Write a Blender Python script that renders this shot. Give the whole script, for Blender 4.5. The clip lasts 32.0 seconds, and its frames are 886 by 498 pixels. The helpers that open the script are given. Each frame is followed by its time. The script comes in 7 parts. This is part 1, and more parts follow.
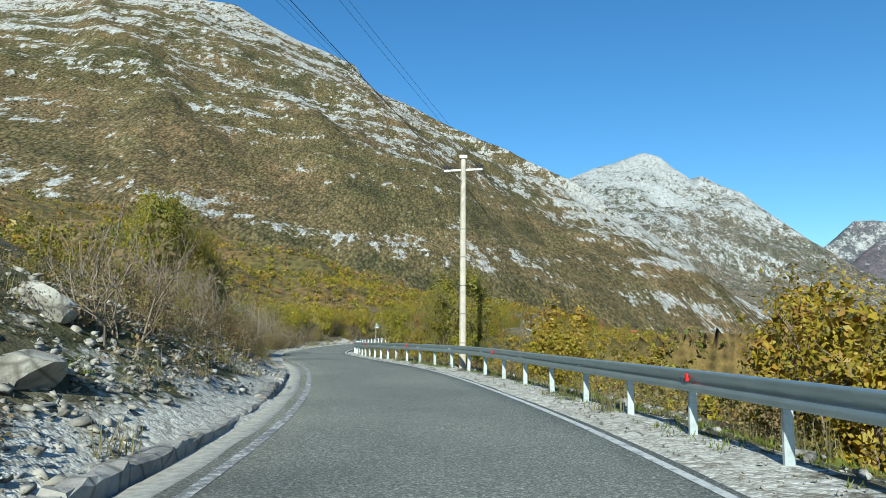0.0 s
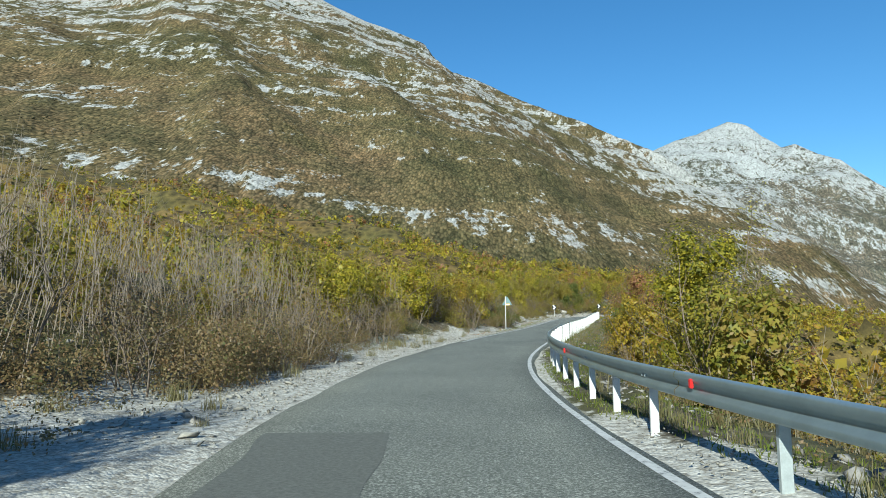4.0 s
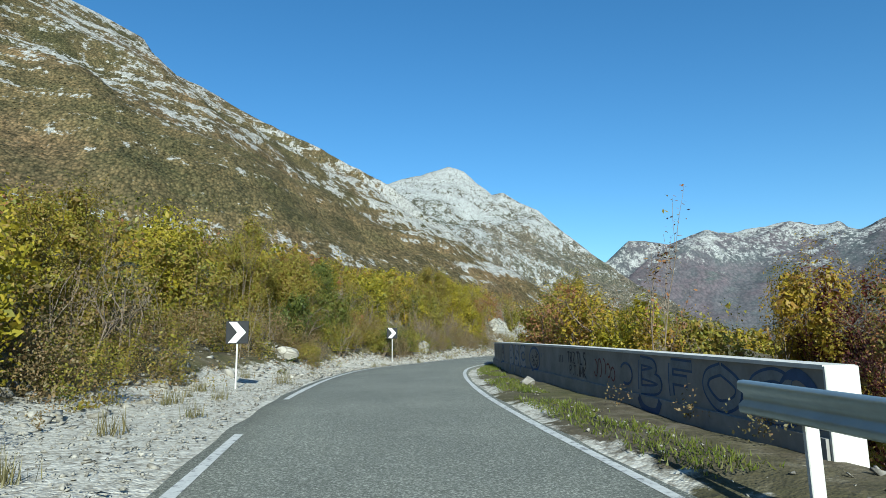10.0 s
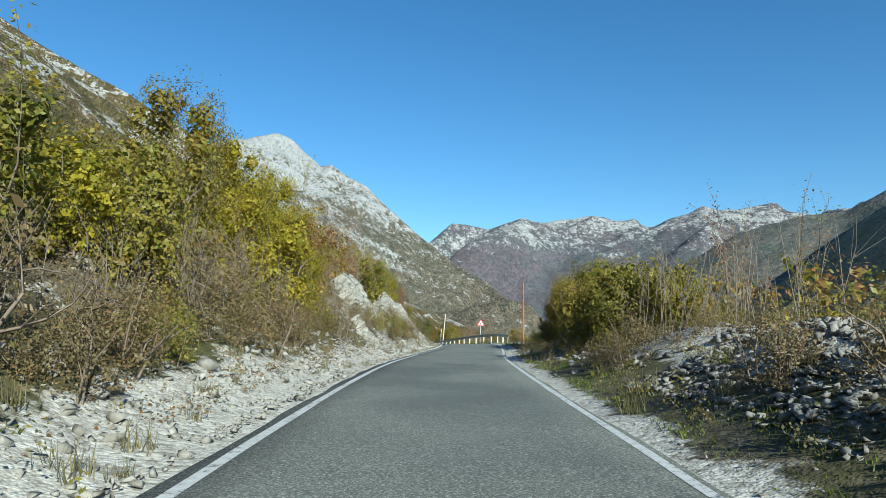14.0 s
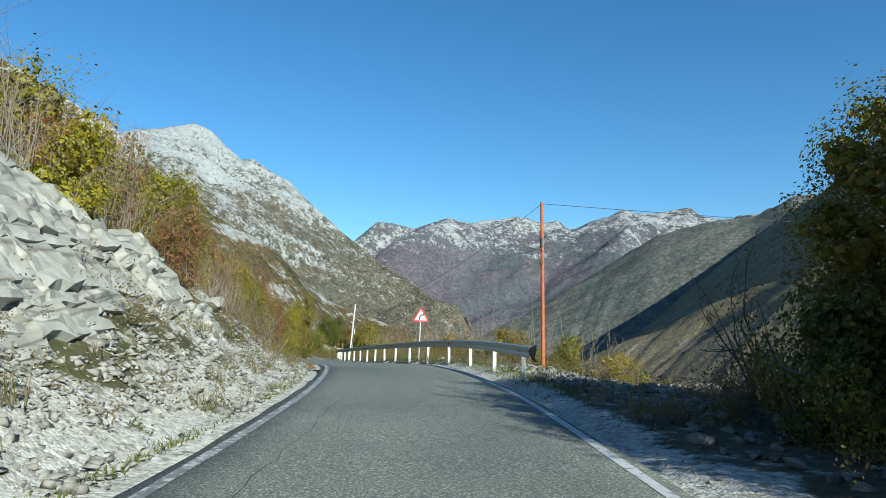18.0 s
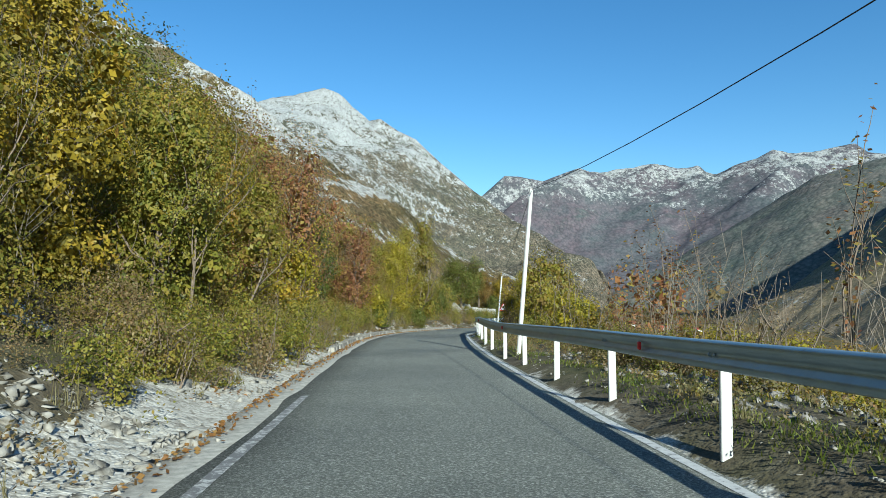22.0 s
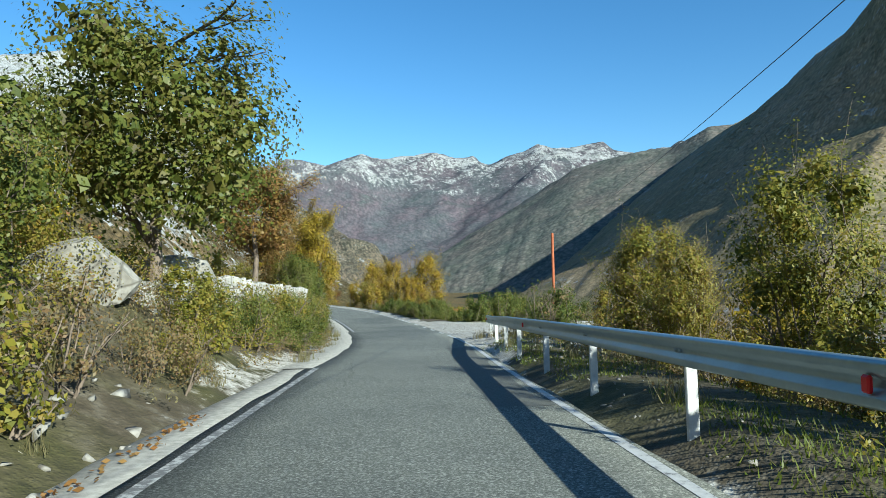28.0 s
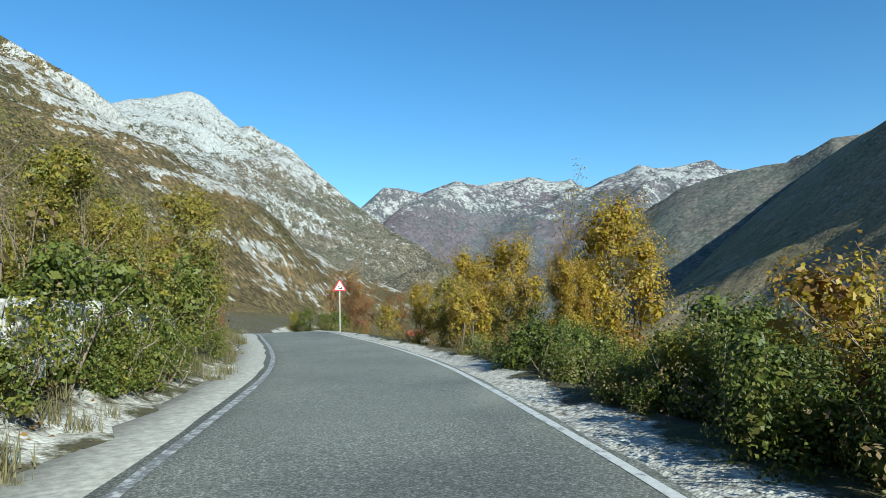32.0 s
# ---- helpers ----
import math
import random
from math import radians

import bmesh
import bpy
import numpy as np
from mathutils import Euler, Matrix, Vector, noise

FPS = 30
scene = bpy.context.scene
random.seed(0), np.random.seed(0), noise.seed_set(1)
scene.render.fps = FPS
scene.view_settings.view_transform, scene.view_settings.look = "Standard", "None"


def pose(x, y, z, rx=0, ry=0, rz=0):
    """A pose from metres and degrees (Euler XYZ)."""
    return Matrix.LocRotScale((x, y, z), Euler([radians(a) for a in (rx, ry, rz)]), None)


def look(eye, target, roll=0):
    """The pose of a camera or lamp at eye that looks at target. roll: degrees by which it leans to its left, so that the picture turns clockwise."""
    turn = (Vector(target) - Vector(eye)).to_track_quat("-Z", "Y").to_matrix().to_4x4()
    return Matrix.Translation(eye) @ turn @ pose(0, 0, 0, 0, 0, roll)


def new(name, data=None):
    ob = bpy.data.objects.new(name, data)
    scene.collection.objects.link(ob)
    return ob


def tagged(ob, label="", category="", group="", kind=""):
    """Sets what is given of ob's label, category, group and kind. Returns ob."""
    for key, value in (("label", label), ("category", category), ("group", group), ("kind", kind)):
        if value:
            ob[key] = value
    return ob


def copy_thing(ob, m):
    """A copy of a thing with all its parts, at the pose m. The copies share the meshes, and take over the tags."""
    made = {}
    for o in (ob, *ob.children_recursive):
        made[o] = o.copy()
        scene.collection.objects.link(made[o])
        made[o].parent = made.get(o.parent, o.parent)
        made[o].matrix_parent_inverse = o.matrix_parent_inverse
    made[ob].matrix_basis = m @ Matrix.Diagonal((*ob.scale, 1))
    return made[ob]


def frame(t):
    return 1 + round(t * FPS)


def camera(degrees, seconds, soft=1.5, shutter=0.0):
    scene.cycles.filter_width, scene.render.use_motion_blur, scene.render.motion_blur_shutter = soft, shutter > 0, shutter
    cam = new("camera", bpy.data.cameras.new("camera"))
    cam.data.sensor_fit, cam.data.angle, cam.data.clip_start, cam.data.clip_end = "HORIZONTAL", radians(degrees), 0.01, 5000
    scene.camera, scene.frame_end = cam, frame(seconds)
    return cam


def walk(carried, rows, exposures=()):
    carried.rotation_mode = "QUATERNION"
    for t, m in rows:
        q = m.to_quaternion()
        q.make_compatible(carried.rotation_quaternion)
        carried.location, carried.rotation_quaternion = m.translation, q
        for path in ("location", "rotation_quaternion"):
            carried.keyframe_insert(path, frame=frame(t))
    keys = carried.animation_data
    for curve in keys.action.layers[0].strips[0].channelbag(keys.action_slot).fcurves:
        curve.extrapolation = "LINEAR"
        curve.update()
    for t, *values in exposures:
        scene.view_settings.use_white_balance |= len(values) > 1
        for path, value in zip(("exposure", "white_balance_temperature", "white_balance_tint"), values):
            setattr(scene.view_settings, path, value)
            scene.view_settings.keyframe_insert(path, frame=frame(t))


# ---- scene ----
cam = camera(68.2, 32.0, soft=0.6)
PATH = [
    (0.0, pose(-0.00, -0.00, -0.00, 98.65, -0.45, -0.07)),
    (0.5, pose(-0.41, 6.43, 0.22, 98.02, -0.41, 2.63)),
    (1.0, pose(-1.19, 12.91, 0.42, 97.37, -0.45, 5.21)),
    (1.5, pose(-2.30, 19.20, 0.62, 97.19, -0.17, 7.50)),
    (2.0, pose(-3.69, 25.10, 0.77, 97.33, 0.30, 9.25)),
    (2.5, pose(-5.20, 30.65, 0.84, 97.12, 0.70, 10.45)),
    (3.0, pose(-6.72, 36.39, 0.89, 96.99, 0.44, 10.53)),
    (3.5, pose(-8.18, 42.30, 0.95, 96.98, 0.28, 9.19)),
    (4.0, pose(-9.48, 48.37, 1.00, 97.13, 0.19, 6.50)),
    (4.5, pose(-10.54, 54.57, 1.06, 97.49, 0.13, 2.99)),
    (5.0, pose(-11.39, 60.87, 1.14, 98.13, 0.54, -0.23)),
    (5.5, pose(-11.76, 67.18, 1.30, 98.64, 0.63, -3.27)),
    (6.0, pose(-11.59, 73.52, 1.54, 99.11, 0.49, -6.41)),
    (6.5, pose(-10.95, 79.79, 1.79, 99.34, 0.36, -9.39)),
    (7.0, pose(-10.15, 86.15, 2.05, 99.31, 0.25, -11.55)),
    (7.5, pose(-9.30, 92.78, 2.26, 98.93, 0.24, -12.67)),
    (8.0, pose(-8.40, 99.62, 2.43, 98.71, 0.46, -13.28)),
    (8.5, pose(-7.47, 106.49, 2.63, 98.91, 0.70, -14.17)),
    (9.0, pose(-6.50, 113.15, 2.89, 99.38, 0.80, -15.42)),
    (9.5, pose(-5.40, 119.62, 3.23, 99.64, 0.83, -16.54)),
    (10.0, pose(-4.21, 125.91, 3.53, 99.64, 0.61, -17.31)),
    (10.5, pose(-3.06, 131.70, 3.83, 99.60, 0.29, -17.97)),
    (11.0, pose(-1.90, 137.18, 4.10, 99.66, -0.01, -19.06)),
    (11.5, pose(-0.71, 142.67, 4.26, 99.81, 0.07, -21.17)),
    (12.0, pose(0.79, 147.77, 4.47, 99.75, 0.38, -24.11)),
    (12.5, pose(2.65, 152.57, 4.70, 99.45, 0.66, -27.20)),
    (13.0, pose(4.93, 157.36, 4.79, 99.01, 0.40, -29.62)),
    (13.5, pose(7.51, 161.92, 4.85, 98.39, -0.38, -31.46)),
    (14.0, pose(10.19, 166.22, 4.93, 97.62, -0.80, -32.97)),
    (14.5, pose(12.95, 170.46, 5.08, 97.19, -0.92, -34.41)),
    (15.0, pose(15.80, 174.77, 5.22, 97.40, -0.74, -35.79)),
    (15.5, pose(18.84, 179.24, 5.40, 97.84, -0.46, -36.80)),
    (16.0, pose(21.84, 183.59, 5.50, 98.02, -0.31, -36.94)),
    (16.5, pose(24.83, 187.87, 5.46, 98.03, -0.25, -37.30)),
    (17.0, pose(27.82, 192.05, 5.39, 97.93, -0.27, -38.23)),
    (17.5, pose(30.87, 196.09, 5.35, 97.80, -0.36, -39.33)),
    (18.0, pose(33.96, 200.02, 5.41, 97.69, -0.76, -39.54)),
    (18.5, pose(37.12, 204.03, 5.52, 97.71, -1.01, -38.43)),
    (19.0, pose(40.25, 208.38, 5.65, 97.48, -0.98, -36.24)),
    (19.5, pose(43.29, 213.05, 5.84, 96.85, -1.18, -33.64)),
    (20.0, pose(46.19, 217.93, 5.89, 96.27, -1.32, -31.19)),
    (20.5, pose(48.79, 222.88, 5.85, 95.79, -1.35, -29.11)),
    (21.0, pose(51.09, 227.73, 5.68, 95.29, -1.11, -27.84)),
    (21.5, pose(53.20, 232.50, 5.46, 94.50, -1.00, -27.58)),
    (22.0, pose(55.44, 237.34, 5.18, 93.70, -0.07, -28.22)),
    (22.5, pose(57.54, 242.04, 4.93, 93.23, 0.46, -29.18)),
    (23.0, pose(59.53, 246.71, 4.75, 93.21, 0.43, -30.01)),
    (23.5, pose(61.61, 251.35, 4.67, 93.49, 0.33, -30.69)),
    (24.0, pose(63.74, 256.02, 4.62, 93.76, 0.59, -31.76)),
    (24.5, pose(65.98, 260.56, 4.57, 94.08, 0.51, -33.44)),
    (25.0, pose(68.46, 265.08, 4.48, 94.14, 0.30, -35.43)),
    (25.5, pose(71.25, 269.76, 4.28, 93.85, 0.20, -37.38)),
    (26.0, pose(74.35, 274.69, 3.98, 93.08, 0.77, -39.51)),
    (26.5, pose(77.75, 279.62, 3.62, 92.53, 0.82, -42.07)),
    (27.0, pose(81.40, 284.13, 3.36, 92.28, 0.72, -44.25)),
    (27.5, pose(85.21, 288.34, 3.18, 92.27, 0.79, -45.94)),
    (28.0, pose(89.10, 292.40, 3.04, 92.38, 1.07, -47.09)),
    (28.5, pose(93.04, 296.45, 2.88, 92.53, 1.61, -47.65)),
    (29.0, pose(96.96, 300.62, 2.67, 92.60, 1.59, -47.68)),
    (29.5, pose(100.65, 304.17, 2.41, 92.50, 0.66, -47.71)),
    (30.0, pose(104.44, 308.00, 2.04, 92.35, 0.10, -47.27)),
    (30.5, pose(108.23, 312.15, 1.77, 92.47, 0.05, -46.24)),
    (31.0, pose(111.82, 316.47, 1.57, 93.05, 0.53, -44.37)),
    (31.5, pose(115.11, 320.97, 1.41, 94.11, 0.87, -41.59)),
    (32.0, pose(117.97, 325.44, 1.44, 94.89, 1.26, -38.60)),]
walk(cam, PATH, exposures=[(0.0, 0.9, 5980.0, -3.0), (8.0, 0.84, 5980.0, -3.0), (20.0, 0.86, 5980.0, -3.0), (25.0, 1.0, 5980.0, -3.0), (29.0, 1.08, 5980.0, -3.0), (32.0, 1.0, 5980.0, -3.0)])

# ---- light: late-autumn sun from behind, clear sky ----
SUN_ELEV, SUN_AZ = radians(26.0), radians(187.5)
world = bpy.data.worlds.new("world")
scene.world = world
world.use_nodes = True
wn = world.node_tree.nodes
sky = wn.new("ShaderNodeTexSky")
sky.sky_type = "NISHITA"
sky.sun_disc = False
sky.sun_elevation, sky.sun_rotation = SUN_ELEV, SUN_AZ
sky.altitude, sky.air_density, sky.dust_density, sky.ozone_density = 300, 1.0, 0.3, 3.0
wn["Background"].inputs[1].default_value = 0.075
deep = wn.new("ShaderNodeHueSaturation")
deep.inputs["Saturation"].default_value, deep.inputs["Value"].default_value = 1.22, 1.15
world.node_tree.links.new(sky.outputs[0], deep.inputs["Color"])
world.node_tree.links.new(deep.outputs[0], wn["Background"].inputs[0])
sun_dir = Vector((math.sin(SUN_AZ) * math.cos(SUN_ELEV), math.cos(SUN_AZ) * math.cos(SUN_ELEV), math.sin(SUN_ELEV)))
sun = new("sun", bpy.data.lights.new("sun", "SUN"))
sun.data.energy, sun.data.angle, sun.data.color = 5.0, radians(0.5), (1.0, 0.955, 0.86)
sun.matrix_world = look(sun_dir * 50, (0, 0, 0))


# ---- materials ----
def mat(name, rough=0.9, metal=0.0, spec=0.3):
    m = bpy.data.materials.new(name)
    m.use_nodes = True
    b = m.node_tree.nodes["Principled BSDF"]
    b.inputs["Roughness"].default_value = rough
    b.inputs["Metallic"].default_value = metal
    b.inputs["Specular IOR Level"].default_value = spec
    return m, m.node_tree, b


def node(t, kind, **kw):
    n = t.nodes.new(kind)
    for k, v in kw.items():
        if k in n.inputs:
            n.inputs[k].default_value = v
    return n


def ramp(t, fac, stops):
    r = t.nodes.new("ShaderNodeValToRGB")
    e = r.color_ramp.elements
    while len(e) < len(stops):
        e.new(0.5)
    for el, (p, c) in zip(e, stops):
        el.position = p
        el.color = (*c, 1) if len(c) == 3 else c
    t.links.new(fac, r.inputs[0])
    return r.outputs[0]


def coords(t, scale=(1, 1, 1), rot=(0, 0, 0)):
    c = t.nodes.new("ShaderNodeTexCoord")
    m = t.nodes.new("ShaderNodeMapping")
    m.inputs["Scale"].default_value = scale
    m.inputs["Rotation"].default_value = rot
    t.links.new(c.outputs["Object"], m.inputs[0])
    return m.outputs[0]


def tex_noise(t, vec, scale, detail=4.0, rough=0.55):
    n = node(t, "ShaderNodeTexNoise", Scale=scale, Detail=detail, Roughness=rough)
    t.links.new(vec, n.inputs["Vector"])
    return n.outputs["Fac"]


def mix(t, fac, a, b, mode="MIX"):
    m = t.nodes.new("ShaderNodeMix")
    m.data_type, m.blend_type = "RGBA", mode
    for sock, v in ((0, fac), (6, a), (7, b)):
        if isinstance(v, (int, float)):
            m.inputs[sock].default_value = v
        elif isinstance(v, tuple):
            m.inputs[sock].default_value = (*v, 1)
        else:
            t.links.new(v, m.inputs[sock])
    return m.outputs[2]


def bump(t, b, height, strength=0.5, dist=0.02):
    n = node(t, "ShaderNodeBump", Strength=strength, Distance=dist)
    t.links.new(height, n.inputs["Height"])
    t.links.new(n.outputs[0], b.inputs["Normal"])


def plain(name, col, rough=0.7, metal=0.0, var=0.15, scale=8.0, bumps=0.1, spec=0.3):
    m, t, b = mat(name, rough, metal, spec)
    v = coords(t)
    f = tex_noise(t, v, scale, 5.0)
    f2 = tex_noise(t, v, scale * 7, 3.0)
    lo = tuple(c * (1 - var) for c in col)
    hi = tuple(min(1, c * (1 + var)) for c in col)
    c = ramp(t, f, [(0.3, lo), (0.7, hi)])
    c = mix(t, 0.25, c, ramp(t, f2, [(0.3, lo), (0.7, hi)]))
    t.links.new(c, b.inputs["Base Color"])
    if bumps:
        bump(t, b, f2, bumps, 0.01)
    return m


def m_asphalt():
    m, t, b = mat("asphalt", 0.82)
    v = coords(t)
    grain = tex_noise(t, v, 34.0, 4.0, 0.8)
    speck = node(t, "ShaderNodeTexVoronoi", Scale=48.0)
    t.links.new(v, speck.inputs["Vector"])
    big = tex_noise(t, v, 0.35, 6.0, 0.6)
    patch = tex_noise(t, v, 0.09, 3.0, 0.5)
    c = ramp(t, grain, [(0.32, (0.034, 0.036, 0.03)), (0.5, (0.112, 0.116, 0.1)), (0.66, (0.42, 0.425, 0.38))])
    c = mix(t, 0.36, c, ramp(t, speck.outputs["Color"], [(0.25, (0.0672, 0.0697, 0.0586)), (0.7, (0.122, 0.127, 0.109)), (0.9, (0.46, 0.465, 0.41))]))
    c = mix(t, 0.7, c, ramp(t, big, [(0.3, (0.72, 0.73, 0.74)), (0.7, (1.2, 1.2, 1.18))]), "MULTIPLY")
    c = mix(t, 0.8, c, ramp(t, patch, [(0.36, (0.72, 0.73, 0.76)), (0.42, (1.0, 1.0, 1.0)), (0.7, (1.12, 1.12, 1.1))]), "MULTIPLY")
    t.links.new(c, b.inputs["Base Color"])
    bump(t, b, grain, 0.6, 0.012)
    return m


def m_paint(name="road_paint", worn=0.0):
    m, t, b = mat(name, 0.6)
    v = coords(t)
    wear = tex_noise(t, v, 9.0, 6.0, 0.7)
    c = ramp(t, wear, [(0.36 + worn, (0.132, 0.132, 0.132)), (0.46 + worn, (0.409, 0.409, 0.396)), (0.7 + worn, (0.515, 0.515, 0.495))])
    t.links.new(c, b.inputs["Base Color"])
    return m


def m_ground():
    m, t, b = mat("stony_ground", 0.95)
    v = coords(t)
    n1 = tex_noise(t, v, 0.25, 6.0, 0.6)
    n2 = tex_noise(t, v, 2.2, 7.0, 0.7)
    n3 = tex_noise(t, v, 16.0, 4.0, 0.7)
    vor = node(t, "ShaderNodeTexVoronoi", Scale=7.0)
    t.links.new(v, vor.inputs["Vector"])
    soil = ramp(t, n2, [(0.3, (0.036, 0.029, 0.017)), (0.5, (0.075, 0.06, 0.037)), (0.7, (0.15, 0.132, 0.098))])
    grass = ramp(t, n2, [(0.3, (0.03, 0.033, 0.0108)), (0.55, (0.072, 0.066, 0.024)), (0.75, (0.144, 0.12, 0.06))])
    c = mix(t, ramp(t, n1, [(0.42, (0, 0, 0)), (0.58, (1, 1, 1))]), soil, grass)
    att = t.nodes.new("ShaderNodeAttribute")
    att.attribute_name = "gravel"
    add = node(t, "ShaderNodeMath")
    add.operation = "MULTIPLY_ADD"
    t.links.new(n2, add.inputs[0])
    add.inputs[1].default_value = 1.1
    sub = node(t, "ShaderNodeMath")
    sub.operation = "SUBTRACT"
    t.links.new(att.outputs["Fac"], sub.inputs[0])
    sub.inputs[1].default_value = 0.62
    t.links.new(sub.outputs[0], add.inputs[2])
    gr = ramp(t, add.outputs[0], [(0.36, (0, 0, 0)), (0.52, (1, 1, 1))])
    vor.inputs["Scale"].default_value = 9.0
    pebble = ramp(t, vor.outputs["Color"], [(0.0, (0.26, 0.246, 0.214)), (0.5, (0.42, 0.405, 0.364)), (1.0, (0.58, 0.562, 0.516))])
    coarse = node(t, "ShaderNodeTexVoronoi", Scale=23.0)
    t.links.new(v, coarse.inputs["Vector"])
    # pebble gaps, coarse and small, coloured darker to stand for their shadow
    gcol = mix(t, ramp(t, vor.outputs["Distance"], [(0.55, (0, 0, 0)), (0.8, (1, 1, 1))]), pebble, (0.15, 0.132, 0.105))
    small = ramp(t, coarse.outputs["Color"], [(0.0, (0.26, 0.245, 0.213)), (1.0, (0.53, 0.514, 0.47))])
    small = mix(t, ramp(t, coarse.outputs["Distance"], [(0.55, (0, 0, 0)), (0.8, (1, 1, 1))]), small, (0.17, 0.152, 0.122))
    gcol = mix(t, ramp(t, n1, [(0.42, (0.25, 0.25, 0.25)), (0.6, (0.75, 0.75, 0.75))]), gcol, small)
    gcol = mix(t, 0.5, gcol, ramp(t, n2, [(0.32, (0.6, 0.58, 0.54)), (0.6, (1.15, 1.14, 1.12))]), "MULTIPLY")
    c = mix(t, gr, c, gcol)
    wild = t.nodes.new("ShaderNodeAttribute")
    wild.attribute_name = "wild"
    bush = node(t, "ShaderNodeTexVoronoi", Scale=0.45)
    t.links.new(coords(t, (1, 0.6, 1)), bush.inputs["Vector"])
    scrub = ramp(t, tex_noise(t, v, 0.02, 4.0, 0.6), [(0.3, (0.054, 0.051, 0.015)), (0.45, (0.09, 0.069, 0.021)), (0.6, (0.114, 0.075, 0.027)), (0.72, (0.072, 0.072, 0.0192))])
    scrub = mix(t, 1.0, scrub, ramp(t, bush.outputs["Distance"], [(0.15, (0.45, 0.45, 0.42)), (0.8, (1.45, 1.4, 1.35))]), "MULTIPLY")
    scrub = mix(t, 0.8, scrub, ramp(t, n2, [(0.3, (0.5, 0.5, 0.5)), (0.7, (1.4, 1.4, 1.4))]), "MULTIPLY")
    c = mix(t, wild.outputs["Fac"], c, scrub)
    t.links.new(c, b.inputs["Base Color"])
    h = mix(t, 0.45, ramp(t, vor.outputs["Distance"], [(0.0, (1, 1, 1)), (0.6, (0, 0, 0))]), ramp(t, coarse.outputs["Distance"], [(0.0, (1, 1, 1)), (0.6, (0, 0, 0))]))
    h = mix(t, 0.3, h, n3)
    bump(t, b, h, 0.8, 0.035)
    return m


def m_mountain(name, scrub, rock, edge, strata=(0.004, 0.004, 0.03), tilt=0.2, bush=0.16, along=(1.0, 0.8, 0.8), soft=0.07, punch=1.0, relief=2.0, weights=(0.95, 0.72, 0.5, 0.48), green=0.35):
    """Scrub slopes, bush by bush, broken by tilted bands of pale limestone; rock shows above the given edge."""
    m, t, b = mat(name, 1.0, 0.0, 0.05)
    v = coords(t, along)
    band = tex_noise(t, coords(t, strata, (0.12, tilt, 0)), 1.0, 8.0, 0.66)
    spots = tex_noise(t, v, 0.03, 9.0, 0.72)
    bushes = node(t, "ShaderNodeTexVoronoi", Scale=bush)
    t.links.new(v, bushes.inputs["Vector"])
    clumps = node(t, "ShaderNodeTexVoronoi", Scale=bush * 0.45)
    t.links.new(v, clumps.inputs["Vector"])
    big = tex_noise(t, coords(t), 0.0035, 5.0, 0.6)
    fine = tex_noise(t, v, 0.2, 7.0, 0.78)
    att = t.nodes.new("ShaderNodeAttribute")
    att.attribute_name = "rocky"
    total = att.outputs["Fac"]
    patch = tex_noise(t, v, 0.085, 5.0, 0.6)
    for sock, k in zip((band, spots, patch, fine), weights):
        s = t.nodes.new("ShaderNodeMath")
        s.operation = "MULTIPLY_ADD"
        t.links.new(sock, s.inputs[0])
        s.inputs[1].default_value = k
        t.links.new(total, s.inputs[2])
        total = s.outputs[0]
    mr = t.nodes.new("ShaderNodeMapRange")
    start = edge - 1.0 + 0.5 * sum(weights)
    mr.inputs["From Min"].default_value, mr.inputs["From Max"].default_value = start, start + soft
    t.links.new(total, mr.inputs["Value"])
    veg = ramp(t, big, [(p, c) for p, c in zip((0.3, 0.45, 0.6, 0.72), scrub)])
    hollow = tex_noise(t, coords(t), 0.011, 6.0, 0.65)
    veg = mix(t, green, veg, ramp(t, hollow, [(0.4, (1.1, 1.0, 0.95)), (0.5, (0.95, 0.95, 0.9)), (0.6, (0.55, 0.72, 0.6))]), "MULTIPLY")
    # shade between bushes put into the colour: crown middles lighter, gaps darker
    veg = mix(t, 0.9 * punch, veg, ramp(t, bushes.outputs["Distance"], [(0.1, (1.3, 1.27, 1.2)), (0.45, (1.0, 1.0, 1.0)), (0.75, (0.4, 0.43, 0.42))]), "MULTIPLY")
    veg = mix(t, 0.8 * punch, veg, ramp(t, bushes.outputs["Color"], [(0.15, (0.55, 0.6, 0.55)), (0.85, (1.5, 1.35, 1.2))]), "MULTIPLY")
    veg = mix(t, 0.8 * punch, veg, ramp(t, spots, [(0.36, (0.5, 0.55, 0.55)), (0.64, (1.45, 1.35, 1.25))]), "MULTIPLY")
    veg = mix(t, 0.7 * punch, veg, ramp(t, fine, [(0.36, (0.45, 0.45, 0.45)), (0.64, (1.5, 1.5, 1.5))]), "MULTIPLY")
    rk = ramp(t, fine, [(0.36, tuple(c * 0.3 for c in rock)), (0.47, tuple(c * 0.75 for c in rock)), (0.6, rock)])
    rk = mix(t, 0.6, rk, ramp(t, bushes.outputs["Color"], [(0.12, (0.4, 0.43, 0.38)), (0.4, (1.05, 1.05, 1.05))]), "MULTIPLY")
    rk = mix(t, 0.35, rk, ramp(t, clumps.outputs["Color"], [(0.15, (0.5, 0.52, 0.5)), (0.6, (1.15, 1.15, 1.15))]), "MULTIPLY")
    c = mix(t, mr.outputs[0], veg, rk)
    t.links.new(c, b.inputs["Base Color"])
    h = mix(t, 0.45, ramp(t, bushes.outputs["Distance"], [(0.0, (1, 1, 1)), (0.8, (0, 0, 0))]), fine)
    bump(t, b, h, 0.9, relief)
    return m


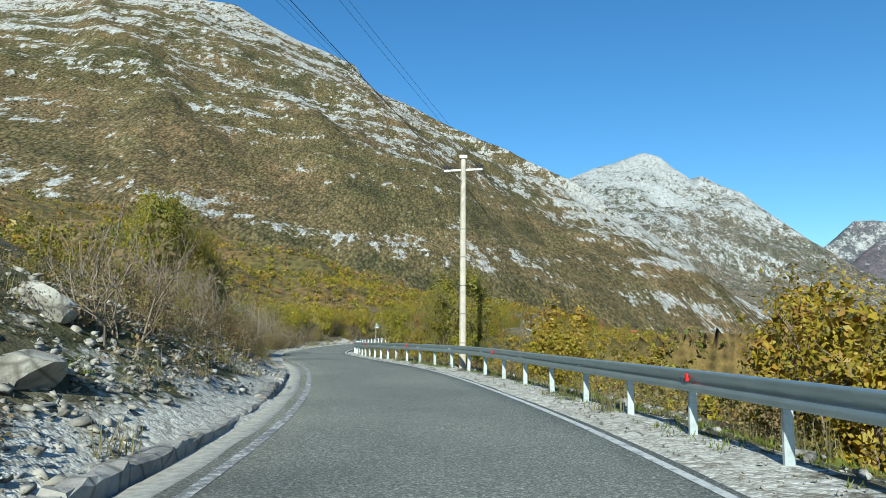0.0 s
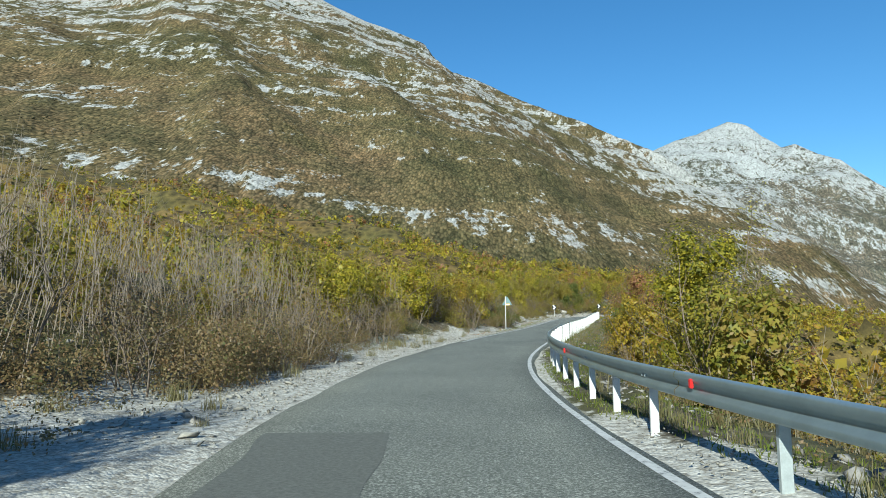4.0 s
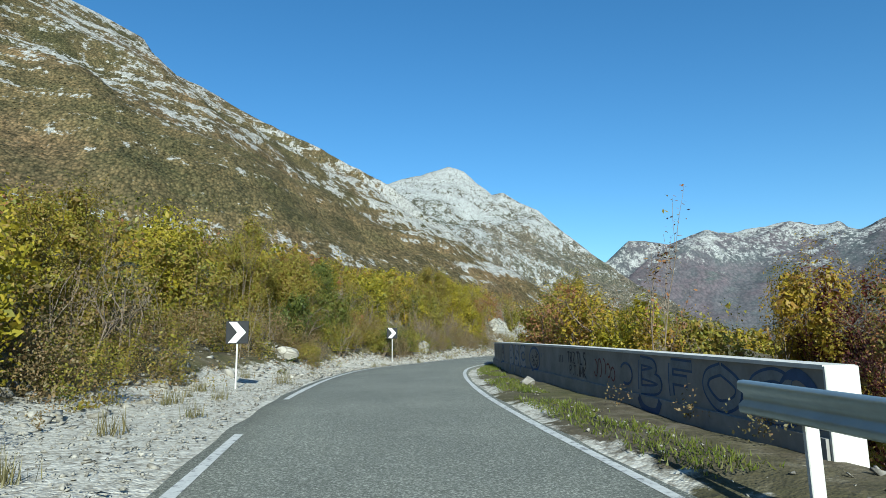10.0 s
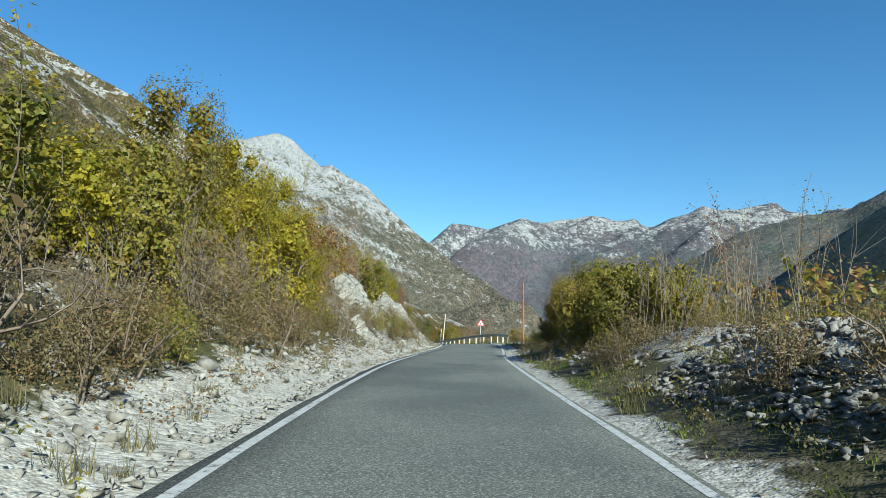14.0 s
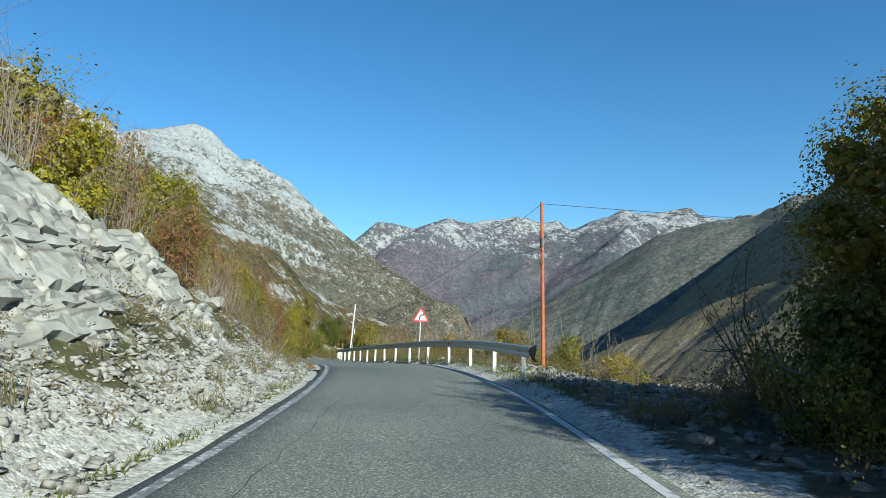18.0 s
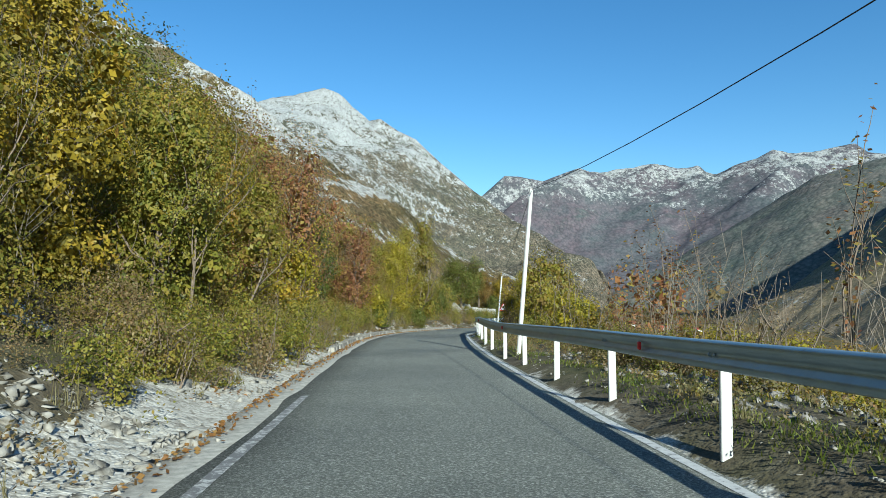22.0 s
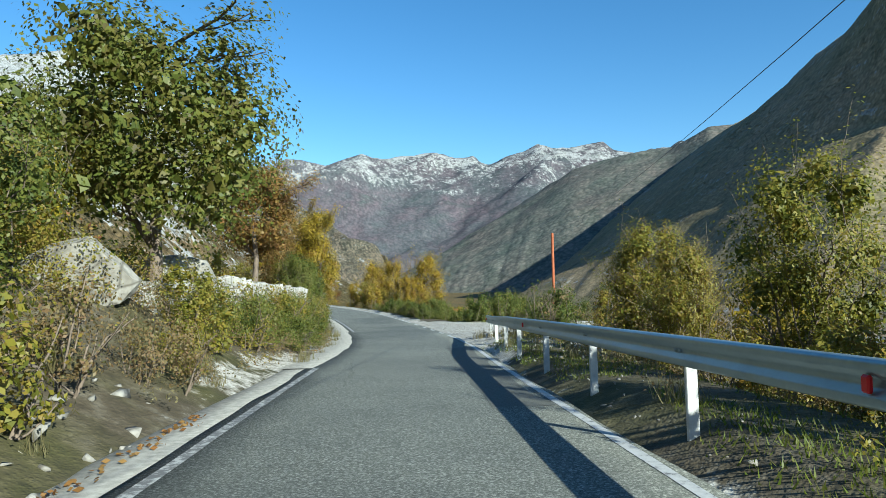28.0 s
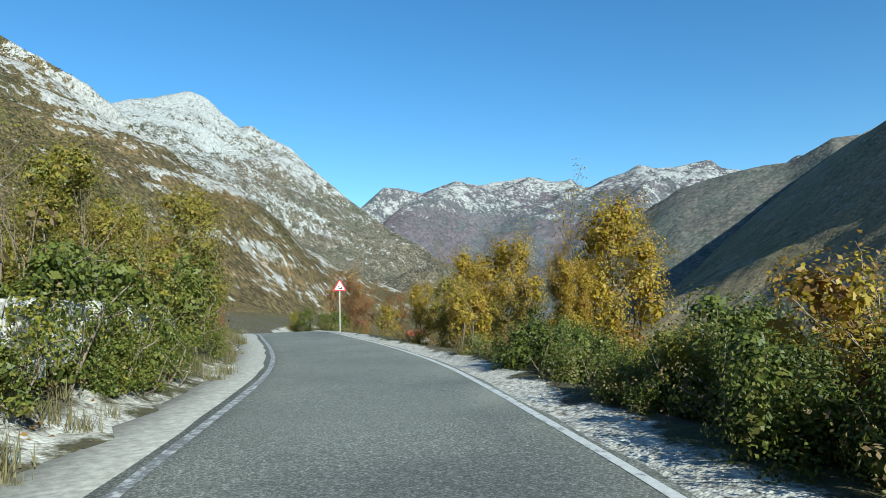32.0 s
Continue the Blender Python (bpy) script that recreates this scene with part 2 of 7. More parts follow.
def m_leaf(name, cols):
    """Autumn leaves: a spread of hues from leaf to leaf and from plant to plant, with light shining through."""
    m, t, b = mat(name, 0.5, 0.0, 0.35)
    g = t.nodes.new("ShaderNodeNewGeometry")
    o = t.nodes.new("ShaderNodeObjectInfo")
    a = t.nodes.new("ShaderNodeMath")
    a.operation = "MULTIPLY_ADD"
    t.links.new(g.outputs["Random Per Island"], a.inputs[0])
    a.inputs[1].default_value = 0.65
    s = t.nodes.new("ShaderNodeMath")
    s.operation = "MULTIPLY"
    t.links.new(o.outputs["Random"], s.inputs[0])
    s.inputs[1].default_value = 0.35
    t.links.new(s.outputs[0], a.inputs[2])
    tuft = t.nodes.new("ShaderNodeMath")
    tuft.operation = "MULTIPLY_ADD"
    t.links.new(tex_noise(t, coords(t), 1.1, 2.0), tuft.inputs[0])
    tuft.inputs[1].default_value = 0.9
    t.links.new(a.outputs[0], tuft.inputs[2])
    lower = t.nodes.new("ShaderNodeMath")
    lower.operation = "SUBTRACT"
    lower.inputs[1].default_value = 0.45
    t.links.new(tuft.outputs[0], lower.inputs[0])
    n = len(cols)
    c = ramp(t, lower.outputs[0], [(i / (n - 1), k) for i, k in enumerate(cols)])
    t.links.new(c, b.inputs["Base Color"])
    tr = t.nodes.new("ShaderNodeBsdfTranslucent")
    t.links.new(c, tr.inputs["Color"])
    mx = t.nodes.new("ShaderNodeMixShader")
    mx.inputs[0].default_value = 0.48
    t.links.new(b.outputs[0], mx.inputs[1])
    t.links.new(tr.outputs[0], mx.inputs[2])
    t.links.new(mx.outputs[0], t.nodes["Material Output"].inputs[0])
    return m


def m_rock(name, lo, hi, scale=3.0):
    m, t, b = mat(name, 0.92)
    v = coords(t)
    f = tex_noise(t, v, scale, 8.0, 0.65)
    crack = node(t, "ShaderNodeTexVoronoi", Scale=scale * 0.55)
    crack.feature = "DISTANCE_TO_EDGE"
    t.links.new(v, crack.inputs["Vector"])
    o = t.nodes.new("ShaderNodeObjectInfo")
    c = ramp(t, f, [(0.25, lo), (0.5, tuple((a + b2) / 2 for a, b2 in zip(lo, hi))), (0.72, hi)])
    c = mix(t, 0.3, c, ramp(t, o.outputs["Random"], [(0, (0.75, 0.75, 0.76)), (1, (1.1, 1.08, 1.03))]), "MULTIPLY")
    g = t.nodes.new("ShaderNodeNewGeometry")
    c = mix(t, 0.45, c, ramp(t, g.outputs["Random Per Island"], [(0, (0.6, 0.59, 0.57)), (1, (1.12, 1.1, 1.06))]), "MULTIPLY")
    c = mix(t, 0.8, c, ramp(t, crack.outputs["Distance"], [(0.0, (0.35, 0.33, 0.3)), (0.06, (1, 1, 1))]), "MULTIPLY")
    stain = tex_noise(t, v, scale * 0.22, 5.0, 0.6)
    c = mix(t, 0.5, c, ramp(t, stain, [(0.35, (0.62, 0.6, 0.56)), (0.55, (1, 1, 1)), (0.75, (1.05, 1.0, 0.92))]), "MULTIPLY")
    t.links.new(c, b.inputs["Base Color"])
    bump(t, b, f, 0.9, 0.05)
    return m


ASPHALT = m_asphalt()
PAINT = m_paint()
PAINTWORN = m_paint("worn_road_paint", 0.12)
PATCH = plain("dark_patched_asphalt", (0.108, 0.11, 0.0973), 0.85, 0.0, 0.35, 22.0, 0.5)
GROUND = m_ground()
GALV = plain("galvanised_steel", (0.3, 0.37, 0.39), 0.38, 0.7, 0.12, 3.0, 0.05)
GUTTER = plain("pale_cracked_concrete", (0.3, 0.288, 0.255), 0.95, 0.0, 0.38, 9.0, 0.8)
POSTWHITE = plain("white_post_paint", (0.484, 0.484, 0.465), 0.6, 0.0, 0.2, 9.0)
POSTGREY = plain("grey_post_steel", (0.42, 0.46, 0.46), 0.5, 0.5, 0.2, 9.0)
RED = plain("red_reflector", (0.62, 0.02, 0.02), 0.3, 0.0, 0.1, 9.0, 0.0)
CONCRETE = plain("grey_concrete", (0.223, 0.217, 0.205), 0.9, 0.0, 0.25, 1.6, 0.35)
WHITEWASH = plain("white_painted_concrete", (0.496, 0.49, 0.465), 0.8, 0.0, 0.12, 4.0, 0.2)
INK = plain("dark_spray_paint", (0.02, 0.025, 0.04), 0.6, 0.0, 0.3, 6.0, 0.0)
INKBLUE = plain("blue_spray_paint", (0.03, 0.07, 0.16), 0.6, 0.0, 0.3, 6.0, 0.0)
BLACK = plain("black_sign_face", (0.015, 0.016, 0.018), 0.4, 0.0, 0.2, 9.0, 0.0)
WHITE = plain("white_sign_face", (0.574, 0.574, 0.574), 0.4, 0.0, 0.05, 9.0, 0.0)
SIGNRED = plain("red_sign_border", (0.62, 0.03, 0.05), 0.4, 0.0, 0.1, 9.0, 0.0)
SIGNBACK = plain("grey_sign_back", (0.13, 0.19, 0.19), 0.5, 0.3, 0.15, 5.0, 0.0)
YELLOW = plain("yellow_plate", (0.525, 0.35, 0.042), 0.5, 0.0, 0.1, 9.0, 0.0)
RUST = plain("rusty_orange_steel", (0.36, 0.11, 0.05), 0.75, 0.2, 0.3, 5.0, 0.2)
POLEWHITE = plain("white_painted_pole", (0.484, 0.477, 0.459), 0.6, 0.0, 0.12, 4.0, 0.1)
POLEGREY = plain("weathered_concrete_pole", (0.341, 0.31, 0.26), 0.9, 0.0, 0.2, 4.0, 0.3)
DARKMETAL = plain("dark_metal", (0.05, 0.05, 0.055), 0.5, 0.4, 0.2, 6.0, 0.0)
BARK = plain("grey_brown_bark", (0.16, 0.125, 0.095), 0.95, 0.0, 0.35, 12.0, 0.4)
LIMESTONE = m_rock("pale_limestone", (0.178, 0.165, 0.139), (0.409, 0.396, 0.363))
SLAB = m_rock("pale_jointed_limestone", (0.224, 0.218, 0.191), (0.436, 0.429, 0.396), 1.6)
GREYROCK = m_rock("grey_limestone", (0.132, 0.125, 0.119), (0.343, 0.33, 0.31))
WALLSTONE = m_rock("white_wall_limestone", (0.27, 0.262, 0.238), (0.52, 0.51, 0.475), 2.2)
ROOFTILE = plain("red_roof_tiles", (0.315, 0.07, 0.042), 0.8, 0.0, 0.2, 2.0)
PLASTER = plain("white_plaster", (0.525, 0.504, 0.462), 0.9, 0.0, 0.1, 2.0)
LEAF = {
    "yellow": m_leaf("yellow_green_leaves", [(0.07791, 0.08925, 0.01155), (0.1781, 0.1733, 0.0168), (0.3228, 0.2751, 0.0231), (0.4007, 0.3202, 0.0315), (0.2003, 0.1239, 0.03675)]),
    "olive": m_leaf("olive_leaves", [(0.06293, 0.07818, 0.0138), (0.1468, 0.154, 0.023), (0.2622, 0.2334, 0.0345), (0.2687, 0.1955, 0.04025), (0.1769, 0.1185, 0.03795)]),
    "gold": m_leaf("golden_brown_leaves", [(0.1134, 0.0972, 0.02052), (0.2592, 0.202, 0.02484), (0.3996, 0.2938, 0.02916), (0.3024, 0.175, 0.03456), (0.1782, 0.1015, 0.03456)]),
    "rust": m_leaf("red_brown_leaves", [(0.126, 0.072, 0.0384), (0.24, 0.1056, 0.054), (0.336, 0.1632, 0.066), (0.282, 0.234, 0.0504), (0.18, 0.1584, 0.0384)]),
    "maroon": m_leaf("dark_red_leaves", [(0.05, 0.018, 0.016), (0.105, 0.03, 0.026), (0.15, 0.045, 0.035), (0.12, 0.055, 0.03)]),
    "green": m_leaf("dark_green_leaves", [(0.03284, 0.04939, 0.0112), (0.07728, 0.1023, 0.01859), (0.134, 0.1588, 0.02912), (0.188, 0.1764, 0.03696), (0.09016, 0.07526, 0.0224)]),
    "dry": m_leaf("dry_grass_blades", [(0.101, 0.0828, 0.036), (0.187, 0.158, 0.072), (0.238, 0.209, 0.101), (0.0936, 0.101, 0.0324)]),
    "turf": m_leaf("short_green_grass", [(0.0576, 0.0792, 0.0108), (0.108, 0.144, 0.018), (0.173, 0.187, 0.036), (0.144, 0.13, 0.0504)]),
    "mixed": m_leaf("brown_orange_green_leaves", [(0.061, 0.0732, 0.0184), (0.159, 0.122, 0.0322), (0.293, 0.183, 0.0414), (0.244, 0.122, 0.046), (0.122, 0.122, 0.0287)]),
    "litter": m_leaf("fallen_orange_leaves", [(0.115, 0.0576, 0.0216), (0.259, 0.122, 0.036), (0.324, 0.194, 0.0648), (0.144, 0.0864, 0.036)]),
    "wood": m_leaf("far_scrub_foliage", [(0.07, 0.075, 0.034), (0.12, 0.105, 0.05), (0.15, 0.118, 0.056), (0.085, 0.09, 0.04)]),
    "far": m_leaf("far_hill_foliage", [(0.13, 0.122, 0.07), (0.21, 0.172, 0.096), (0.26, 0.2, 0.11), (0.16, 0.16, 0.08)]),
    "brush": m_leaf("brown_green_brush", [(0.07886, 0.0696, 0.0336), (0.1717, 0.1356, 0.06), (0.2353, 0.18, 0.0792), (0.2353, 0.144, 0.072), (0.1081, 0.12, 0.0384)]),
}


# ---- plan ----
ROAD = [(2.2, -24.0, -1.6), (0.51, 0.03, -1.3), (-0.41, 12.35, -1.11), (-2.56, 24.11, -0.82), (-5.85, 35.4, -0.63), (-8.85, 47.24, -0.52),
        (-10.86, 59.01, -0.35), (-11.42, 70.97, -0.04), (-10.27, 82.93, 0.39), (-8.54, 94.77, 0.79), (-6.74, 106.36, 1.16),
        (-4.96, 118.2, 1.65), (-2.94, 129.86, 2.21), (-0.61, 142.04, 2.74), (3.09, 153.55, 3.14), (8.68, 163.58, 3.39),
        (15.23, 173.92, 3.69), (22.03, 184.09, 3.9), (28.97, 193.72, 3.95), (36.41, 203.31, 4.03), (43.53, 212.91, 4.2),
        (49.61, 223.05, 4.2), (54.63, 234.19, 3.82), (59.57, 245.03, 3.4), (64.49, 255.65, 3.1), (70.08, 266.66, 2.8), (76.2, 277.05, 2.3),
        (83.35, 286.19, 1.8), (91.43, 294.86, 1.38), (99.82, 303.58, 0.85), (108.17, 312.2, 0.3), (115.6, 321.9, 0.0), (121.9, 331.8, -0.05)]
AHEAD = [(127.5, 341.8, -0.1), (133.0, 355.0, -0.1), (137.5, 368.0, -0.2), (138.5, 382.0, -0.9), (136.0, 398.0, -2.0)]


def spline(pts, step):
    """Catmull-Rom through the points, resampled every step metres."""
    p = np.array(pts, float)
    p = np.vstack([2 * p[0] - p[1], p, 2 * p[-1] - p[-2]])
    out = []
    for i in range(1, len(p) - 2):
        u = np.linspace(0, 1, 40, endpoint=False)[:, None]
        a, b, c, d = p[i - 1], p[i], p[i + 1], p[i + 2]
        out.append(0.5 * (2 * b + (c - a) * u + (2 * a - 5 * b + 4 * c - d) * u ** 2 + (3 * b - a - 3 * c + d) * u ** 3))
    q = np.vstack(out + [p[-2:-1]])
    s = np.concatenate([[0], np.cumsum(np.linalg.norm(np.diff(q, axis=0)[:, :2], axis=1))])
    n = np.arange(0, s[-1], step)
    return np.stack([np.interp(n, s, q[:, k]) for k in range(3)], 1)


STEP = 0.5
CL = spline(ROAD + AHEAD, STEP)
S0 = float(np.argmin(np.abs(CL[:, 1] - 0.03))) * STEP
TAN = np.gradient(CL, axis=0)
TAN /= np.linalg.norm(TAN[:, :2], axis=1)[:, None]
NOR = np.stack([TAN[:, 1], -TAN[:, 0]], 1)
# the road's unseen continuation along the hillside, for the lie of the land
far_heading = np.array([0.55, 0.83])
tail = np.array([[*(CL[-1, :2] + far_heading * k), -2.0 - 0.02 * k] for k in range(20, 4200, 20)])
AXIS = np.vstack([CL[::2], tail])
AT = np.gradient(AXIS, axis=0)
AT /= np.linalg.norm(AT[:, :2], axis=1)[:, None]
AS = np.concatenate([[0], np.cumsum(np.linalg.norm(np.diff(AXIS, axis=0)[:, :2], axis=1))]) - S0


def at(s, d, up=0.0):
    """World place s metres along the road, d metres to the right of its middle."""
    i = min(max((s + S0) / STEP, 0), len(CL) - 1.001)
    k, f = int(i), i - int(i)
    c = CL[k] * (1 - f) + CL[k + 1] * f
    n = NOR[k] * (1 - f) + NOR[k + 1] * f
    return Vector((c[0] + n[0] * d, c[1] + n[1] * d, c[2] + up))


def heading(s):
    k = int(min(max((s + S0) / STEP, 0), len(CL) - 1))
    return math.atan2(TAN[k, 1], TAN[k, 0]) - math.pi / 2


def lattice(x, y, seed):
    n = np.sin(x * 127.1 + y * 311.7 + seed * 74.7) * 43758.5453
    return n - np.floor(n)


def vnoise(x, y, seed=0):
    xi, yi = np.floor(x), np.floor(y)
    u, v = x - xi, y - yi
    u, v = u * u * (3 - 2 * u), v * v * (3 - 2 * v)
    a, b = lattice(xi, yi, seed), lattice(xi + 1, yi, seed)
    c, d = lattice(xi, yi + 1, seed), lattice(xi + 1, yi + 1, seed)
    return (a * (1 - u) + b * u) * (1 - v) + (c * (1 - u) + d * u) * v - 0.5


def fbm(x, y, octaves=4, seed=0, gain=0.5):
    t, a = 0, 1.0
    for k in range(octaves):
        t = t + a * vnoise(x * 2 ** k, y * 2 ** k, seed + k)
        a *= gain
    return t


def nearest(x, y):
    """Along, across (right positive) and road height for arrays of places."""
    s, d, z = np.empty_like(x), np.empty_like(x), np.empty_like(x)
    for a in range(0, len(x), 20000):
        e = slice(a, a + 20000)
        q = (x[e, None] - AXIS[None, :, 0]) ** 2 + (y[e, None] - AXIS[None, :, 1]) ** 2
        k = q.argmin(1)
        dx, dy = x[e] - AXIS[k, 0], y[e] - AXIS[k, 1]
        side = dx * AT[k, 1] - dy * AT[k, 0]
        along = dx * AT[k, 0] + dy * AT[k, 1]
        s[e] = AS[k] + np.clip(along, -10, 10)
        d[e] = np.sign(side) * np.sqrt(q[np.arange(len(k)), k]) * np.where(np.abs(along) < 30, 1, 1)
        z[e] = AXIS[k, 2] + AT[k, 2] * np.clip(along, -10, 10)
    return s, d, z


# shoulder width, bank slope and bank height to the left of the road; slope and drop to the right
LS = [-30, 0, 18, 32, 48, 62, 80, 92, 100, 118, 128, 145, 152, 160, 200, 207, 226, 234, 262, 272, 310, 330, 342, 362, 366, 400, 460]
LW = [3.0, 3.2, 3.2, 3.6, 5.5, 6.0, 6.0, 4.5, 3.6, 3.6, 6.2, 5.5, 4.2, 3.4, 3.4, 3.4, 3.4, 3.6, 3.6, 3.3, 3.3, 3.2, 3.6, 4.0, 3.4, 3.4, 3.4]
LB = [.55, .6, .5, .35, .3, .35, .35, .4, .4, .35, .35, .3, .4, .55, .55, .9, .9, .65, .6, .5, .5, .6, .85, .85, .5, .3, .3]
LH = [4, 4, 3, 2, 2, 3, 3, 2.5, 2.5, 2.5, 2.5, 2.5, 3.5, 4.5, 4.5, 6, 6, 5.5, 5, 4, 3.5, 3, 2.5, 2.4, 1.6, 1.5, 1.5]
RS = [-30, 60, 130, 136, 164, 170, 178, 200, 212, 228, 236, 340, 349, 360, 364, 400, 460]
RW = [4.4, 4.2, 4.2, 4.8, 3.4, 3.4, 3.4, 3.6, 3.6, 4.6, 5.2, 4.6, 8.0, 13.0, 4.0, 3.4, 3.4]
RB = [-.3, -.35, -.35, -.3, -.1, .5, .55, .3, .12, -.1, -.3, -.3, -.2, -.25, -.2, -.25, -.25]


RL = [(-30, 0), (100, 0), (122, .12), (134, .12), (150, .05), (225, .05), (233, .15), (258, .3), (267, .3), (277, .18), (300, .2), (310, .22), (340, .24), (352, .08), (460, 0)]


def verge(s):
    return np.interp(s, [a for a, _ in RL], [v for _, v in RL])


def land(x, y):
    """Height of the ground for arrays of places."""
    s, d, z = nearest(x, y)
    rough = fbm(x * 0.35, y * 0.35, 4, 3)
    coarse = fbm(x * 0.03, y * 0.03, 3, 9)
    left, right = -d, d
    lw, lb, lh = np.interp(s, LS, LW), np.interp(s, LS, LB), np.interp(s, LS, LH)
    up = np.maximum(left - lw, 0)
    bank = np.minimum(up * lb, lh + 0.16 * np.maximum(up - lh / lb, 0))
    hl = bank + 0.10 * np.clip(up - 60, 0, 500) + rough * np.clip(up * 0.35, 0.03, 0.9) + coarse * np.clip(up * 0.2, 0, 12)
    rw, rb = np.interp(s, RS, RW), np.interp(s, RS, RB)
    out = np.maximum(right - rw, 0)
    rise = np.where(rb > 0, np.minimum(out * rb, 1.3) - 0.22 * np.maximum(out - 9, 0), out * rb)
    hr = np.maximum(rise, -9 - 0.09 * out) + rough * np.clip(out * 0.3, 0.03, 0.6) + coarse * np.clip(out * 0.1, 0, 6)
    hr = hr + verge(s) * np.clip((right - 2.4) / 0.8, 0, 1)
    floor = -48 - z
    hr = np.maximum(hr, floor + coarse * 6)
    base = np.where(d < 0, hl, hr)
    base = np.where(np.abs(d) < 2.75, -0.12, np.where(np.abs(d) < 3.2, base - 0.03, base))
    return z + base, s, d


def land1(x, y):
    return float(land(np.array([float(x)]), np.array([float(y)]))[0][0])


def mesh(name, verts, faces, material, parent=None, label="", smooth=False):
    me = bpy.data.meshes.new(name)
    verts, faces = np.asarray(verts, float), np.asarray(faces, int)
    me.vertices.add(len(verts))
    me.vertices.foreach_set("co", verts.ravel())
    n = faces.shape[1]
    me.loops.add(faces.size)
    me.loops.foreach_set("vertex_index", faces.ravel())
    me.polygons.add(len(faces))
    me.polygons.foreach_set("loop_start", np.arange(0, faces.size, n))
    me.update(calc_edges=True)
    if smooth:
        me.polygons.foreach_set("use_smooth", np.ones(len(faces), bool))
    if material:
        me.materials.append(material)
    ob = new(name, me)
    if parent:
        ob.parent = parent
    return tagged(ob, label)


def part(name, bm, material, parent=None, label="", m=None):
    """Links a bmesh as one mesh object under a thing or under a part."""
    me = bpy.data.meshes.new(name)
    bm.to_mesh(me)
    bm.free()
    me.materials.append(material)
    ob = new(name, me)
    if parent:
        ob.parent = parent
    if m is not None:
        ob.matrix_basis = m
    return tagged(ob, label)


def share(name, ob, m, parent=None, label=""):
    """One more piece on the mesh of ob."""
    o = new(name, ob.data)
    if parent:
        o.parent = parent
    o.matrix_basis = m
    return tagged(o, label)


def grid_faces(nu, nv):
    i = np.arange((nu - 1) * (nv - 1))
    a = (i // (nv - 1)) * nv + i % (nv - 1)
    return np.stack([a, a + nv, a + nv + 1, a + 1], 1)


def box(sx, sy, sz, bevel=0.0, z0=0.0):
    bm = bmesh.new()
    bmesh.ops.create_cube(bm, size=1.0)
    bmesh.ops.scale(bm, vec=(sx, sy, sz), verts=bm.verts)
    bmesh.ops.translate(bm, vec=(0, 0, sz / 2 + z0), verts=bm.verts)
    if bevel:
        bmesh.ops.bevel(bm, geom=bm.edges[:], offset=bevel, segments=1, affect="EDGES")
    return bm


def rod(r0, r1, h, n=8, z0=0.0):
    bm = bmesh.new()
    bmesh.ops.create_cone(bm, cap_ends=True, segments=n, radius1=r0, radius2=r1, depth=h)
    bmesh.ops.translate(bm, vec=(0, 0, h / 2 + z0), verts=bm.verts)
    return bm


def sweep(name, rings, material, parent):
    """A closed bar through rings of points, capped at both ends."""
    bm = bmesh.new()
    vs = [[bm.verts.new(p) for p in r] for r in rings]
    m = len(vs[0])
    for a, b in zip(vs, vs[1:]):
        for k in range(m):
            bm.faces.new((a[k - 1], a[k], b[k], b[k - 1]))
    bm.faces.new(vs[0])
    bm.faces.new(vs[-1])
    bmesh.ops.recalc_face_normals(bm, faces=bm.faces)
    return part(name, bm, material, parent)


def tube(points, radius, n=5):
    """Verts and faces of a thin tube along points."""
    p = np.array(points, float)
    t = np.gradient(p, axis=0)
    t /= np.linalg.norm(t, axis=1)[:, None] + 1e-9
    ref = np.where(np.abs(t[:, 2:3]) > 0.9, np.array([[1.0, 0, 0]]), np.array([[0, 0, 1.0]]))
    a = np.cross(t, ref)
    a /= np.linalg.norm(a, axis=1)[:, None] + 1e-9
    b = np.cross(t, a)
    r = np.broadcast_to(np.asarray(radius, float), (len(p),))
    ang = np.arange(n) * 2 * np.pi / n
    v = p[:, None] + r[:, None, None] * (a[:, None] * np.cos(ang)[None, :, None] + b[:, None] * np.sin(ang)[None, :, None])
    v = v.reshape(-1, 3)
    f = []
    for i in range(len(p) - 1):
        for k in range(n):
            f.append((i * n + k, i * n + (k + 1) % n, (i + 1) * n + (k + 1) % n, (i + 1) * n + k))
    return v, np.array(f)


# ---- ground ----
def axis_lines(lo, hi, step, reach):
    mid = np.arange(lo, hi, step)
    side, w = [], step
    x = 0.0
    while x < reach:
        w *= 1.09
        x += w
        side.append(x)
    side = np.array(side)
    return np.concatenate([lo - side[::-1], mid, hi + side])


gx, gy = axis_lines(-30, 150, 1.0, 4700), axis_lines(-8, 395, 1.0, 4700)
X, Y = np.meshgrid(gx, gy, indexing="ij")
Z, GS, GD = land(X.ravel(), Y.ravel())
ground = mesh("ground", np.stack([X.ravel(), Y.ravel(), Z], 1), grid_faces(len(gx), len(gy)), GROUND, smooth=True)
tagged(ground, "stony hillside ground with dry grass and pale gravel verges", "ground", kind="structure")
lw = np.interp(GS, LS, LW)
rw = np.interp(GS, RS, RW)
edge = fbm(X.ravel() * 0.8, Y.ravel() * 0.8, 3, 5)
rocky = np.interp(GS, [0, 30, 40, 60, 90, 100, 120, 150, 160, 200, 240, 262, 275, 420], [.55, .45, .2, .3, .3, .15, .15, .15, .25, .6, .65, .45, .25, .2])
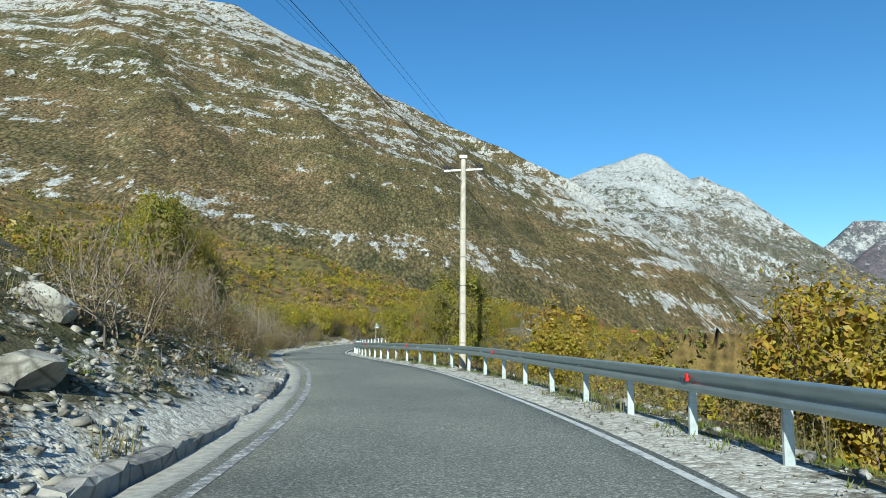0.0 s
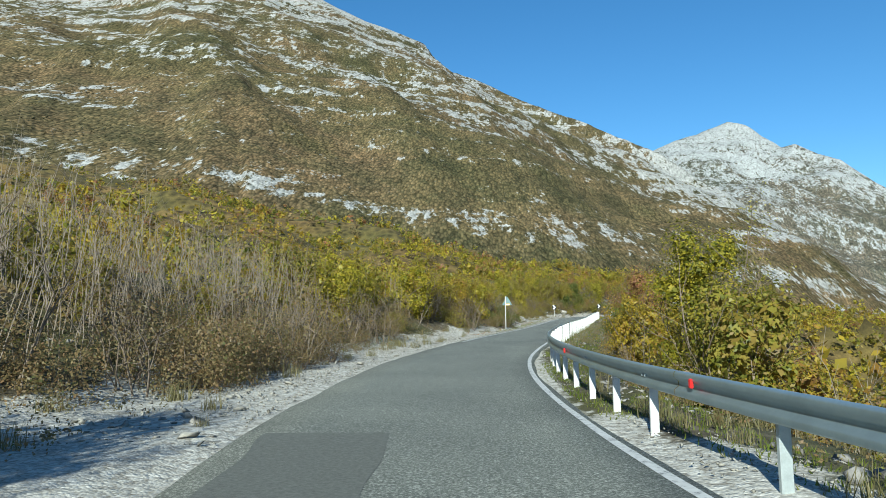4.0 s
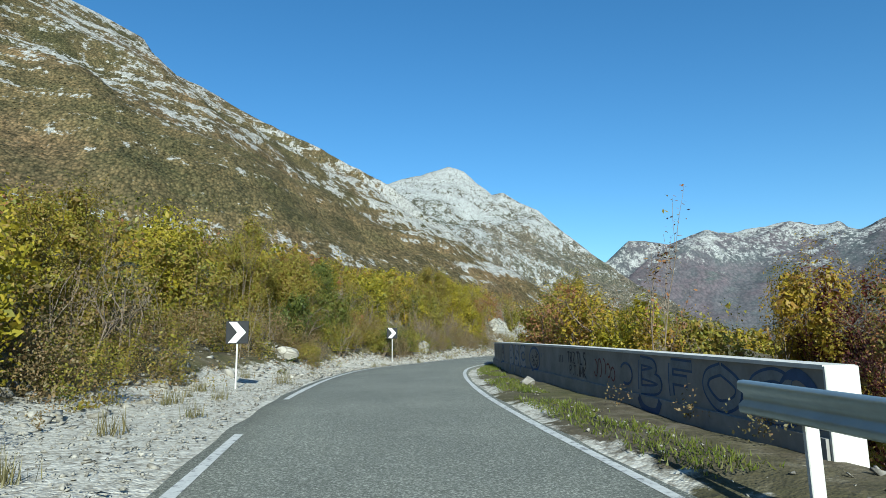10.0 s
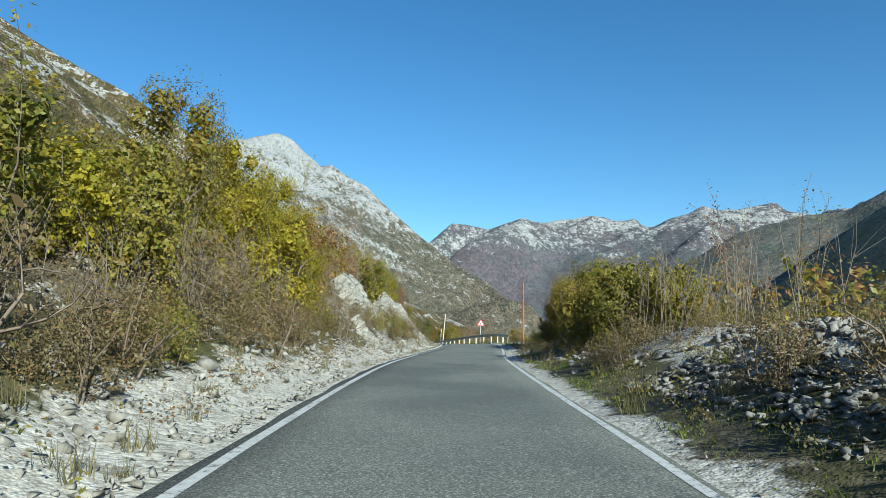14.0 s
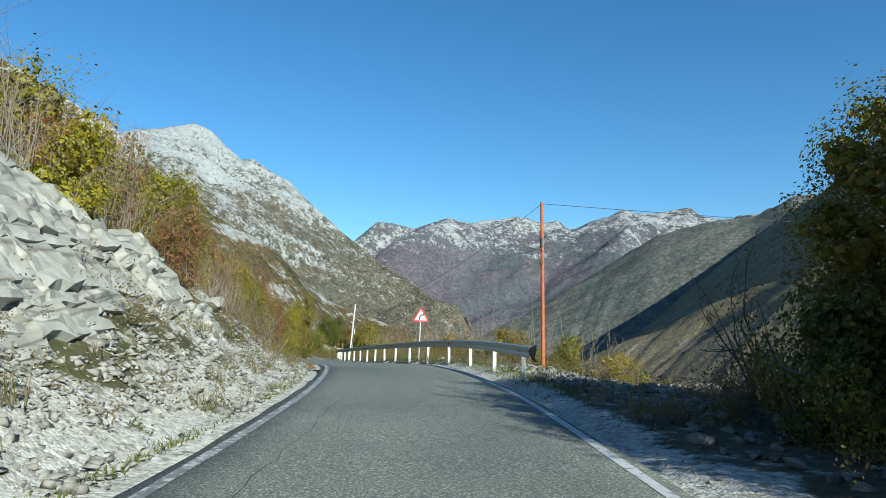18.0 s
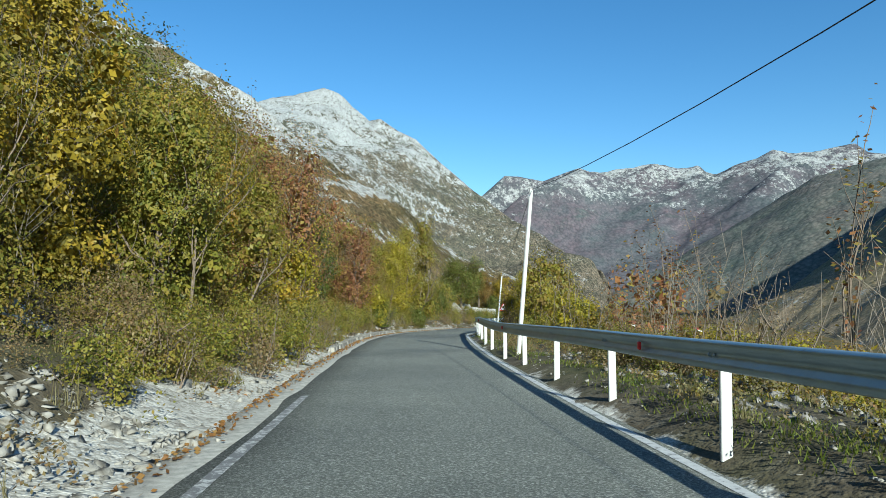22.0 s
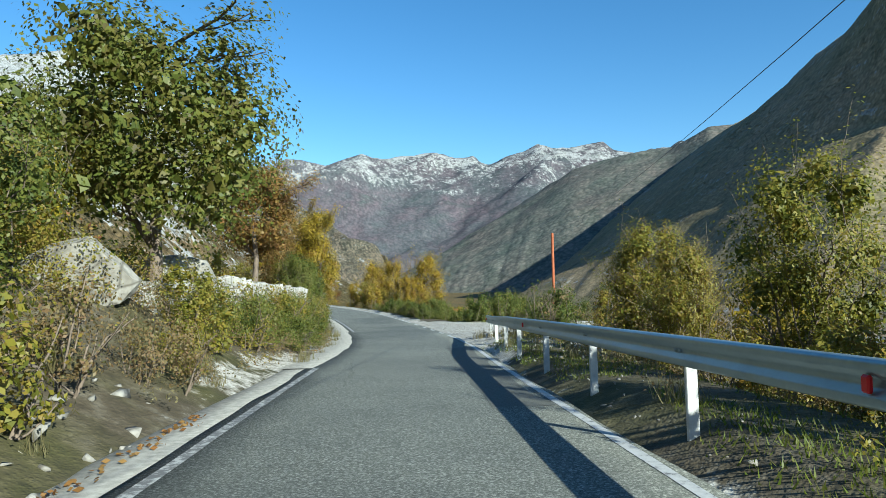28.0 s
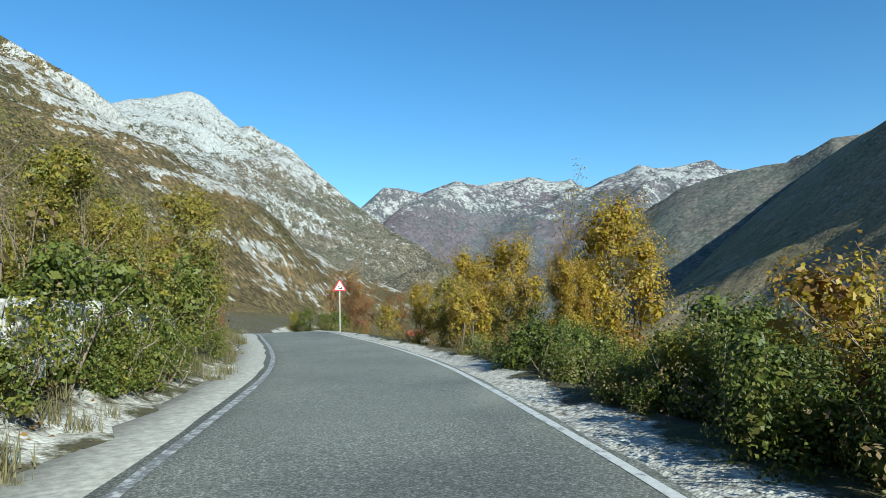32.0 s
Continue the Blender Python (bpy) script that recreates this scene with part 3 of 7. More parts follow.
g = np.where(GD < 0, np.clip(1.25 - (-GD - lw) / 1.2, 0, 1) * np.interp(GS, [0, 265, 285, 420], [1, 1, .45, .45]), np.where((GS > 340) & (GS < 364), np.clip(1.0 - (GD - rw + 0.6) / 1.6, 0, 1), np.clip(1.15 - (GD - np.interp(GS, [0, 58, 62, 134, 170, 222, 236, 246, 335, 345], [3.3, 3.3, 2.3, 2.3, 2.6, 2.8, 3.2, 2.1, 2.1, 2.9])) / 0.6, np.interp(GS, [0, 30, 60, 130, 140, 210, 222, 236, 246], [.5, .15, .1, .1, .15, .05, .35, .6, .1]) * np.clip(1.6 - (GD - 4) / 3, 0, 1), 1)))
g = np.maximum(g, np.where((GD < 0) & (-GD < 16), rocky * 0.6, 0.0))
g = np.maximum(g, np.where((GD > 5) & (GD < 14) & (GS > 168) & (GS < 190), 0.75, 0))
g = np.clip(g + edge * 0.5, 0, 1)
wild = np.clip((np.abs(GD) - 16) / 14, 0, 1)
ground.data.attributes.new("wild", "FLOAT", "POINT").data.foreach_set("value", wild)
ground.data.attributes.new("gravel", "FLOAT", "POINT").data.foreach_set("value", g)

# ---- road ----
def ribbon(name, s0, s1, d0, d1, up, material, step=1.0, wob=0.0, seed=0, thick=0.0, parent=None, cols=2):
    ss = np.arange(s0, s1 + 1e-6, step)
    rows = []
    for s in ss:
        w0 = wob * 2 * float(vnoise(np.array([s * 0.7]), np.array([0.3]), seed)[0])
        w1 = wob * 2 * float(vnoise(np.array([s * 0.7]), np.array([7.3]), seed)[0])
        a, b = d0 + w0, d1 + w1
        for k in range(cols):
            rows.append(at(s, a + (b - a) * k / (cols - 1), up))
        if thick:
            rows.append(at(s, b + 0.03, up - thick))
            rows.insert(len(rows) - cols - 1, at(s, a - 0.03, up - thick))
    n = cols + (2 if thick else 0)
    return mesh(name, [tuple(r) for r in rows], grid_faces(len(ss), n), material, parent, smooth=False)


END = (len(CL) - 1) * STEP - S0 - 1
road = ribbon("road", -22, END, -2.5, 2.45, 0.0, ASPHALT, 0.5, 0.06, 2, 0.14, cols=7)
tagged(road, "worn grey asphalt mountain road with patched rough surface", "road", kind="structure")


def line(s0, s1, d, w=0.13, seed=0):
    o = ribbon("road_marking", s0, s1, d - w / 2, d + w / 2, 0.005, PAINTWORN if d < 0 and (s0 > 200 or s0 < 0) else PAINT, 0.5, 0.012, seed)
    return tagged(o, "worn white painted edge line on the asphalt", "road marking", "road edge lines", kind="structure")


for a, b in ((-20, 33), (85, 138), (143, 206), (206.02, 268), (292, 337), (357, END)):
    line(a, b, -2.27 if a < 350 else -2.06, 0.14, 3)
for a, b in ((-20, 164), (172, 352.0), (363.7, END)):
    line(a, b, 2.3, 0.13, 4)
for k in range(4):
    line(353.5 + k * 2.65, 354.65 + k * 2.65, 2.27, 0.14, 5)


# ---- mountains ----
def resample(pts, n):
    p = np.array(pts, float)
    s = np.concatenate([[0], np.cumsum(np.linalg.norm(np.diff(p, axis=0), axis=1))])
    u = np.linspace(0, s[-1], n)
    return np.stack([np.interp(u, s, p[:, k]) for k in range(3)], 1)


def mountain(name, label, lines, material, nu, nv, rough, size, seed, sharp=1.0, curve=0.0, dip=0.15, ledges=0.15, bare=(250, 900, 0.22, -0.1), spur=0.0):
    """A massif: a surface through foot, slopes and crest, carried on down behind the crest, broken by ribs, ledges and gullies."""
    rows = [resample(l, nu) for l in lines]
    foot = rows[0]
    foot[:, 2] = land(foot[:, 0].copy(), foot[:, 1].copy())[0] - 14
    jag = rows[-1][:, 2].copy()
    w = max(3, nu // 14)
    soft = np.convolve(np.pad(jag, w, "edge"), np.hanning(2 * w + 1) / np.hanning(2 * w + 1).sum(), "valid")
    jag = jag - soft
    rows[-1][:, 2] = soft
    crest, below = rows[-1], rows[-2]
    back = crest + (crest - below) * np.array([0.9, 0.9, 0]) + np.array([0, 0, -1]) * np.maximum(crest[:, 2:3] + 50, 60) * 0.75
    rows.append(back)
    k = np.linspace(0, len(rows) - 1, nv)
    front = len(rows) - 2
    P = np.empty((nu, nv, 3))
    for j, v in enumerate(k):
        i = min(int(v), len(rows) - 2)
        f = v - i
        P[:, j] = rows[i] * (1 - f) + rows[i + 1] * f
        if i < front:
            P[:, j, 2] -= curve * np.sin(np.pi * f) * np.abs(rows[i + 1][:, 2] - rows[i][:, 2])
    t = np.clip(k / front, 0, 2)[None, :]
    P[..., 2] += jag[:, None] * np.exp(-np.abs(t - 1) * 9)
    x, y, z = P[..., 0], P[..., 1], P[..., 2]
    lift = np.clip(t * 5, 0, 1)
    a = (x * 0.83 + y * 0.55) / size
    b = (y * 0.83 - x * 0.55) / size
    n = fbm(a, b + z / size, 5, seed, 0.42)
    ribs = 0.5 - np.abs(fbm(a * 1.7 + 5, b * 0.5 + z / size * 0.5, 4, seed + 20, 0.45))
    h = (n * 1.1 + (ribs - 0.3) * sharp) * rough * lift
    near_crest = np.exp(-((t - 1) / 0.05) ** 2)
    ends = np.clip(np.minimum(np.linspace(0, 1, nu), np.linspace(1, 0, nu)) * 14, 0, 1)[:, None]
    h = h * (1 - 0.75 * near_crest) * ends
    ledge = fbm(a * 0.5, (z + dip * x) / (size * 0.07), 3, seed + 40, 0.5)
    P[..., 2] += h + ledge * rough * ledges * lift
    ob = mesh(name, P.reshape(-1, 3), grid_faces(nu, nv), material, smooth=True)
    tagged(ob, label, "mountain", kind="structure")
    rk = np.clip((z - bare[0]) / (bare[1] - bare[0]), 0, 1) * bare[2] + bare[3] + ledge * 0.14 + spur * np.clip((x - 150) / 450, 0, 1) * np.clip((z + 40) / 160, 0, 1)
    ob.data.attributes.new("rocky", "FLOAT", "POINT").data.foreach_set("value", rk.ravel())
    return ob


SCRUB = [(0.075, 0.07, 0.039), (0.1, 0.085, 0.049), (0.12, 0.092, 0.057), (0.084, 0.077, 0.041)]
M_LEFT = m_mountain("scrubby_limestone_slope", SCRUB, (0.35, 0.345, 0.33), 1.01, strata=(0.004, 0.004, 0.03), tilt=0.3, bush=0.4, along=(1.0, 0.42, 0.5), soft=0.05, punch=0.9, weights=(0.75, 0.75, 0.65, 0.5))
M_DOME = m_mountain("bare_limestone_peak", [(0.084, 0.088, 0.074), (0.105, 0.1, 0.086), (0.11, 0.098, 0.084), (0.088, 0.092, 0.078)], (0.33, 0.338, 0.34), 1.0,
                    strata=(0.004, 0.004, 0.014), tilt=0.65, bush=0.2, along=(1.0, 0.5, 0.6), soft=0.1, punch=0.9, weights=(0.5, 0.85, 0.7, 0.65), green=0.2)
# range and mid slope carry distance haze as blue-grey in their base colours
M_FAR = m_mountain("haze_tinted_far_range", [(0.08, 0.094, 0.106), (0.088, 0.09, 0.107), (0.098, 0.086, 0.105), (0.082, 0.094, 0.102)], (0.34, 0.346, 0.342), 1.06,
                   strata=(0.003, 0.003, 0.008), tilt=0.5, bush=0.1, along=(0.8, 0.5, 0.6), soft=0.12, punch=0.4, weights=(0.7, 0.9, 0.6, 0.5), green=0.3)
M_MID = m_mountain("haze_tinted_wooded_slope", [(0.105, 0.12, 0.115), (0.122, 0.127, 0.12), (0.132, 0.125, 0.12), (0.11, 0.122, 0.115)], (0.26, 0.265, 0.26), 1.2, bush=0.12, punch=0.5, along=(0.6, 0.6, 0.6))
M_RIGHT = m_mountain("brown_wooded_hill", [(0.19, 0.17, 0.105), (0.24, 0.198, 0.13), (0.265, 0.212, 0.15), (0.2, 0.18, 0.115)], (0.34, 0.335, 0.31), 1.1, bush=0.22, along=(1.0, 1.0, 0.7), punch=0.5, relief=0.8, green=0.2)

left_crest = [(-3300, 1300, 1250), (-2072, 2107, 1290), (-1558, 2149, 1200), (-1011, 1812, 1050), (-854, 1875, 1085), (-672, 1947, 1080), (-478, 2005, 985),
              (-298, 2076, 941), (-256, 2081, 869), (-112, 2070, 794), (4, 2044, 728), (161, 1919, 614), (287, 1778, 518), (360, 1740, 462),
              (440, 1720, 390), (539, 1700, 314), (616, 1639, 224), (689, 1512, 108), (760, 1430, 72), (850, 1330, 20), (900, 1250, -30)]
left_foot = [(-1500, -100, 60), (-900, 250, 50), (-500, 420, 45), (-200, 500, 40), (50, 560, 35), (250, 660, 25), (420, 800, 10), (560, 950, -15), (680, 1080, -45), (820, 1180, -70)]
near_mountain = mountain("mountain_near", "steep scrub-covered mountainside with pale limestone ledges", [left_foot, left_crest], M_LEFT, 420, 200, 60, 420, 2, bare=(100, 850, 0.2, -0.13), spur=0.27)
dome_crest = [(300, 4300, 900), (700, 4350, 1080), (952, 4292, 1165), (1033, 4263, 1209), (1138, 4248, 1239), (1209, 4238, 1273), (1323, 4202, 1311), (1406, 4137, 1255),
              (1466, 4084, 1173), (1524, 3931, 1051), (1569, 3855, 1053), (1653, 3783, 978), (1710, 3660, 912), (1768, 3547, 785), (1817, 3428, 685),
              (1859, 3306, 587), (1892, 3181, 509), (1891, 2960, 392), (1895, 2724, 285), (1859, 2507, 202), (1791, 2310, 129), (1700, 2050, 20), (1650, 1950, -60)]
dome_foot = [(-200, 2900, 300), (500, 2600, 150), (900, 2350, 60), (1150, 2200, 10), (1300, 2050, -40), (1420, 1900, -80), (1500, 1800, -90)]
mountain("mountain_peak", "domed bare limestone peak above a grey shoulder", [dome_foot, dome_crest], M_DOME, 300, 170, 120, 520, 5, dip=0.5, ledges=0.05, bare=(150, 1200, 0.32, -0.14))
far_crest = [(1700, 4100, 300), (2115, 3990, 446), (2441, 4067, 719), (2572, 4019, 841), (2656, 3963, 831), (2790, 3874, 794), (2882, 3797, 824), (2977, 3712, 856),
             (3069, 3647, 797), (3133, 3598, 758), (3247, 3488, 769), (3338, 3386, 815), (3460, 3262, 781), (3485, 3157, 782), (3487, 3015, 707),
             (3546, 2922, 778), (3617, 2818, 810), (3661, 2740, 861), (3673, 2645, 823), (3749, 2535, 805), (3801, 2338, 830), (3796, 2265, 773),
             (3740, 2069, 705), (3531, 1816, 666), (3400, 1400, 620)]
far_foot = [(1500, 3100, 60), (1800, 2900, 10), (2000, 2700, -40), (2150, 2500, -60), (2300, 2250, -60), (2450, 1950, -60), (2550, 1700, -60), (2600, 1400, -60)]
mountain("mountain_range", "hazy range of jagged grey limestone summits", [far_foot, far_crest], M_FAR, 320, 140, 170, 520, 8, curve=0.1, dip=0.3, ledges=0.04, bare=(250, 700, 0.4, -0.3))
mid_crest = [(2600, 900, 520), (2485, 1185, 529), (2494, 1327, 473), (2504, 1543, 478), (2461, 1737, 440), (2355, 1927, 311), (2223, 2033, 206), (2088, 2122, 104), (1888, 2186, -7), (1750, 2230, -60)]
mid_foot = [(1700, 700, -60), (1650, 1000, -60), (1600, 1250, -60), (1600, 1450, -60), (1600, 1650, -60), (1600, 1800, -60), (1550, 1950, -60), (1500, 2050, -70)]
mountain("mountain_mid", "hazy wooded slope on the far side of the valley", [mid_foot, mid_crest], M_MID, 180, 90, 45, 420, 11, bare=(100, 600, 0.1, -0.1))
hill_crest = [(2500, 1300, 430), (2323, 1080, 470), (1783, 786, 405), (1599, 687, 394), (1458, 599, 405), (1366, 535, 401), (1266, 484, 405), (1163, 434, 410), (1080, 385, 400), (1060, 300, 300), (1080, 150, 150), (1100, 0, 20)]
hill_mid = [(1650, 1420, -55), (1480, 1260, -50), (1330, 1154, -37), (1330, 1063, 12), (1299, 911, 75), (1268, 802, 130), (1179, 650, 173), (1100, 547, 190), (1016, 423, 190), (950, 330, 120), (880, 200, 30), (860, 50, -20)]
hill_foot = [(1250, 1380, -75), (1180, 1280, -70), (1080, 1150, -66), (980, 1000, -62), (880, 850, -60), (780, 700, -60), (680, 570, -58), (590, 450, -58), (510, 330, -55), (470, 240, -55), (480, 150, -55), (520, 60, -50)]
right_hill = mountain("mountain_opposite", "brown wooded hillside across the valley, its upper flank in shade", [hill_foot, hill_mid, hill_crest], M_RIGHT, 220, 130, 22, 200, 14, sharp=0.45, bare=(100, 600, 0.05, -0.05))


def far_scrub(name, label, hill, nv, count, lo, hi, seed, zmax, colour="wood"):
    """Bushes dotted over a slope, thicker in hollows, thin on the rock: small squat leaf clumps in one mesh."""
    rng = np.random.default_rng(seed)
    n = len(hill.data.vertices)
    co = np.empty(n * 3)
    hill.data.vertices.foreach_get("co", co)
    co = co.reshape(-1, 3)
    rk = np.empty(n)
    hill.data.attributes["rocky"].data.foreach_get("value", rk)
    w = np.clip(0.55 - rk * 1.2 + fbm(co[:, 0] * 0.012, co[:, 1] * 0.012 + co[:, 2] * 0.01, 4, seed), 0, 1) ** 1.5 * (co[:, 2] < zmax) * (co[:, 2] > -60)
    dist = np.hypot(co[:, 0] - 40, co[:, 1] - 200)
    w = w / (200 + dist)
    pick = rng.choice(n, count, p=w / w.sum())
    u, k = rng.uniform(0, 1, (2, count, 1))
    p = co[pick] + u * (co[np.minimum(pick + 1, n - 1)] - co[pick]) * ((pick + 1) % nv > 0)[:, None] + k * (co[np.minimum(pick + nv, n - 1)] - co[pick])
    r = rng.uniform(lo, hi, count) * (0.5 + dist[pick] / 1500)
    base = np.array([(1, 0, .1), (.2, .95, 0), (-.9, .4, .15), (-.5, -.85, .05), (.6, -.75, .1), (.1, .1, .85)])
    face = np.array([(0, 1, 5), (1, 2, 5), (2, 3, 5), (3, 4, 5), (4, 0, 5)])
    v = base[None] * (1 + rng.normal(0, 0.22, (count, 6, 3))) * r[:, None, None] + p[:, None]
    f = face[None] + (np.arange(count) * 6)[:, None, None]
    o = mesh(name, v.reshape(-1, 3), f.reshape(-1, 3), LEAF[colour])
    return tagged(o, label, "scrub", kind="stuff")


far_scrub("mountain_scrub", "autumn bushes dotted over the mountainside", near_mountain, 200, 34000, 0.7, 1.5, 31, 900)
far_scrub("hill_scrub", "bushes and small trees dotted over the opposite hill", right_hill, 130, 15000, 0.6, 1.5, 32, 330, "far")

# ---- guard rails ----
PROFILE = [(-0.02, 0.0), (-0.07, 0.008), (-0.084, 0.03), (-0.084, 0.085), (-0.03, 0.125), (-0.03, 0.185), (-0.084, 0.225), (-0.084, 0.28), (-0.07, 0.302), (-0.02, 0.31)]

RISE = 0.1


def guard_rail(s0, s1, gap, dist, post_mat, label, first=8, high=0.655):
    rail = new("guard_rail")
    rail.location = at(s0, dist(s0))
    base = rail.location.copy()
    post = None
    n = math.ceil((s1 - s0) / 4)
    for k in range(n):
        a = s0 + k * 4
        rows = []
        for q in np.linspace(a, min(a + 4.03, s1), 9):
            o = dist(q)
            outer = [at(q, o + p[0], 0.5 + RISE + p[1] + verge(q)) - base for p in PROFILE]
            inner = [at(q, o + p[0] + 0.006, 0.5 + RISE + p[1] + verge(q)) - base for p in reversed(PROFILE)]
            rows += [tuple(v) for v in outer + inner + outer[:1]]
        mesh("beam", rows, grid_faces(9, 2 * len(PROFILE) + 1), GALV, rail)
    q = s0 + 1.2
    while q < s1:
        p = at(q, dist(q) + 0.07)
        p.z += float(verge(q)) - 0.03
        if post is None:
            bm = box(0.12, 0.055, 1.35, 0.008, -0.45)
            post = part("post", bm, post_mat, rail)
            post.matrix_basis = Matrix.Translation(p - base) @ Matrix.Rotation(heading(q), 4, "Z")
        else:
            share("post", post, Matrix.Translation(p - base) @ Matrix.Rotation(heading(q) + random.uniform(-.06, .06), 4, "Z") @ Matrix.Rotation(random.uniform(-.03, .03), 4, "Y"), rail)
        q += gap
    if post_mat is POSTWHITE and s1 > 300:
        p = at(s1 - 0.35, dist(s1) + 0.07)
        p.z += float(verge(s1)) - 0.03
        share("post", post, Matrix.Translation(p - base) @ Matrix.Rotation(heading(s1), 4, "Z"), rail)
    bolt = None
    q = s0 + 1.2
    while q < s1:
        for k in (0, 1):
            p = at(q + 0.12 * k, dist(q) - 0.034, 0.655 + RISE + verge(q)) - base
            m = Matrix.Translation(p) @ Matrix.Rotation(heading(q), 4, "Z") @ Matrix.Rotation(radians(-90), 4, "Y")
            if bolt is None:
                bolt = part("bolt", rod(0.022, 0.016, 0.02, 6), POSTGREY, rail, "", m)
            else:
                share("bolt", bolt, m, rail)
        q += gap * (2 if gap < 3 else 1)
    ref = None
    q = s0 + first
    while q < s1:
        p = at(q, dist(q) - 0.085, high + RISE + verge(q)) - base
        if ref is None:
            ref = part("reflector", box(0.04, 0.07, 0.11, 0.012, -0.055), RED, rail, "red plastic reflector")
            ref.matrix_basis = Matrix.Translation(p) @ Matrix.Rotation(heading(q), 4, "Z")
        else:
            share("reflector", ref, Matrix.Translation(p) @ Matrix.Rotation(heading(q), 4, "Z"), rail, "red plastic reflector")
        q += 12
    return tagged(rail, label, "guard rail", "roadside guard rails")


RAIL_A = lambda s: float(np.interp(s, [-14, 18, 26, 37, 60, 90, 134], [3.58, 3.58, 3.7, 3.25, 3.0, 3.02, 3.06]))
RAIL_B = lambda s: float(np.interp(s, [227, 240, 246, 260, 280, 290, 310, 338, 344, 348.6], [3.15, 3.0, 2.82, 2.75, 2.62, 2.85, 2.8, 2.9, 3.1, 3.5]))
guard_rail(-13.9, 57.6, 2.2, RAIL_A, POSTGREY, "galvanised corrugated steel guard rail on grey posts round the bend", 11, 0.7)
guard_rail(57.63, 133.6, 2.0, RAIL_A, POSTWHITE, "galvanised corrugated steel guard rail on white posts beside the road")
guard_rail(228.6, 348.3, 3.6, RAIL_B, POSTWHITE, "galvanised corrugated steel guard rail on white posts along the drop", 11.6)


def rail_end(s, d, flip, label):
    """The flared end piece of a rail."""
    n = 10
    rows = []
    for k in range(n):
        u = k / (n - 1)
        q = s + flip * u * 0.55
        w = 0.31 + 0.1 * math.sin(u * 2.6)
        for j in range(9):
            a = math.pi * (j / 8 - 0.5)
            rows.append(tuple(at(q, d - 0.09 * math.cos(a) * (1 - 0.2 * u) + 0.02 * math.sin(u * 9 + j), 0.655 + RISE + verge(q) + math.sin(a) * w / 2)))
    o = mesh("rail_end", rows, grid_faces(n, 9), DARKMETAL if flip < 0 else GALV, smooth=True)
    return tagged(o, label, "rail end", "rail ends")


rail_end(228.6, RAIL_B(228), -1, "dark battered rounded end cap of the guard rail")

# ---- concrete parapet ----
WALL = [(((1.53278314e-4 * y - 6.29442452e-2) * y + 8.81332012) * y - 417.176262, y) for y in np.linspace(131.6, 161.5, 10)]


def parapet():
    w = new("parapet_wall")
    pts = spline([(x, y, 0) for x, y in WALL], 0.5)
    w.location = (pts[0][0], pts[0][1], 0)
    t = np.gradient(pts, axis=0)
    t /= np.linalg.norm(t[:, :2], axis=1)[:, None]
    nr = np.stack([t[:, 1], -t[:, 0]], 1)
    _, _, zz = nearest(pts[:, 0], pts[:, 1])

    def course(name, sec, material, a, b):
        rings = [[(pts[k, 0] + nr[k, 0] * d - pts[0][0], pts[k, 1] + nr[k, 1] * d - pts[0][1], zz[k] + z) for d, z in sec] for k in range(a, b)]
        ob = sweep(name, rings, material, w)
        return ob

    n = len(pts)
    for a in range(0, n - 1, 8):
        b = min(a + 9, n)
        course("panel", [(0.03, 0.32), (0.03, 1.06), (0.36, 1.06), (0.36, 0.32)], CONCRETE, a, b)
        course("plinth", [(-0.05, -0.4), (-0.05, 0.33), (0.42, 0.33), (0.42, -0.6)], CONCRETE, a, b)
        course("coping", [(0.0, 1.06), (0.0, 1.11), (0.39, 1.11), (0.39, 1.06)], WHITEWASH, a, b)
    end = part("end_face", box(0.4, 0.05, 1.45, 0.01, -0.35), WHITEWASH, w, "white-painted end of the wall")
    end.matrix_basis = Matrix.Translation((nr[0, 0] * 0.19 - t[0, 0] * 0.03, nr[0, 1] * 0.19 - t[0, 1] * 0.03, zz[0])) @ Matrix.Rotation(math.atan2(t[0, 1], t[0, 0]) - math.pi / 2, 4, "Z")
    return tagged(w, "grey concrete parapet wall with whitewashed top and spray-painted scrawl", "wall"), pts, nr, zz, t


PW = parapet()


# ---- gutters and kerbs ----
for a, b, w in ((-12, 33, 0.42), (236, 268, 0.55), (268, 322, 0.6), (326, 337, 0.75)):
    g2 = ribbon("pavement", a, b, -2.45 - w, -2.47, -0.015, GUTTER, 0.5, 0.05, 11, 0.1, cols=3)
    tagged(g2, "pale cracked concrete gutter strip along the road edge", "gutter", kind="structure")


g2 = ribbon("pavement", 357.03, END - 4, -3.25, -2.28, 0.008, GUTTER, 0.5, 0.05, 11, 0.1, cols=3)
tagged(g2, "pale concrete gutter along the bushes", "gutter", kind="structure")
g2 = ribbon("pavement", 337, 357, -4.0, -2.36, 0.008, GUTTER, 0.5, 0.06, 11, 0.1, cols=4)
tagged(g2, "broad pale concrete gutter beside the bend", "gutter", kind="structure")


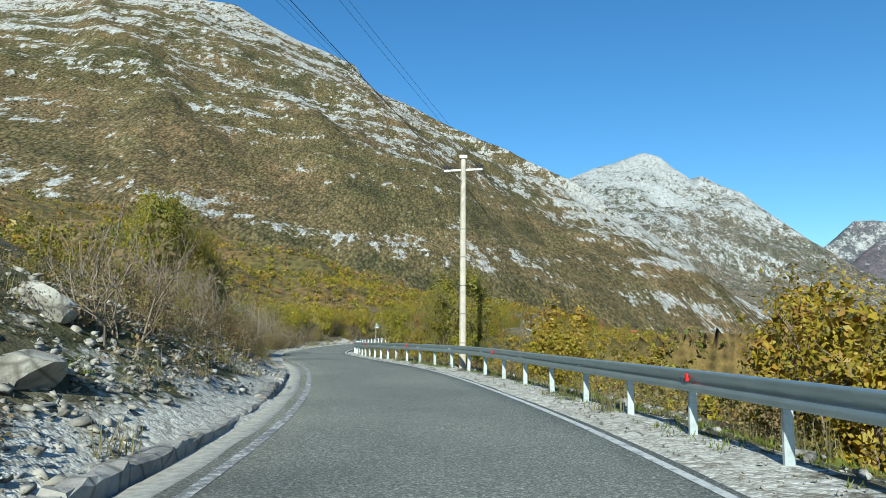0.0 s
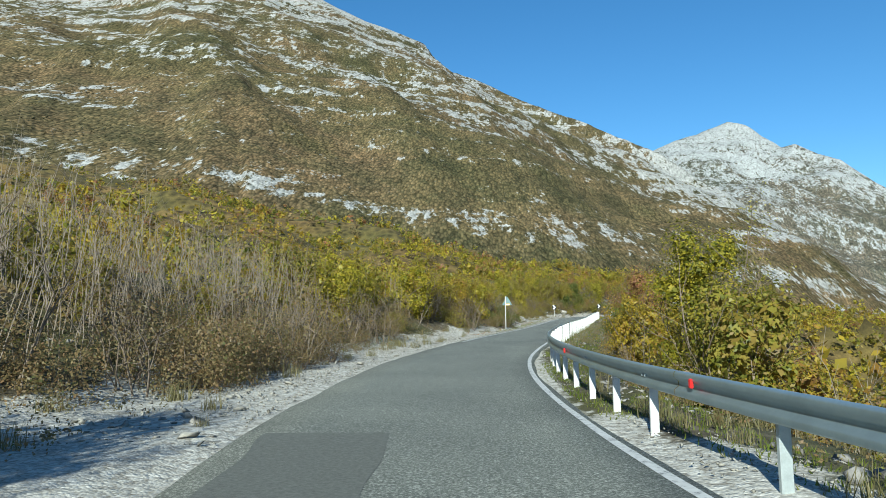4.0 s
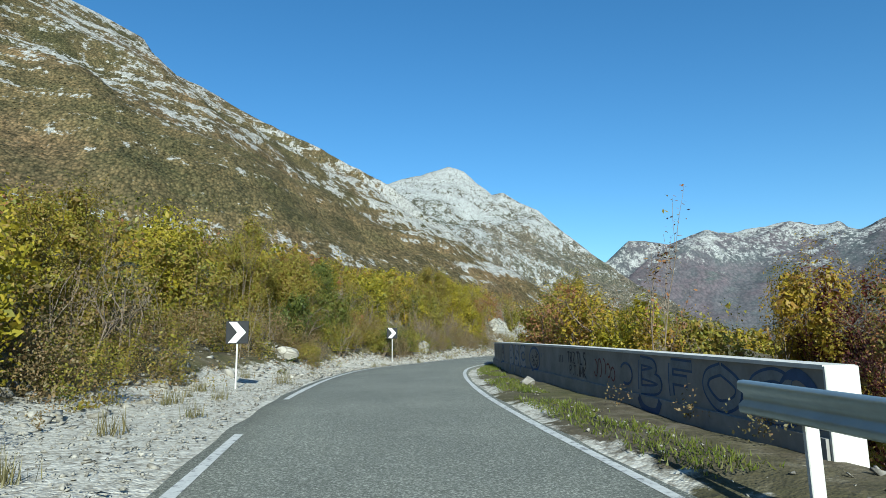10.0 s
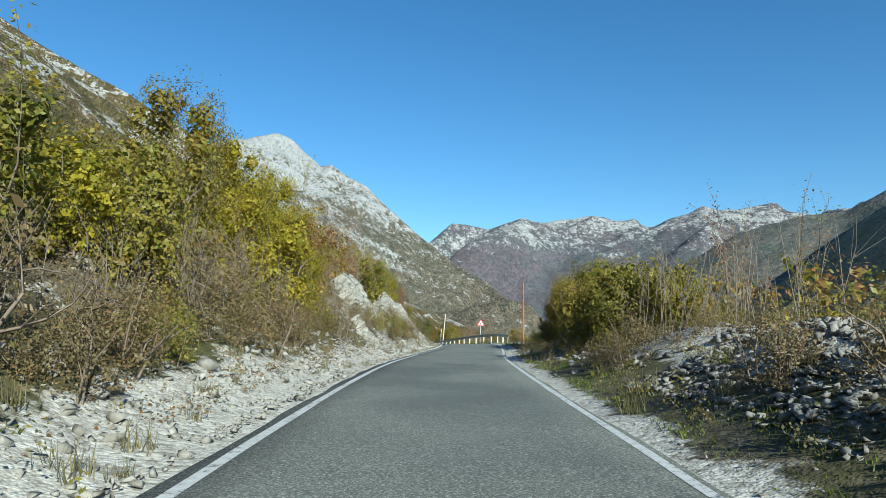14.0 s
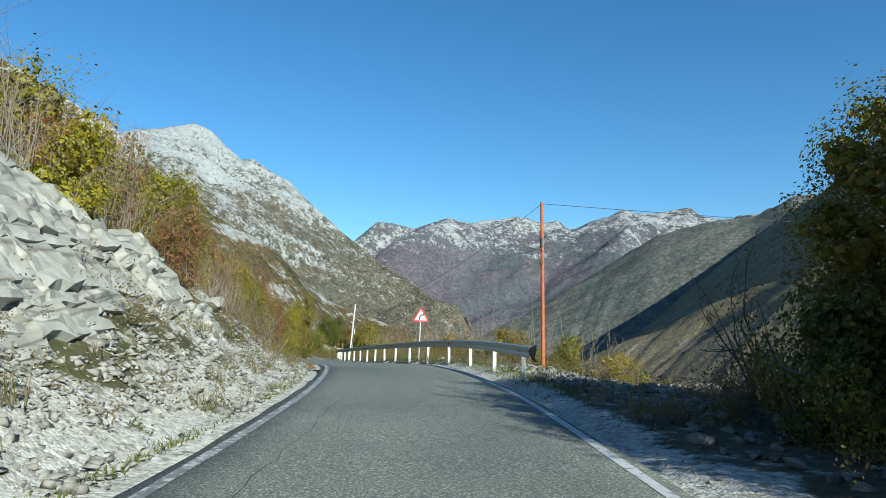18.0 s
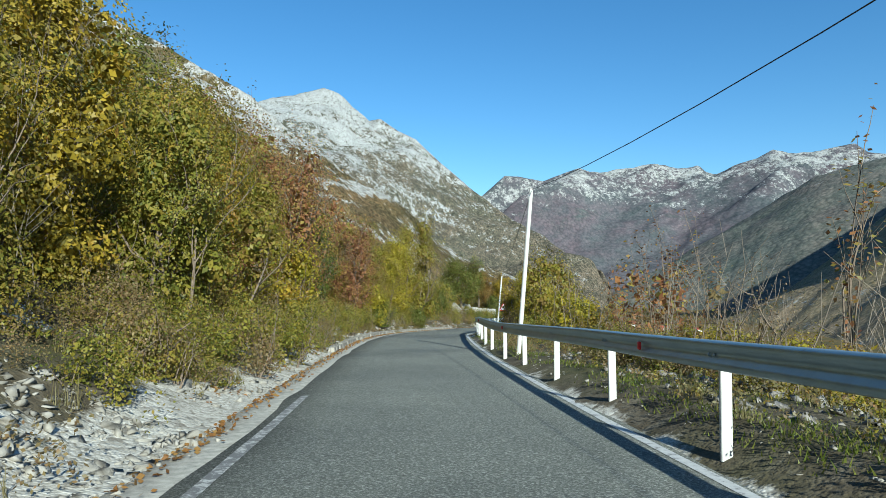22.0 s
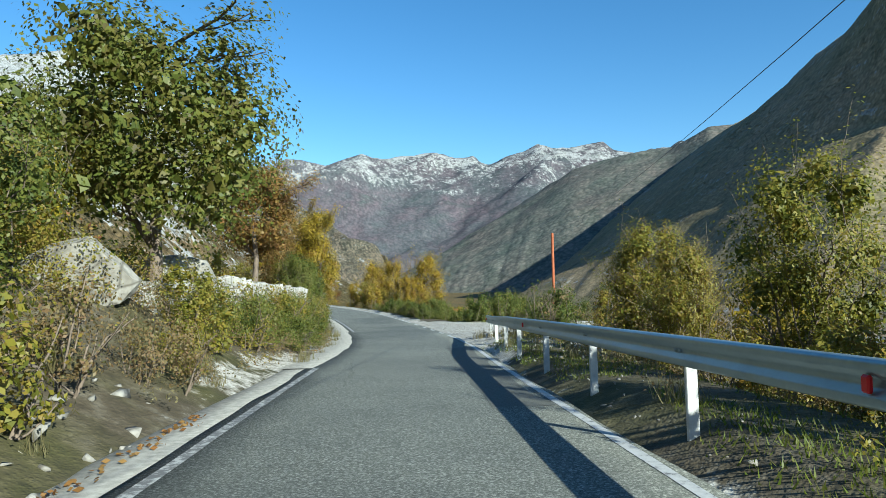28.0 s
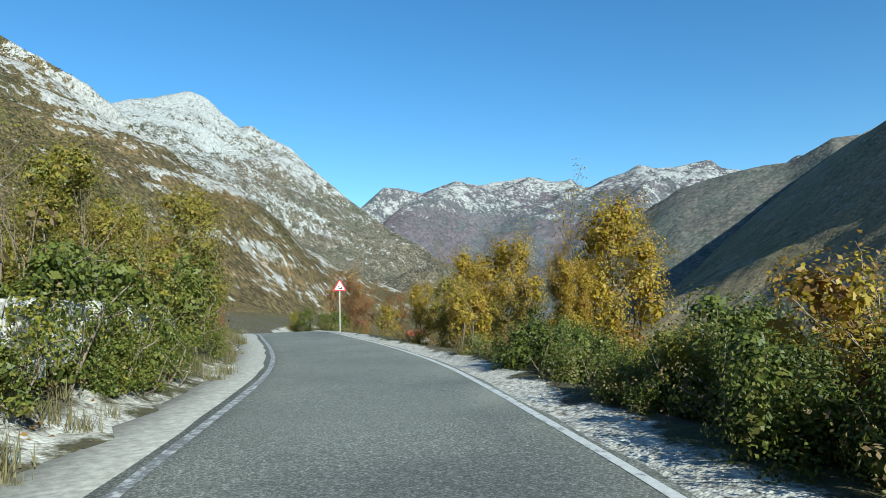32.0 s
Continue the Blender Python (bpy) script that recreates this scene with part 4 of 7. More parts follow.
def kerb_wall():
    k = new("concrete_kerb")
    base = at(2, -3.1)
    k.location = base
    q = -12.0
    while q < 31:
        n = random.uniform(0.9, 2.2)
        ss = np.linspace(q, min(q + n - 0.03, 31), 7)
        lift = random.uniform(-0.07, 0.05)
        shift = [float(np.interp(s, [0, 22, 31], [.18, .16, -.15])) for s in ss]
        rings = [[tuple(at(s, d + f, z + lift) - base) for d, z in ((-3.1, -0.2), (-3.1, 0.09), (-3.14, 0.12), (-3.3, 0.13), (-3.36, 0.1), (-3.36, -0.2))] for s, f in zip(ss, shift)]
        sweep("kerb_block", [[(x + random.uniform(-.02, .02), y, z + random.uniform(-.025, .025)) for x, y, z in r] for r in rings], GREYROCK, k)
        q += n
    return tagged(k, "low weathered concrete kerb wall along the rubble bank", "kerb")


random.seed(3)
kerb_wall()


# ---- stones ----
def stone_verts(seed, flat=0.75, n=11):
    """An angular broken stone: the hull of a few scattered points."""
    rng = np.random.default_rng(seed)
    p = rng.normal(0, 1, (n, 3))
    p /= np.linalg.norm(p, axis=1)[:, None]
    p = p * rng.uniform(0.8, 1.15, (n, 1)) * np.array([1.25, 0.8, flat])
    bm = bmesh.new()
    for q in p:
        bm.verts.new(q)
    bmesh.ops.convex_hull(bm, input=bm.verts)
    bm.verts.ensure_lookup_table()
    bmesh.ops.delete(bm, geom=[v for v in bm.verts if not v.link_faces], context="VERTS")
    bm.verts.index_update()
    v = np.array([tuple(x.co) for x in bm.verts])
    f = np.array([[x.index for x in fc.verts] for fc in bm.faces])
    bm.free()
    return v, f


STONES = [stone_verts(k, 0.6, 8) for k in range(8)]
CHIPS = [stone_verts(k, 0.6, 6) for k in range(8)]


def rubble(name, label, zones, material, seed):
    """Loose stones strewn over stretches of the verge: (from, to, near, far, how many, smallest, largest)."""
    rng = np.random.default_rng(seed)
    px, py, sz = [], [], []
    for s0, s1, d0, d1, n, lo, hi in zones:
        s, d = rng.uniform(s0, s1, n), d0 + (d1 - d0) * rng.beta(1.1, 1.5, n)
        for a, b in zip(s, d):
            p = at(a, b)
            px.append(p.x)
            py.append(p.y)
        sz.append(lo + (hi - lo) * rng.beta(1.0, 4.0, n))
    px, py, sz = np.array(px), np.array(py), np.concatenate(sz)
    pz = land(px, py)[0]
    V, F, k0 = [], [], 0
    for x, y, z, r in zip(px, py, pz, sz):
        v, f = (STONES if r > 0.09 else CHIPS)[rng.integers(0, 8)]
        a, b = rng.uniform(0, 6.28), rng.normal(0, 0.4)
        ca, sa, cb, sb = math.cos(a), math.sin(a), math.cos(b), math.sin(b)
        rot = np.array([[ca, -sa * cb, sa * sb], [sa, ca * cb, -ca * sb], [0, sb, cb]])
        V.append(v @ rot.T * r + np.array([x, y, z + r * 0.18]))
        F.append(f + k0)
        k0 += len(v)
    o = mesh(name, np.vstack(V), np.vstack(F), material)
    return tagged(o, label, "rubble", kind="stuff")


rubble("rubble", "heaps of pale broken limestone on the banks", [
    (-6, 34, -3.3, -9, 6500, .03, .2), (58, 92, -3.2, -9.0, 700, .03, .2), (118, 150, -5.0, -9, 500, .05, .35), (150, 206, -3.3, -8, 2600, .04, .28),
    (204, 236, -2.9, -5.4, 6200, .035, .19), (236, 264, -2.9, -6.5, 6500, .03, .2), (266, 330, -3.0, -5, 500, .06, .35)], LIMESTONE, 5)
rubble("rubble", "grey broken stones heaped on the lower verge", [
    (168, 186, 5.6, 11, 3000, .05, .27), (170, 185, 3.7, 8.5, 5200, .035, .2), (186, 222, 3.4, 9, 1300, .04, .26), (222, 242, 3.6, 8, 1200, .05, .3), (60, 134, 3.4, 7.5, 1300, .04, .19), (226, 275, 3.6, 7, 800, .05, .32), (-6, 58, 3.9, 6.5, 500, .05, .25),
    (335, 352, 3.4, 6.5, 300, .05, .2)], GREYROCK, 6)
rubble("gravel", "small pale gravel along the road edges", [
    (-6, 350, 2.5, 3.9, 3200, .02, .09), (58, 92, -2.6, -6, 1500, .02, .1), (92, 205, -2.6, -4.5, 2600, .02, .12), (118, 150, -2.6, -7, 1500, .02, .1),
    (349, 363, 2.6, 12, 2600, .012, .06), (205, 265, -2.5, -3.5, 900, .02, .1), (150, 206, -2.7, -4.3, 2200, .03, .17), (94, 126, -2.7, -4.2, 900, .03, .15), (60, 96, -2.7, -6, 3200, .015, .07), (126, 152, -2.7, -7, 2200, .015, .07), (-4, 60, 2.6, 4.2, 1500, .015, .06)], LIMESTONE, 7)


def boulder(x, y, r, label, squash=(1, 1, 1), seed=0, material=None, group=""):
    """A block broken along flat joints, with worn edges."""
    rng = np.random.default_rng(seed)
    bm = bmesh.new()
    bmesh.ops.create_icosphere(bm, subdivisions=3, radius=1.25)
    cut = rng.normal(0, 1, (13, 3))
    cut /= np.linalg.norm(cut, axis=1)[:, None]
    lim = rng.uniform(0.55, 0.85, 13)
    for v in bm.verts:
        c = np.array(v.co)
        for n, l in zip(cut, lim):
            over = c @ n - l
            if over > 0:
                c = c - n * over
        c = c + 0.035 * np.array(noise.noise_vector(Vector(c * 3.0 + seed)))
        v.co = c * np.array(squash) * r
    o = part("boulder", bm, material or LIMESTONE)
    o.location = (x, y, land1(x, y) + r * squash[2] * 0.4)
    o.rotation_euler = (0, 0, rng.uniform(0, 6))
    return tagged(o, label, "rock", group or "boulders on the bank")


boulder(-9.0, 127.9, 0.55, "pale limestone boulder among low brush", (1, 1, 0.85), 1)
boulder(-8.6, 126.6, 0.42, "pale reddish boulder at the lay-by edge", (1, 1, 0.8), 2)
boulder(8.8, 172.3, 0.62, "upright pale limestone block standing on the bank", (0.75, 0.6, 1.35), 3)
boulder(-2.3, 153.8, 0.5, "pale limestone boulder under the shrubs", (1, 0.8, 0.9), 4)
boulder(51.2, 248.2, 1.1, "large pale limestone outcrop on the slope", (1.1, 0.9, 1.0), 5)
boulder(17.4, 167.4, 0.42, "grey boulder on the rubble mound", (0.8, 0.8, 1.1), 6, GREYROCK)
boulder(96.4, 308.2, 1.0, "pale rock outcrop beside the bend", (1.3, 0.9, 0.8), 7)
boulder(93.2, 305.4, 0.9, "pale rock outcrop overgrown with ivy", (1.2, 0.9, 0.8), 8)
for k in range(26):
    s = random.choice((random.uniform(0, 32), random.uniform(204, 262), random.uniform(206, 240)))
    p = at(s, -random.uniform(4.0, 9.5))
    boulder(p.x, p.y, random.uniform(0.25, 0.5), "pale broken limestone block on the bank", (1, random.uniform(.7, 1), random.uniform(.6, .9)), 20 + k)
for k in range(4):
    p = at(random.uniform(-4, 10), -random.uniform(6.5, 9))
    boulder(p.x, p.y, random.uniform(0.7, 1.2), "grey jointed limestone outcrop on the bank", (1, .8, .8), 90 + k, GREYROCK)


def rock_face(s0, s1, d0, z0, lean, height, seed, label):
    """A cut face of jointed limestone: broad slabs lying in one leaning plane, stepped back at the joints."""
    rng = random.Random(seed)
    w = new("rock_face")
    base = at((s0 + s1) / 2, -d0)
    w.location = base
    protos = []
    for k in range(7):
        bm = box(1, 1, 1, 0.0, -0.5)
        bmesh.ops.subdivide_edges(bm, edges=bm.edges[:], cuts=3, use_grid_fill=True)
        for v in bm.verts:
            n = noise.noise_vector(v.co * 3.4 + Vector((k * 7.0, seed, 0))) * 1.5 + noise.noise_vector(v.co * 1.3 + Vector((k * 3.0, 0, seed)))
            v.co += Vector((n.x * 0.09, n.y * 0.1, n.z * 0.12))
        protos.append(part("slab", bm, SLAB, w))
    back = math.atan(lean)
    z = 0.0
    while z < height:
        h = rng.uniform(0.28, 0.8)
        q = s0 + rng.uniform(0, 1)
        while q < s1:
            u = (q - s0) / (s1 - s0)
            l = rng.uniform(0.4, 1.5)
            crest = height * (0.3 + 0.7 * math.sin(min(max(u, 0.02), 0.98) * math.pi) ** 0.6) + rng.uniform(-.4, .4)
            if z < crest:
                step = 0.35 * float(vnoise(np.array([q * 0.28]), np.array([z * 0.45 + seed]), seed)[0]) + rng.choice((0, 0, 0.04, 0.1, 0.18))
                p = at(q + l / 2, -(d0 + lean * (z + h / 2) - step) - 0.45, z0 + z + h / 2) - base
                m = Matrix.Translation(p) @ Matrix.Rotation(heading(q) + rng.uniform(-.1, .1), 4, "Z") @ Matrix.Rotation(-back + rng.uniform(-.09, .09), 4, "Y") @ Matrix.Rotation(0.12 + rng.uniform(-.08, .08), 4, "X") @ Matrix.Diagonal((1.1, l * 1.05, h / math.cos(back) * 1.08, 1))
                share("slab", rng.choice(protos), m, w)
            q += l
        z += h * 0.97
    for o in protos:
        bpy.data.objects.remove(o)
    return tagged(w, label, "rock face", "rock faces")


rock_face(203, 230, 4.3, 0.1, 0.75, 3.9, 3, "pale jointed limestone cutting beside the road")
rock_face(231, 261, 5.7, 0.3, 0.85, 3.9, 8, "broken limestone outcrop above a rubble slope")
rock_face(-8, 8, 6.4, 0.4, 1.0, 2.0, 12, "grey weathered limestone outcrop above the kerb")
rock_face(253, 266, 6.6, 0.8, 0.9, 1.9, 15, "low broken limestone ledge under shrubs")


def dry_wall(s0, s1, dist, foot, top, label, seed, size=0.36):
    """A dry-stone wall of single stones laid in rough courses."""
    rng = random.Random(seed)
    w = new("dry_stone_wall")
    base = at(s0, dist(s0))
    w.location = base
    protos = []
    for k in range(6):
        bm = box(1, 1, 1, 0.0, -0.5)
        for v in bm.verts:
            v.co += Vector((rng.uniform(-.16, .16), rng.uniform(-.16, .16), rng.uniform(-.2, .2)))
        bmesh.ops.bevel(bm, geom=bm.edges[:], offset=0.09, segments=1, affect="EDGES")
        protos.append(part("stone", bm, WALLSTONE, w))
    z, c = 0.0, 0
    while z < 3.0:
        q = s0 + rng.uniform(0, size)
        h = size * rng.uniform(0.62, 0.85)
        while q < s1:
            lo, hi = foot(q), top(q)
            y = lo + z * 1.0
            l = size * rng.choice((0.6, 0.8, 1.0, 1.3, 1.8)) * rng.uniform(0.9, 1.1)
            if y < hi:
                p = at(q, dist(q) + rng.uniform(-.06, .06) - z * 0.12, y + h * 0.4) - base
                m = Matrix.Translation(p) @ Matrix.Rotation(heading(q) + math.pi / 2 + rng.uniform(-.3, .3), 4, "Z") @ Matrix.Rotation(rng.uniform(-.25, .25), 4, "X") @ Matrix.Diagonal((l * 1.02, size * 1.2, h * rng.uniform(0.9, 1.3), 1))
                share("stone", rng.choice(protos), m, w)
            q += l * 0.92
        z += h * 0.9
        c += 1
        if z > max(top(s0 + (s1 - s0) * t) - foot(s0 + (s1 - s0) * t) for t in (0.1, 0.5, 0.9)):
            break
    for o in protos:
        bpy.data.objects.remove(o)
    return tagged(w, label, "stone wall", "dry-stone walls")


dry_wall(334, 360, lambda s: float(np.interp(s, [334, 345, 354, 360], [-5.4, -5.0, -4.6, -4.9])), lambda s: 0.6, lambda s: float(np.interp(s, [334, 340, 352, 360], [1.9, 2.3, 2.3, 2.1])), "pale dry-stone retaining wall on the bank", 1, 0.44)
dry_wall(365, 381, lambda s: -4.4, lambda s: 0.75, lambda s: 1.45, "low dry-stone wall behind the bushes", 2, 0.34)
dry_wall(276, 284, lambda s: -7.6, lambda s: 2.1, lambda s: 3.3, "short dry-stone wall high on the bank", 3, 0.3)


dry_wall(306, 311, lambda s: -4.6, lambda s: 0.15, lambda s: float(np.interp(s, [306, 308, 311], [0.65, 0.8, 0.5])), "short heap of pale dry-laid stones beside the gutter", 4, 0.3)


def stone_kerb(s0, s1):
    rng = random.Random(12)
    w = new("stone_kerb")
    base = at(s0, -3.1)
    w.location = base
    bm = box(1, 1, 1, 0.07, -0.5)
    for v in bm.verts:
        v.co += Vector((rng.uniform(-.06, .06), rng.uniform(-.06, .06), rng.uniform(-.06, .06)))
    proto = part("kerb_stone", bm, LIMESTONE, w)
    q = s0
    while q < s1:
        l = rng.uniform(0.55, 1.1)
        m = Matrix.Translation(at(q + l / 2, -3.15 + rng.uniform(-.02, .02), -0.01 + rng.uniform(-.025, .02)) - base) @ Matrix.Rotation(heading(q) + rng.uniform(-.04, .04), 4, "Z") @ Matrix.Rotation(rng.uniform(-.06, .06), 4, "Y") @ Matrix.Diagonal((0.24, l * 1.005, 0.36, 1))
        share("kerb_stone", proto, m, w)
        q += l
    bpy.data.objects.remove(proto)
    return tagged(w, "low kerb of rough pale stones beside the gutter", "kerb")


stone_kerb(279, 321)


# ---- poles, wires, signs ----
def pole(name, x, y, top, r0, r1, material, label, lean=(0.0, 0.0), foot=None):
    z = land1(x, y) - 0.2 if foot is None else foot
    e = new(name)
    e.location = (x, y, z)
    h = top - z
    p = part("shaft", rod(r0, r1, h, 10), material, e)
    e.rotation_euler = (lean[0], lean[1], 0)
    return tagged(e, label, "utility pole", "utility poles"), h


p1, h1 = pole("utility_pole", 0.85, 27.5, 8.25, 0.15, 0.11, POLEGREY, "weathered pale pole with a steel crossarm and insulators")
arm_rot = Matrix.Rotation(radians(-12), 4, "Z")
part("crossarm", box(1.7, 0.08, 0.09, 0.01), POLEWHITE, p1, "pale steel crossarm", Matrix.Translation((0, 0.12, h1 - 0.62)) @ arm_rot)
cap = part("cap", box(0.34, 0.3, 0.16, 0.02), POLEWHITE, p1, "pale metal cap", Matrix.Translation((0, 0, h1 - 0.12)))
for k, (u, up) in enumerate(((-0.78, 0.1), (-0.6, 0.1), (0.6, 0.1), (0.8, 0.1))):
    bm = bmesh.new()
    for j in range(3):
        bmesh.ops.create_cone(bm, cap_ends=True, segments=10, radius1=0.07, radius2=0.05, depth=0.05, matrix=Matrix.Translation((0, 0, 0.03 + j * 0.06)))
    q = arm_rot @ Vector((u, 0.0, 0))
    part("insulator", bm, DARKMETAL, p1, "black ribbed insulator", Matrix.Translation((q.x, q.y + 0.12, h1 - 0.53)))
for z in (1.2, 2.4, 3.6, 4.8, 6.0):
    part("band", rod(0.15 - z * 0.004, 0.15 - z * 0.004, 0.03, 10), DARKMETAL, p1, "", Matrix.Translation((0, 0, z)))
p2, h2 = pole("utility_pole", 51.85, 216.05, 10.4, 0.075, 0.06, RUST, "rust-orange steel pole with an insulator and a coil of cable")
part("insulator", rod(0.06, 0.05, 0.3, 8), DARKMETAL, p2, "dark insulator", Matrix.Translation((-0.1, -0.06, h2 - 1.65)))
v, f = tube([(-0.12 + 0.12 * math.cos(a), -0.05, h2 - 2.05 + 0.3 * math.sin(a)) for a in np.linspace(0, 12.4, 30)], 0.012, 4)
mesh("cable_coil", v, f, DARKMETAL, p2, "coil of black cable")
p3, h3 = pole("utility_pole", 67.4, 254.6, 8.5, 0.075, 0.065, POLEWHITE, "slim white pole beside the guard rail", (0.03, 0.08))
p4, h4 = pole("utility_pole", 87.0, 286.1, 6.6, 0.07, 0.06, POLEWHITE, "slim white leaning pole behind the guard rail", (-0.05, 0.14))
p5, h5 = pole("utility_pole", 112.8, 308.0, 4.8, 0.07, 0.055, RUST, "short rust-orange steel pole beyond the guard rail")
p6, h6 = pole("utility_pole", 117.2, 306.5, 2.3, 0.06, 0.06, POLEGREY, "short grey post behind the guard rail")


def wire(a, b, sag, label="black overhead cable between poles", r=0.01):
    a, b = Vector(a), Vector(b)
    pts = [tuple(a.lerp(b, t) - Vector((0, 0, sag * 4 * t * (1 - t)))) for t in np.linspace(0, 1, 16)]
    v, f = tube(pts, r, 4)
    return tagged(mesh("overhead_cable", v, f, DARKMETAL), label, "cable", "overhead cables")


tops = [(51.85, 216.05, 10.35), (67.85, 254.4, 8.45), (87.9, 286.6, 6.55)]
wire(tops[0], tops[1], 1.15)
wire(tops[1], tops[2], 0.12)
wire(tops[2], (150, 330, 9.0), 0.8)
wire(tops[0], (110, 170, 9.0), 0.8)
for u in (-0.78, -0.6, 0.6, 0.8):
    q = arm_rot @ Vector((u, 0.12, 0))
    wire((0.85 + q.x, 27.5 + q.y, 7.9), (34 + u * 1.5, 130, 2.0), 0.8, "thin black overhead wire from the pole", 0.006)
    wire((0.85 + q.x, 27.5 + q.y, 7.9), (-16 + u * 1.5, -22, 12.5), 0.6, "thin black overhead wire from the pole", 0.006)
wire((0.8, 27.4, 7.1), (30, 128, 1.0), 0.8, "thick twisted black overhead cable", 0.012)
wire((0.8, 27.4, 7.1), (-16, -24, 12.0), 0.6, "thick twisted black overhead cable", 0.012)


def tri_prism(side, depth, corner):
    """Rounded upright triangle, base down, centred on its middle."""
    h = side * 0.866
    c = [(-side / 2, -h / 3), (side / 2, -h / 3), (0, 2 * h / 3)]
    pts = []
    for k in range(3):
        cx, cz = c[k]
        l = math.hypot(cx, cz)
        cx, cz = cx * (1 - 2 * corner / l), cz * (1 - 2 * corner / l)
        a0 = math.atan2(c[k][1], c[k][0])
        for j in range(-2, 3):
            a = a0 + j * radians(30)
            pts.append((cx + corner * math.cos(a), cz + corner * math.sin(a)))
    bm = bmesh.new()
    fr = [bm.verts.new((x, -depth / 2, z)) for x, z in pts]
    bk = [bm.verts.new((x, depth / 2, z)) for x, z in pts]
    bm.faces.new(fr)
    bm.faces.new(list(reversed(bk)))
    for k in range(len(pts)):
        bm.faces.new((fr[k - 1], bk[k - 1], bk[k], fr[k]))
    bmesh.ops.recalc_face_normals(bm, faces=bm.faces)
    return bm


def flat(points, y, depth=0.004):
    bm = bmesh.new()
    a = [bm.verts.new((x, y, z)) for x, z in points]
    b = [bm.verts.new((x, y + depth, z)) for x, z in points]
    bm.faces.new(a)
    bm.faces.new(list(reversed(b)))
    for k in range(len(points)):
        bm.faces.new((a[k - 1], b[k - 1], b[k], a[k]))
    bmesh.ops.recalc_face_normals(bm, faces=bm.faces)
    return bm


def warning_sign(x, y, top, face, mark, label, lean=0.0):
    e = new("warning_sign")
    z = land1(x, y) - 0.15
    e.location = (x, y, z)
    e.rotation_euler = (0, lean, face)
    h = top - z
    part("post", rod(0.03, 0.03, h - 0.1, 8), POLEWHITE, e, "grey steel post")
    mid = h - 0.52
    plate = part("plate", tri_prism(0.9, 0.02, 0.045), SIGNRED, e, "red-bordered triangle", Matrix.Translation((0, -0.045, mid)))
    part("panel", tri_prism(0.66, 0.01, 0.02), WHITE, plate, "white inner triangle", Matrix.Translation((0, -0.015, 0)))
    for pts in mark:
        part("symbol", flat(pts, -0.074), BLACK, plate, "black symbol", Matrix.Translation((0, 0.045, 0)))
    for dz in (-0.15, 0.1):
        part("clamp", box(0.1, 0.05, 0.03), POLEGREY, e, "", Matrix.Translation((0, -0.01, mid + dz)))
    return tagged(e, label, "road sign", "warning signs")


def arc_band(cx, cz, r, w, a0, a1, n=8):
    a = np.linspace(radians(a0), radians(a1), n)
    return [(cx + (r + w) * math.cos(t), cz + (r + w) * math.sin(t)) for t in a] + [(cx + (r - w) * math.cos(t), cz + (r - w) * math.sin(t)) for t in a[::-1]]


bend = [arc_band(0.1, -0.06, 0.16, 0.03, 88, 185), [(0.09, 0.03), (0.09, 0.17), (0.2, 0.1)], [(-0.09, -0.16), (-0.03, -0.16), (-0.03, -0.06), (-0.09, -0.06)]]
side_road = [[(-0.035, -0.17), (0.035, -0.17), (0.035, 0.08), (0.07, 0.08), (0.0, 0.22), (-0.07, 0.08), (-0.035, 0.08)], [(0.035, -0.08), (0.13, -0.08), (0.13, -0.03), (0.035, -0.03)]]
slope = [[(-0.18, -0.14), (0.18, -0.14), (0.18, 0.0)], [(-0.12, -0.04), (0.0, 0.02), (0.0, 0.09), (-0.12, 0.03)]]
warning_sign(55.2, 227.75, 7.0, radians(-33), bend, "red-bordered triangular bend warning sign on a grey post", 0.03)
warning_sign(87.95, 286.5, 4.25, radians(-38), side_road, "red-bordered triangular side-road warning sign behind the rail", 0.02)
warning_sign(139.6, 363.4, 3.3, radians(-30), slope, "faded triangular warning sign at the crest", 0.0)


def chevron_sign(x, y, mid, face, label):
    e = new("chevron_sign")
    z = land1(x, y) - 0.15
    e.location = (x, y, z)
    e.rotation_euler = (0, 0, face)
    h = mid - z
    part("post", rod(0.025, 0.025, h - 0.2, 8), POLEWHITE, e, "grey steel post")
    board = part("board", box(0.62, 0.02, 0.62, 0.006, h - 0.31), BLACK, e, "black square board", Matrix.Translation((0, -0.04, 0)))
    pts = [(-0.24, 0.29), (-0.02, 0.29), (0.24, 0.0), (-0.02, -0.29), (-0.24, -0.29), (0.0, 0.0)]
    part("chevron", flat(pts, -0.058), WHITE, board, "white arrow chevron", Matrix.Translation((0, 0.04, h)))
    return tagged(e, label, "road sign", "bend chevron signs")


chevron_sign(-16.0, 55.1, 0.95, radians(8), "black and white chevron board at the first bend")
chevron_sign(-4.2, 145.1, 4.35, radians(-14), "black and white chevron board beside the lay-by")
chevron_sign(4.35, 163.2, 5.1, radians(-20), "black and white chevron board on the rocky verge")

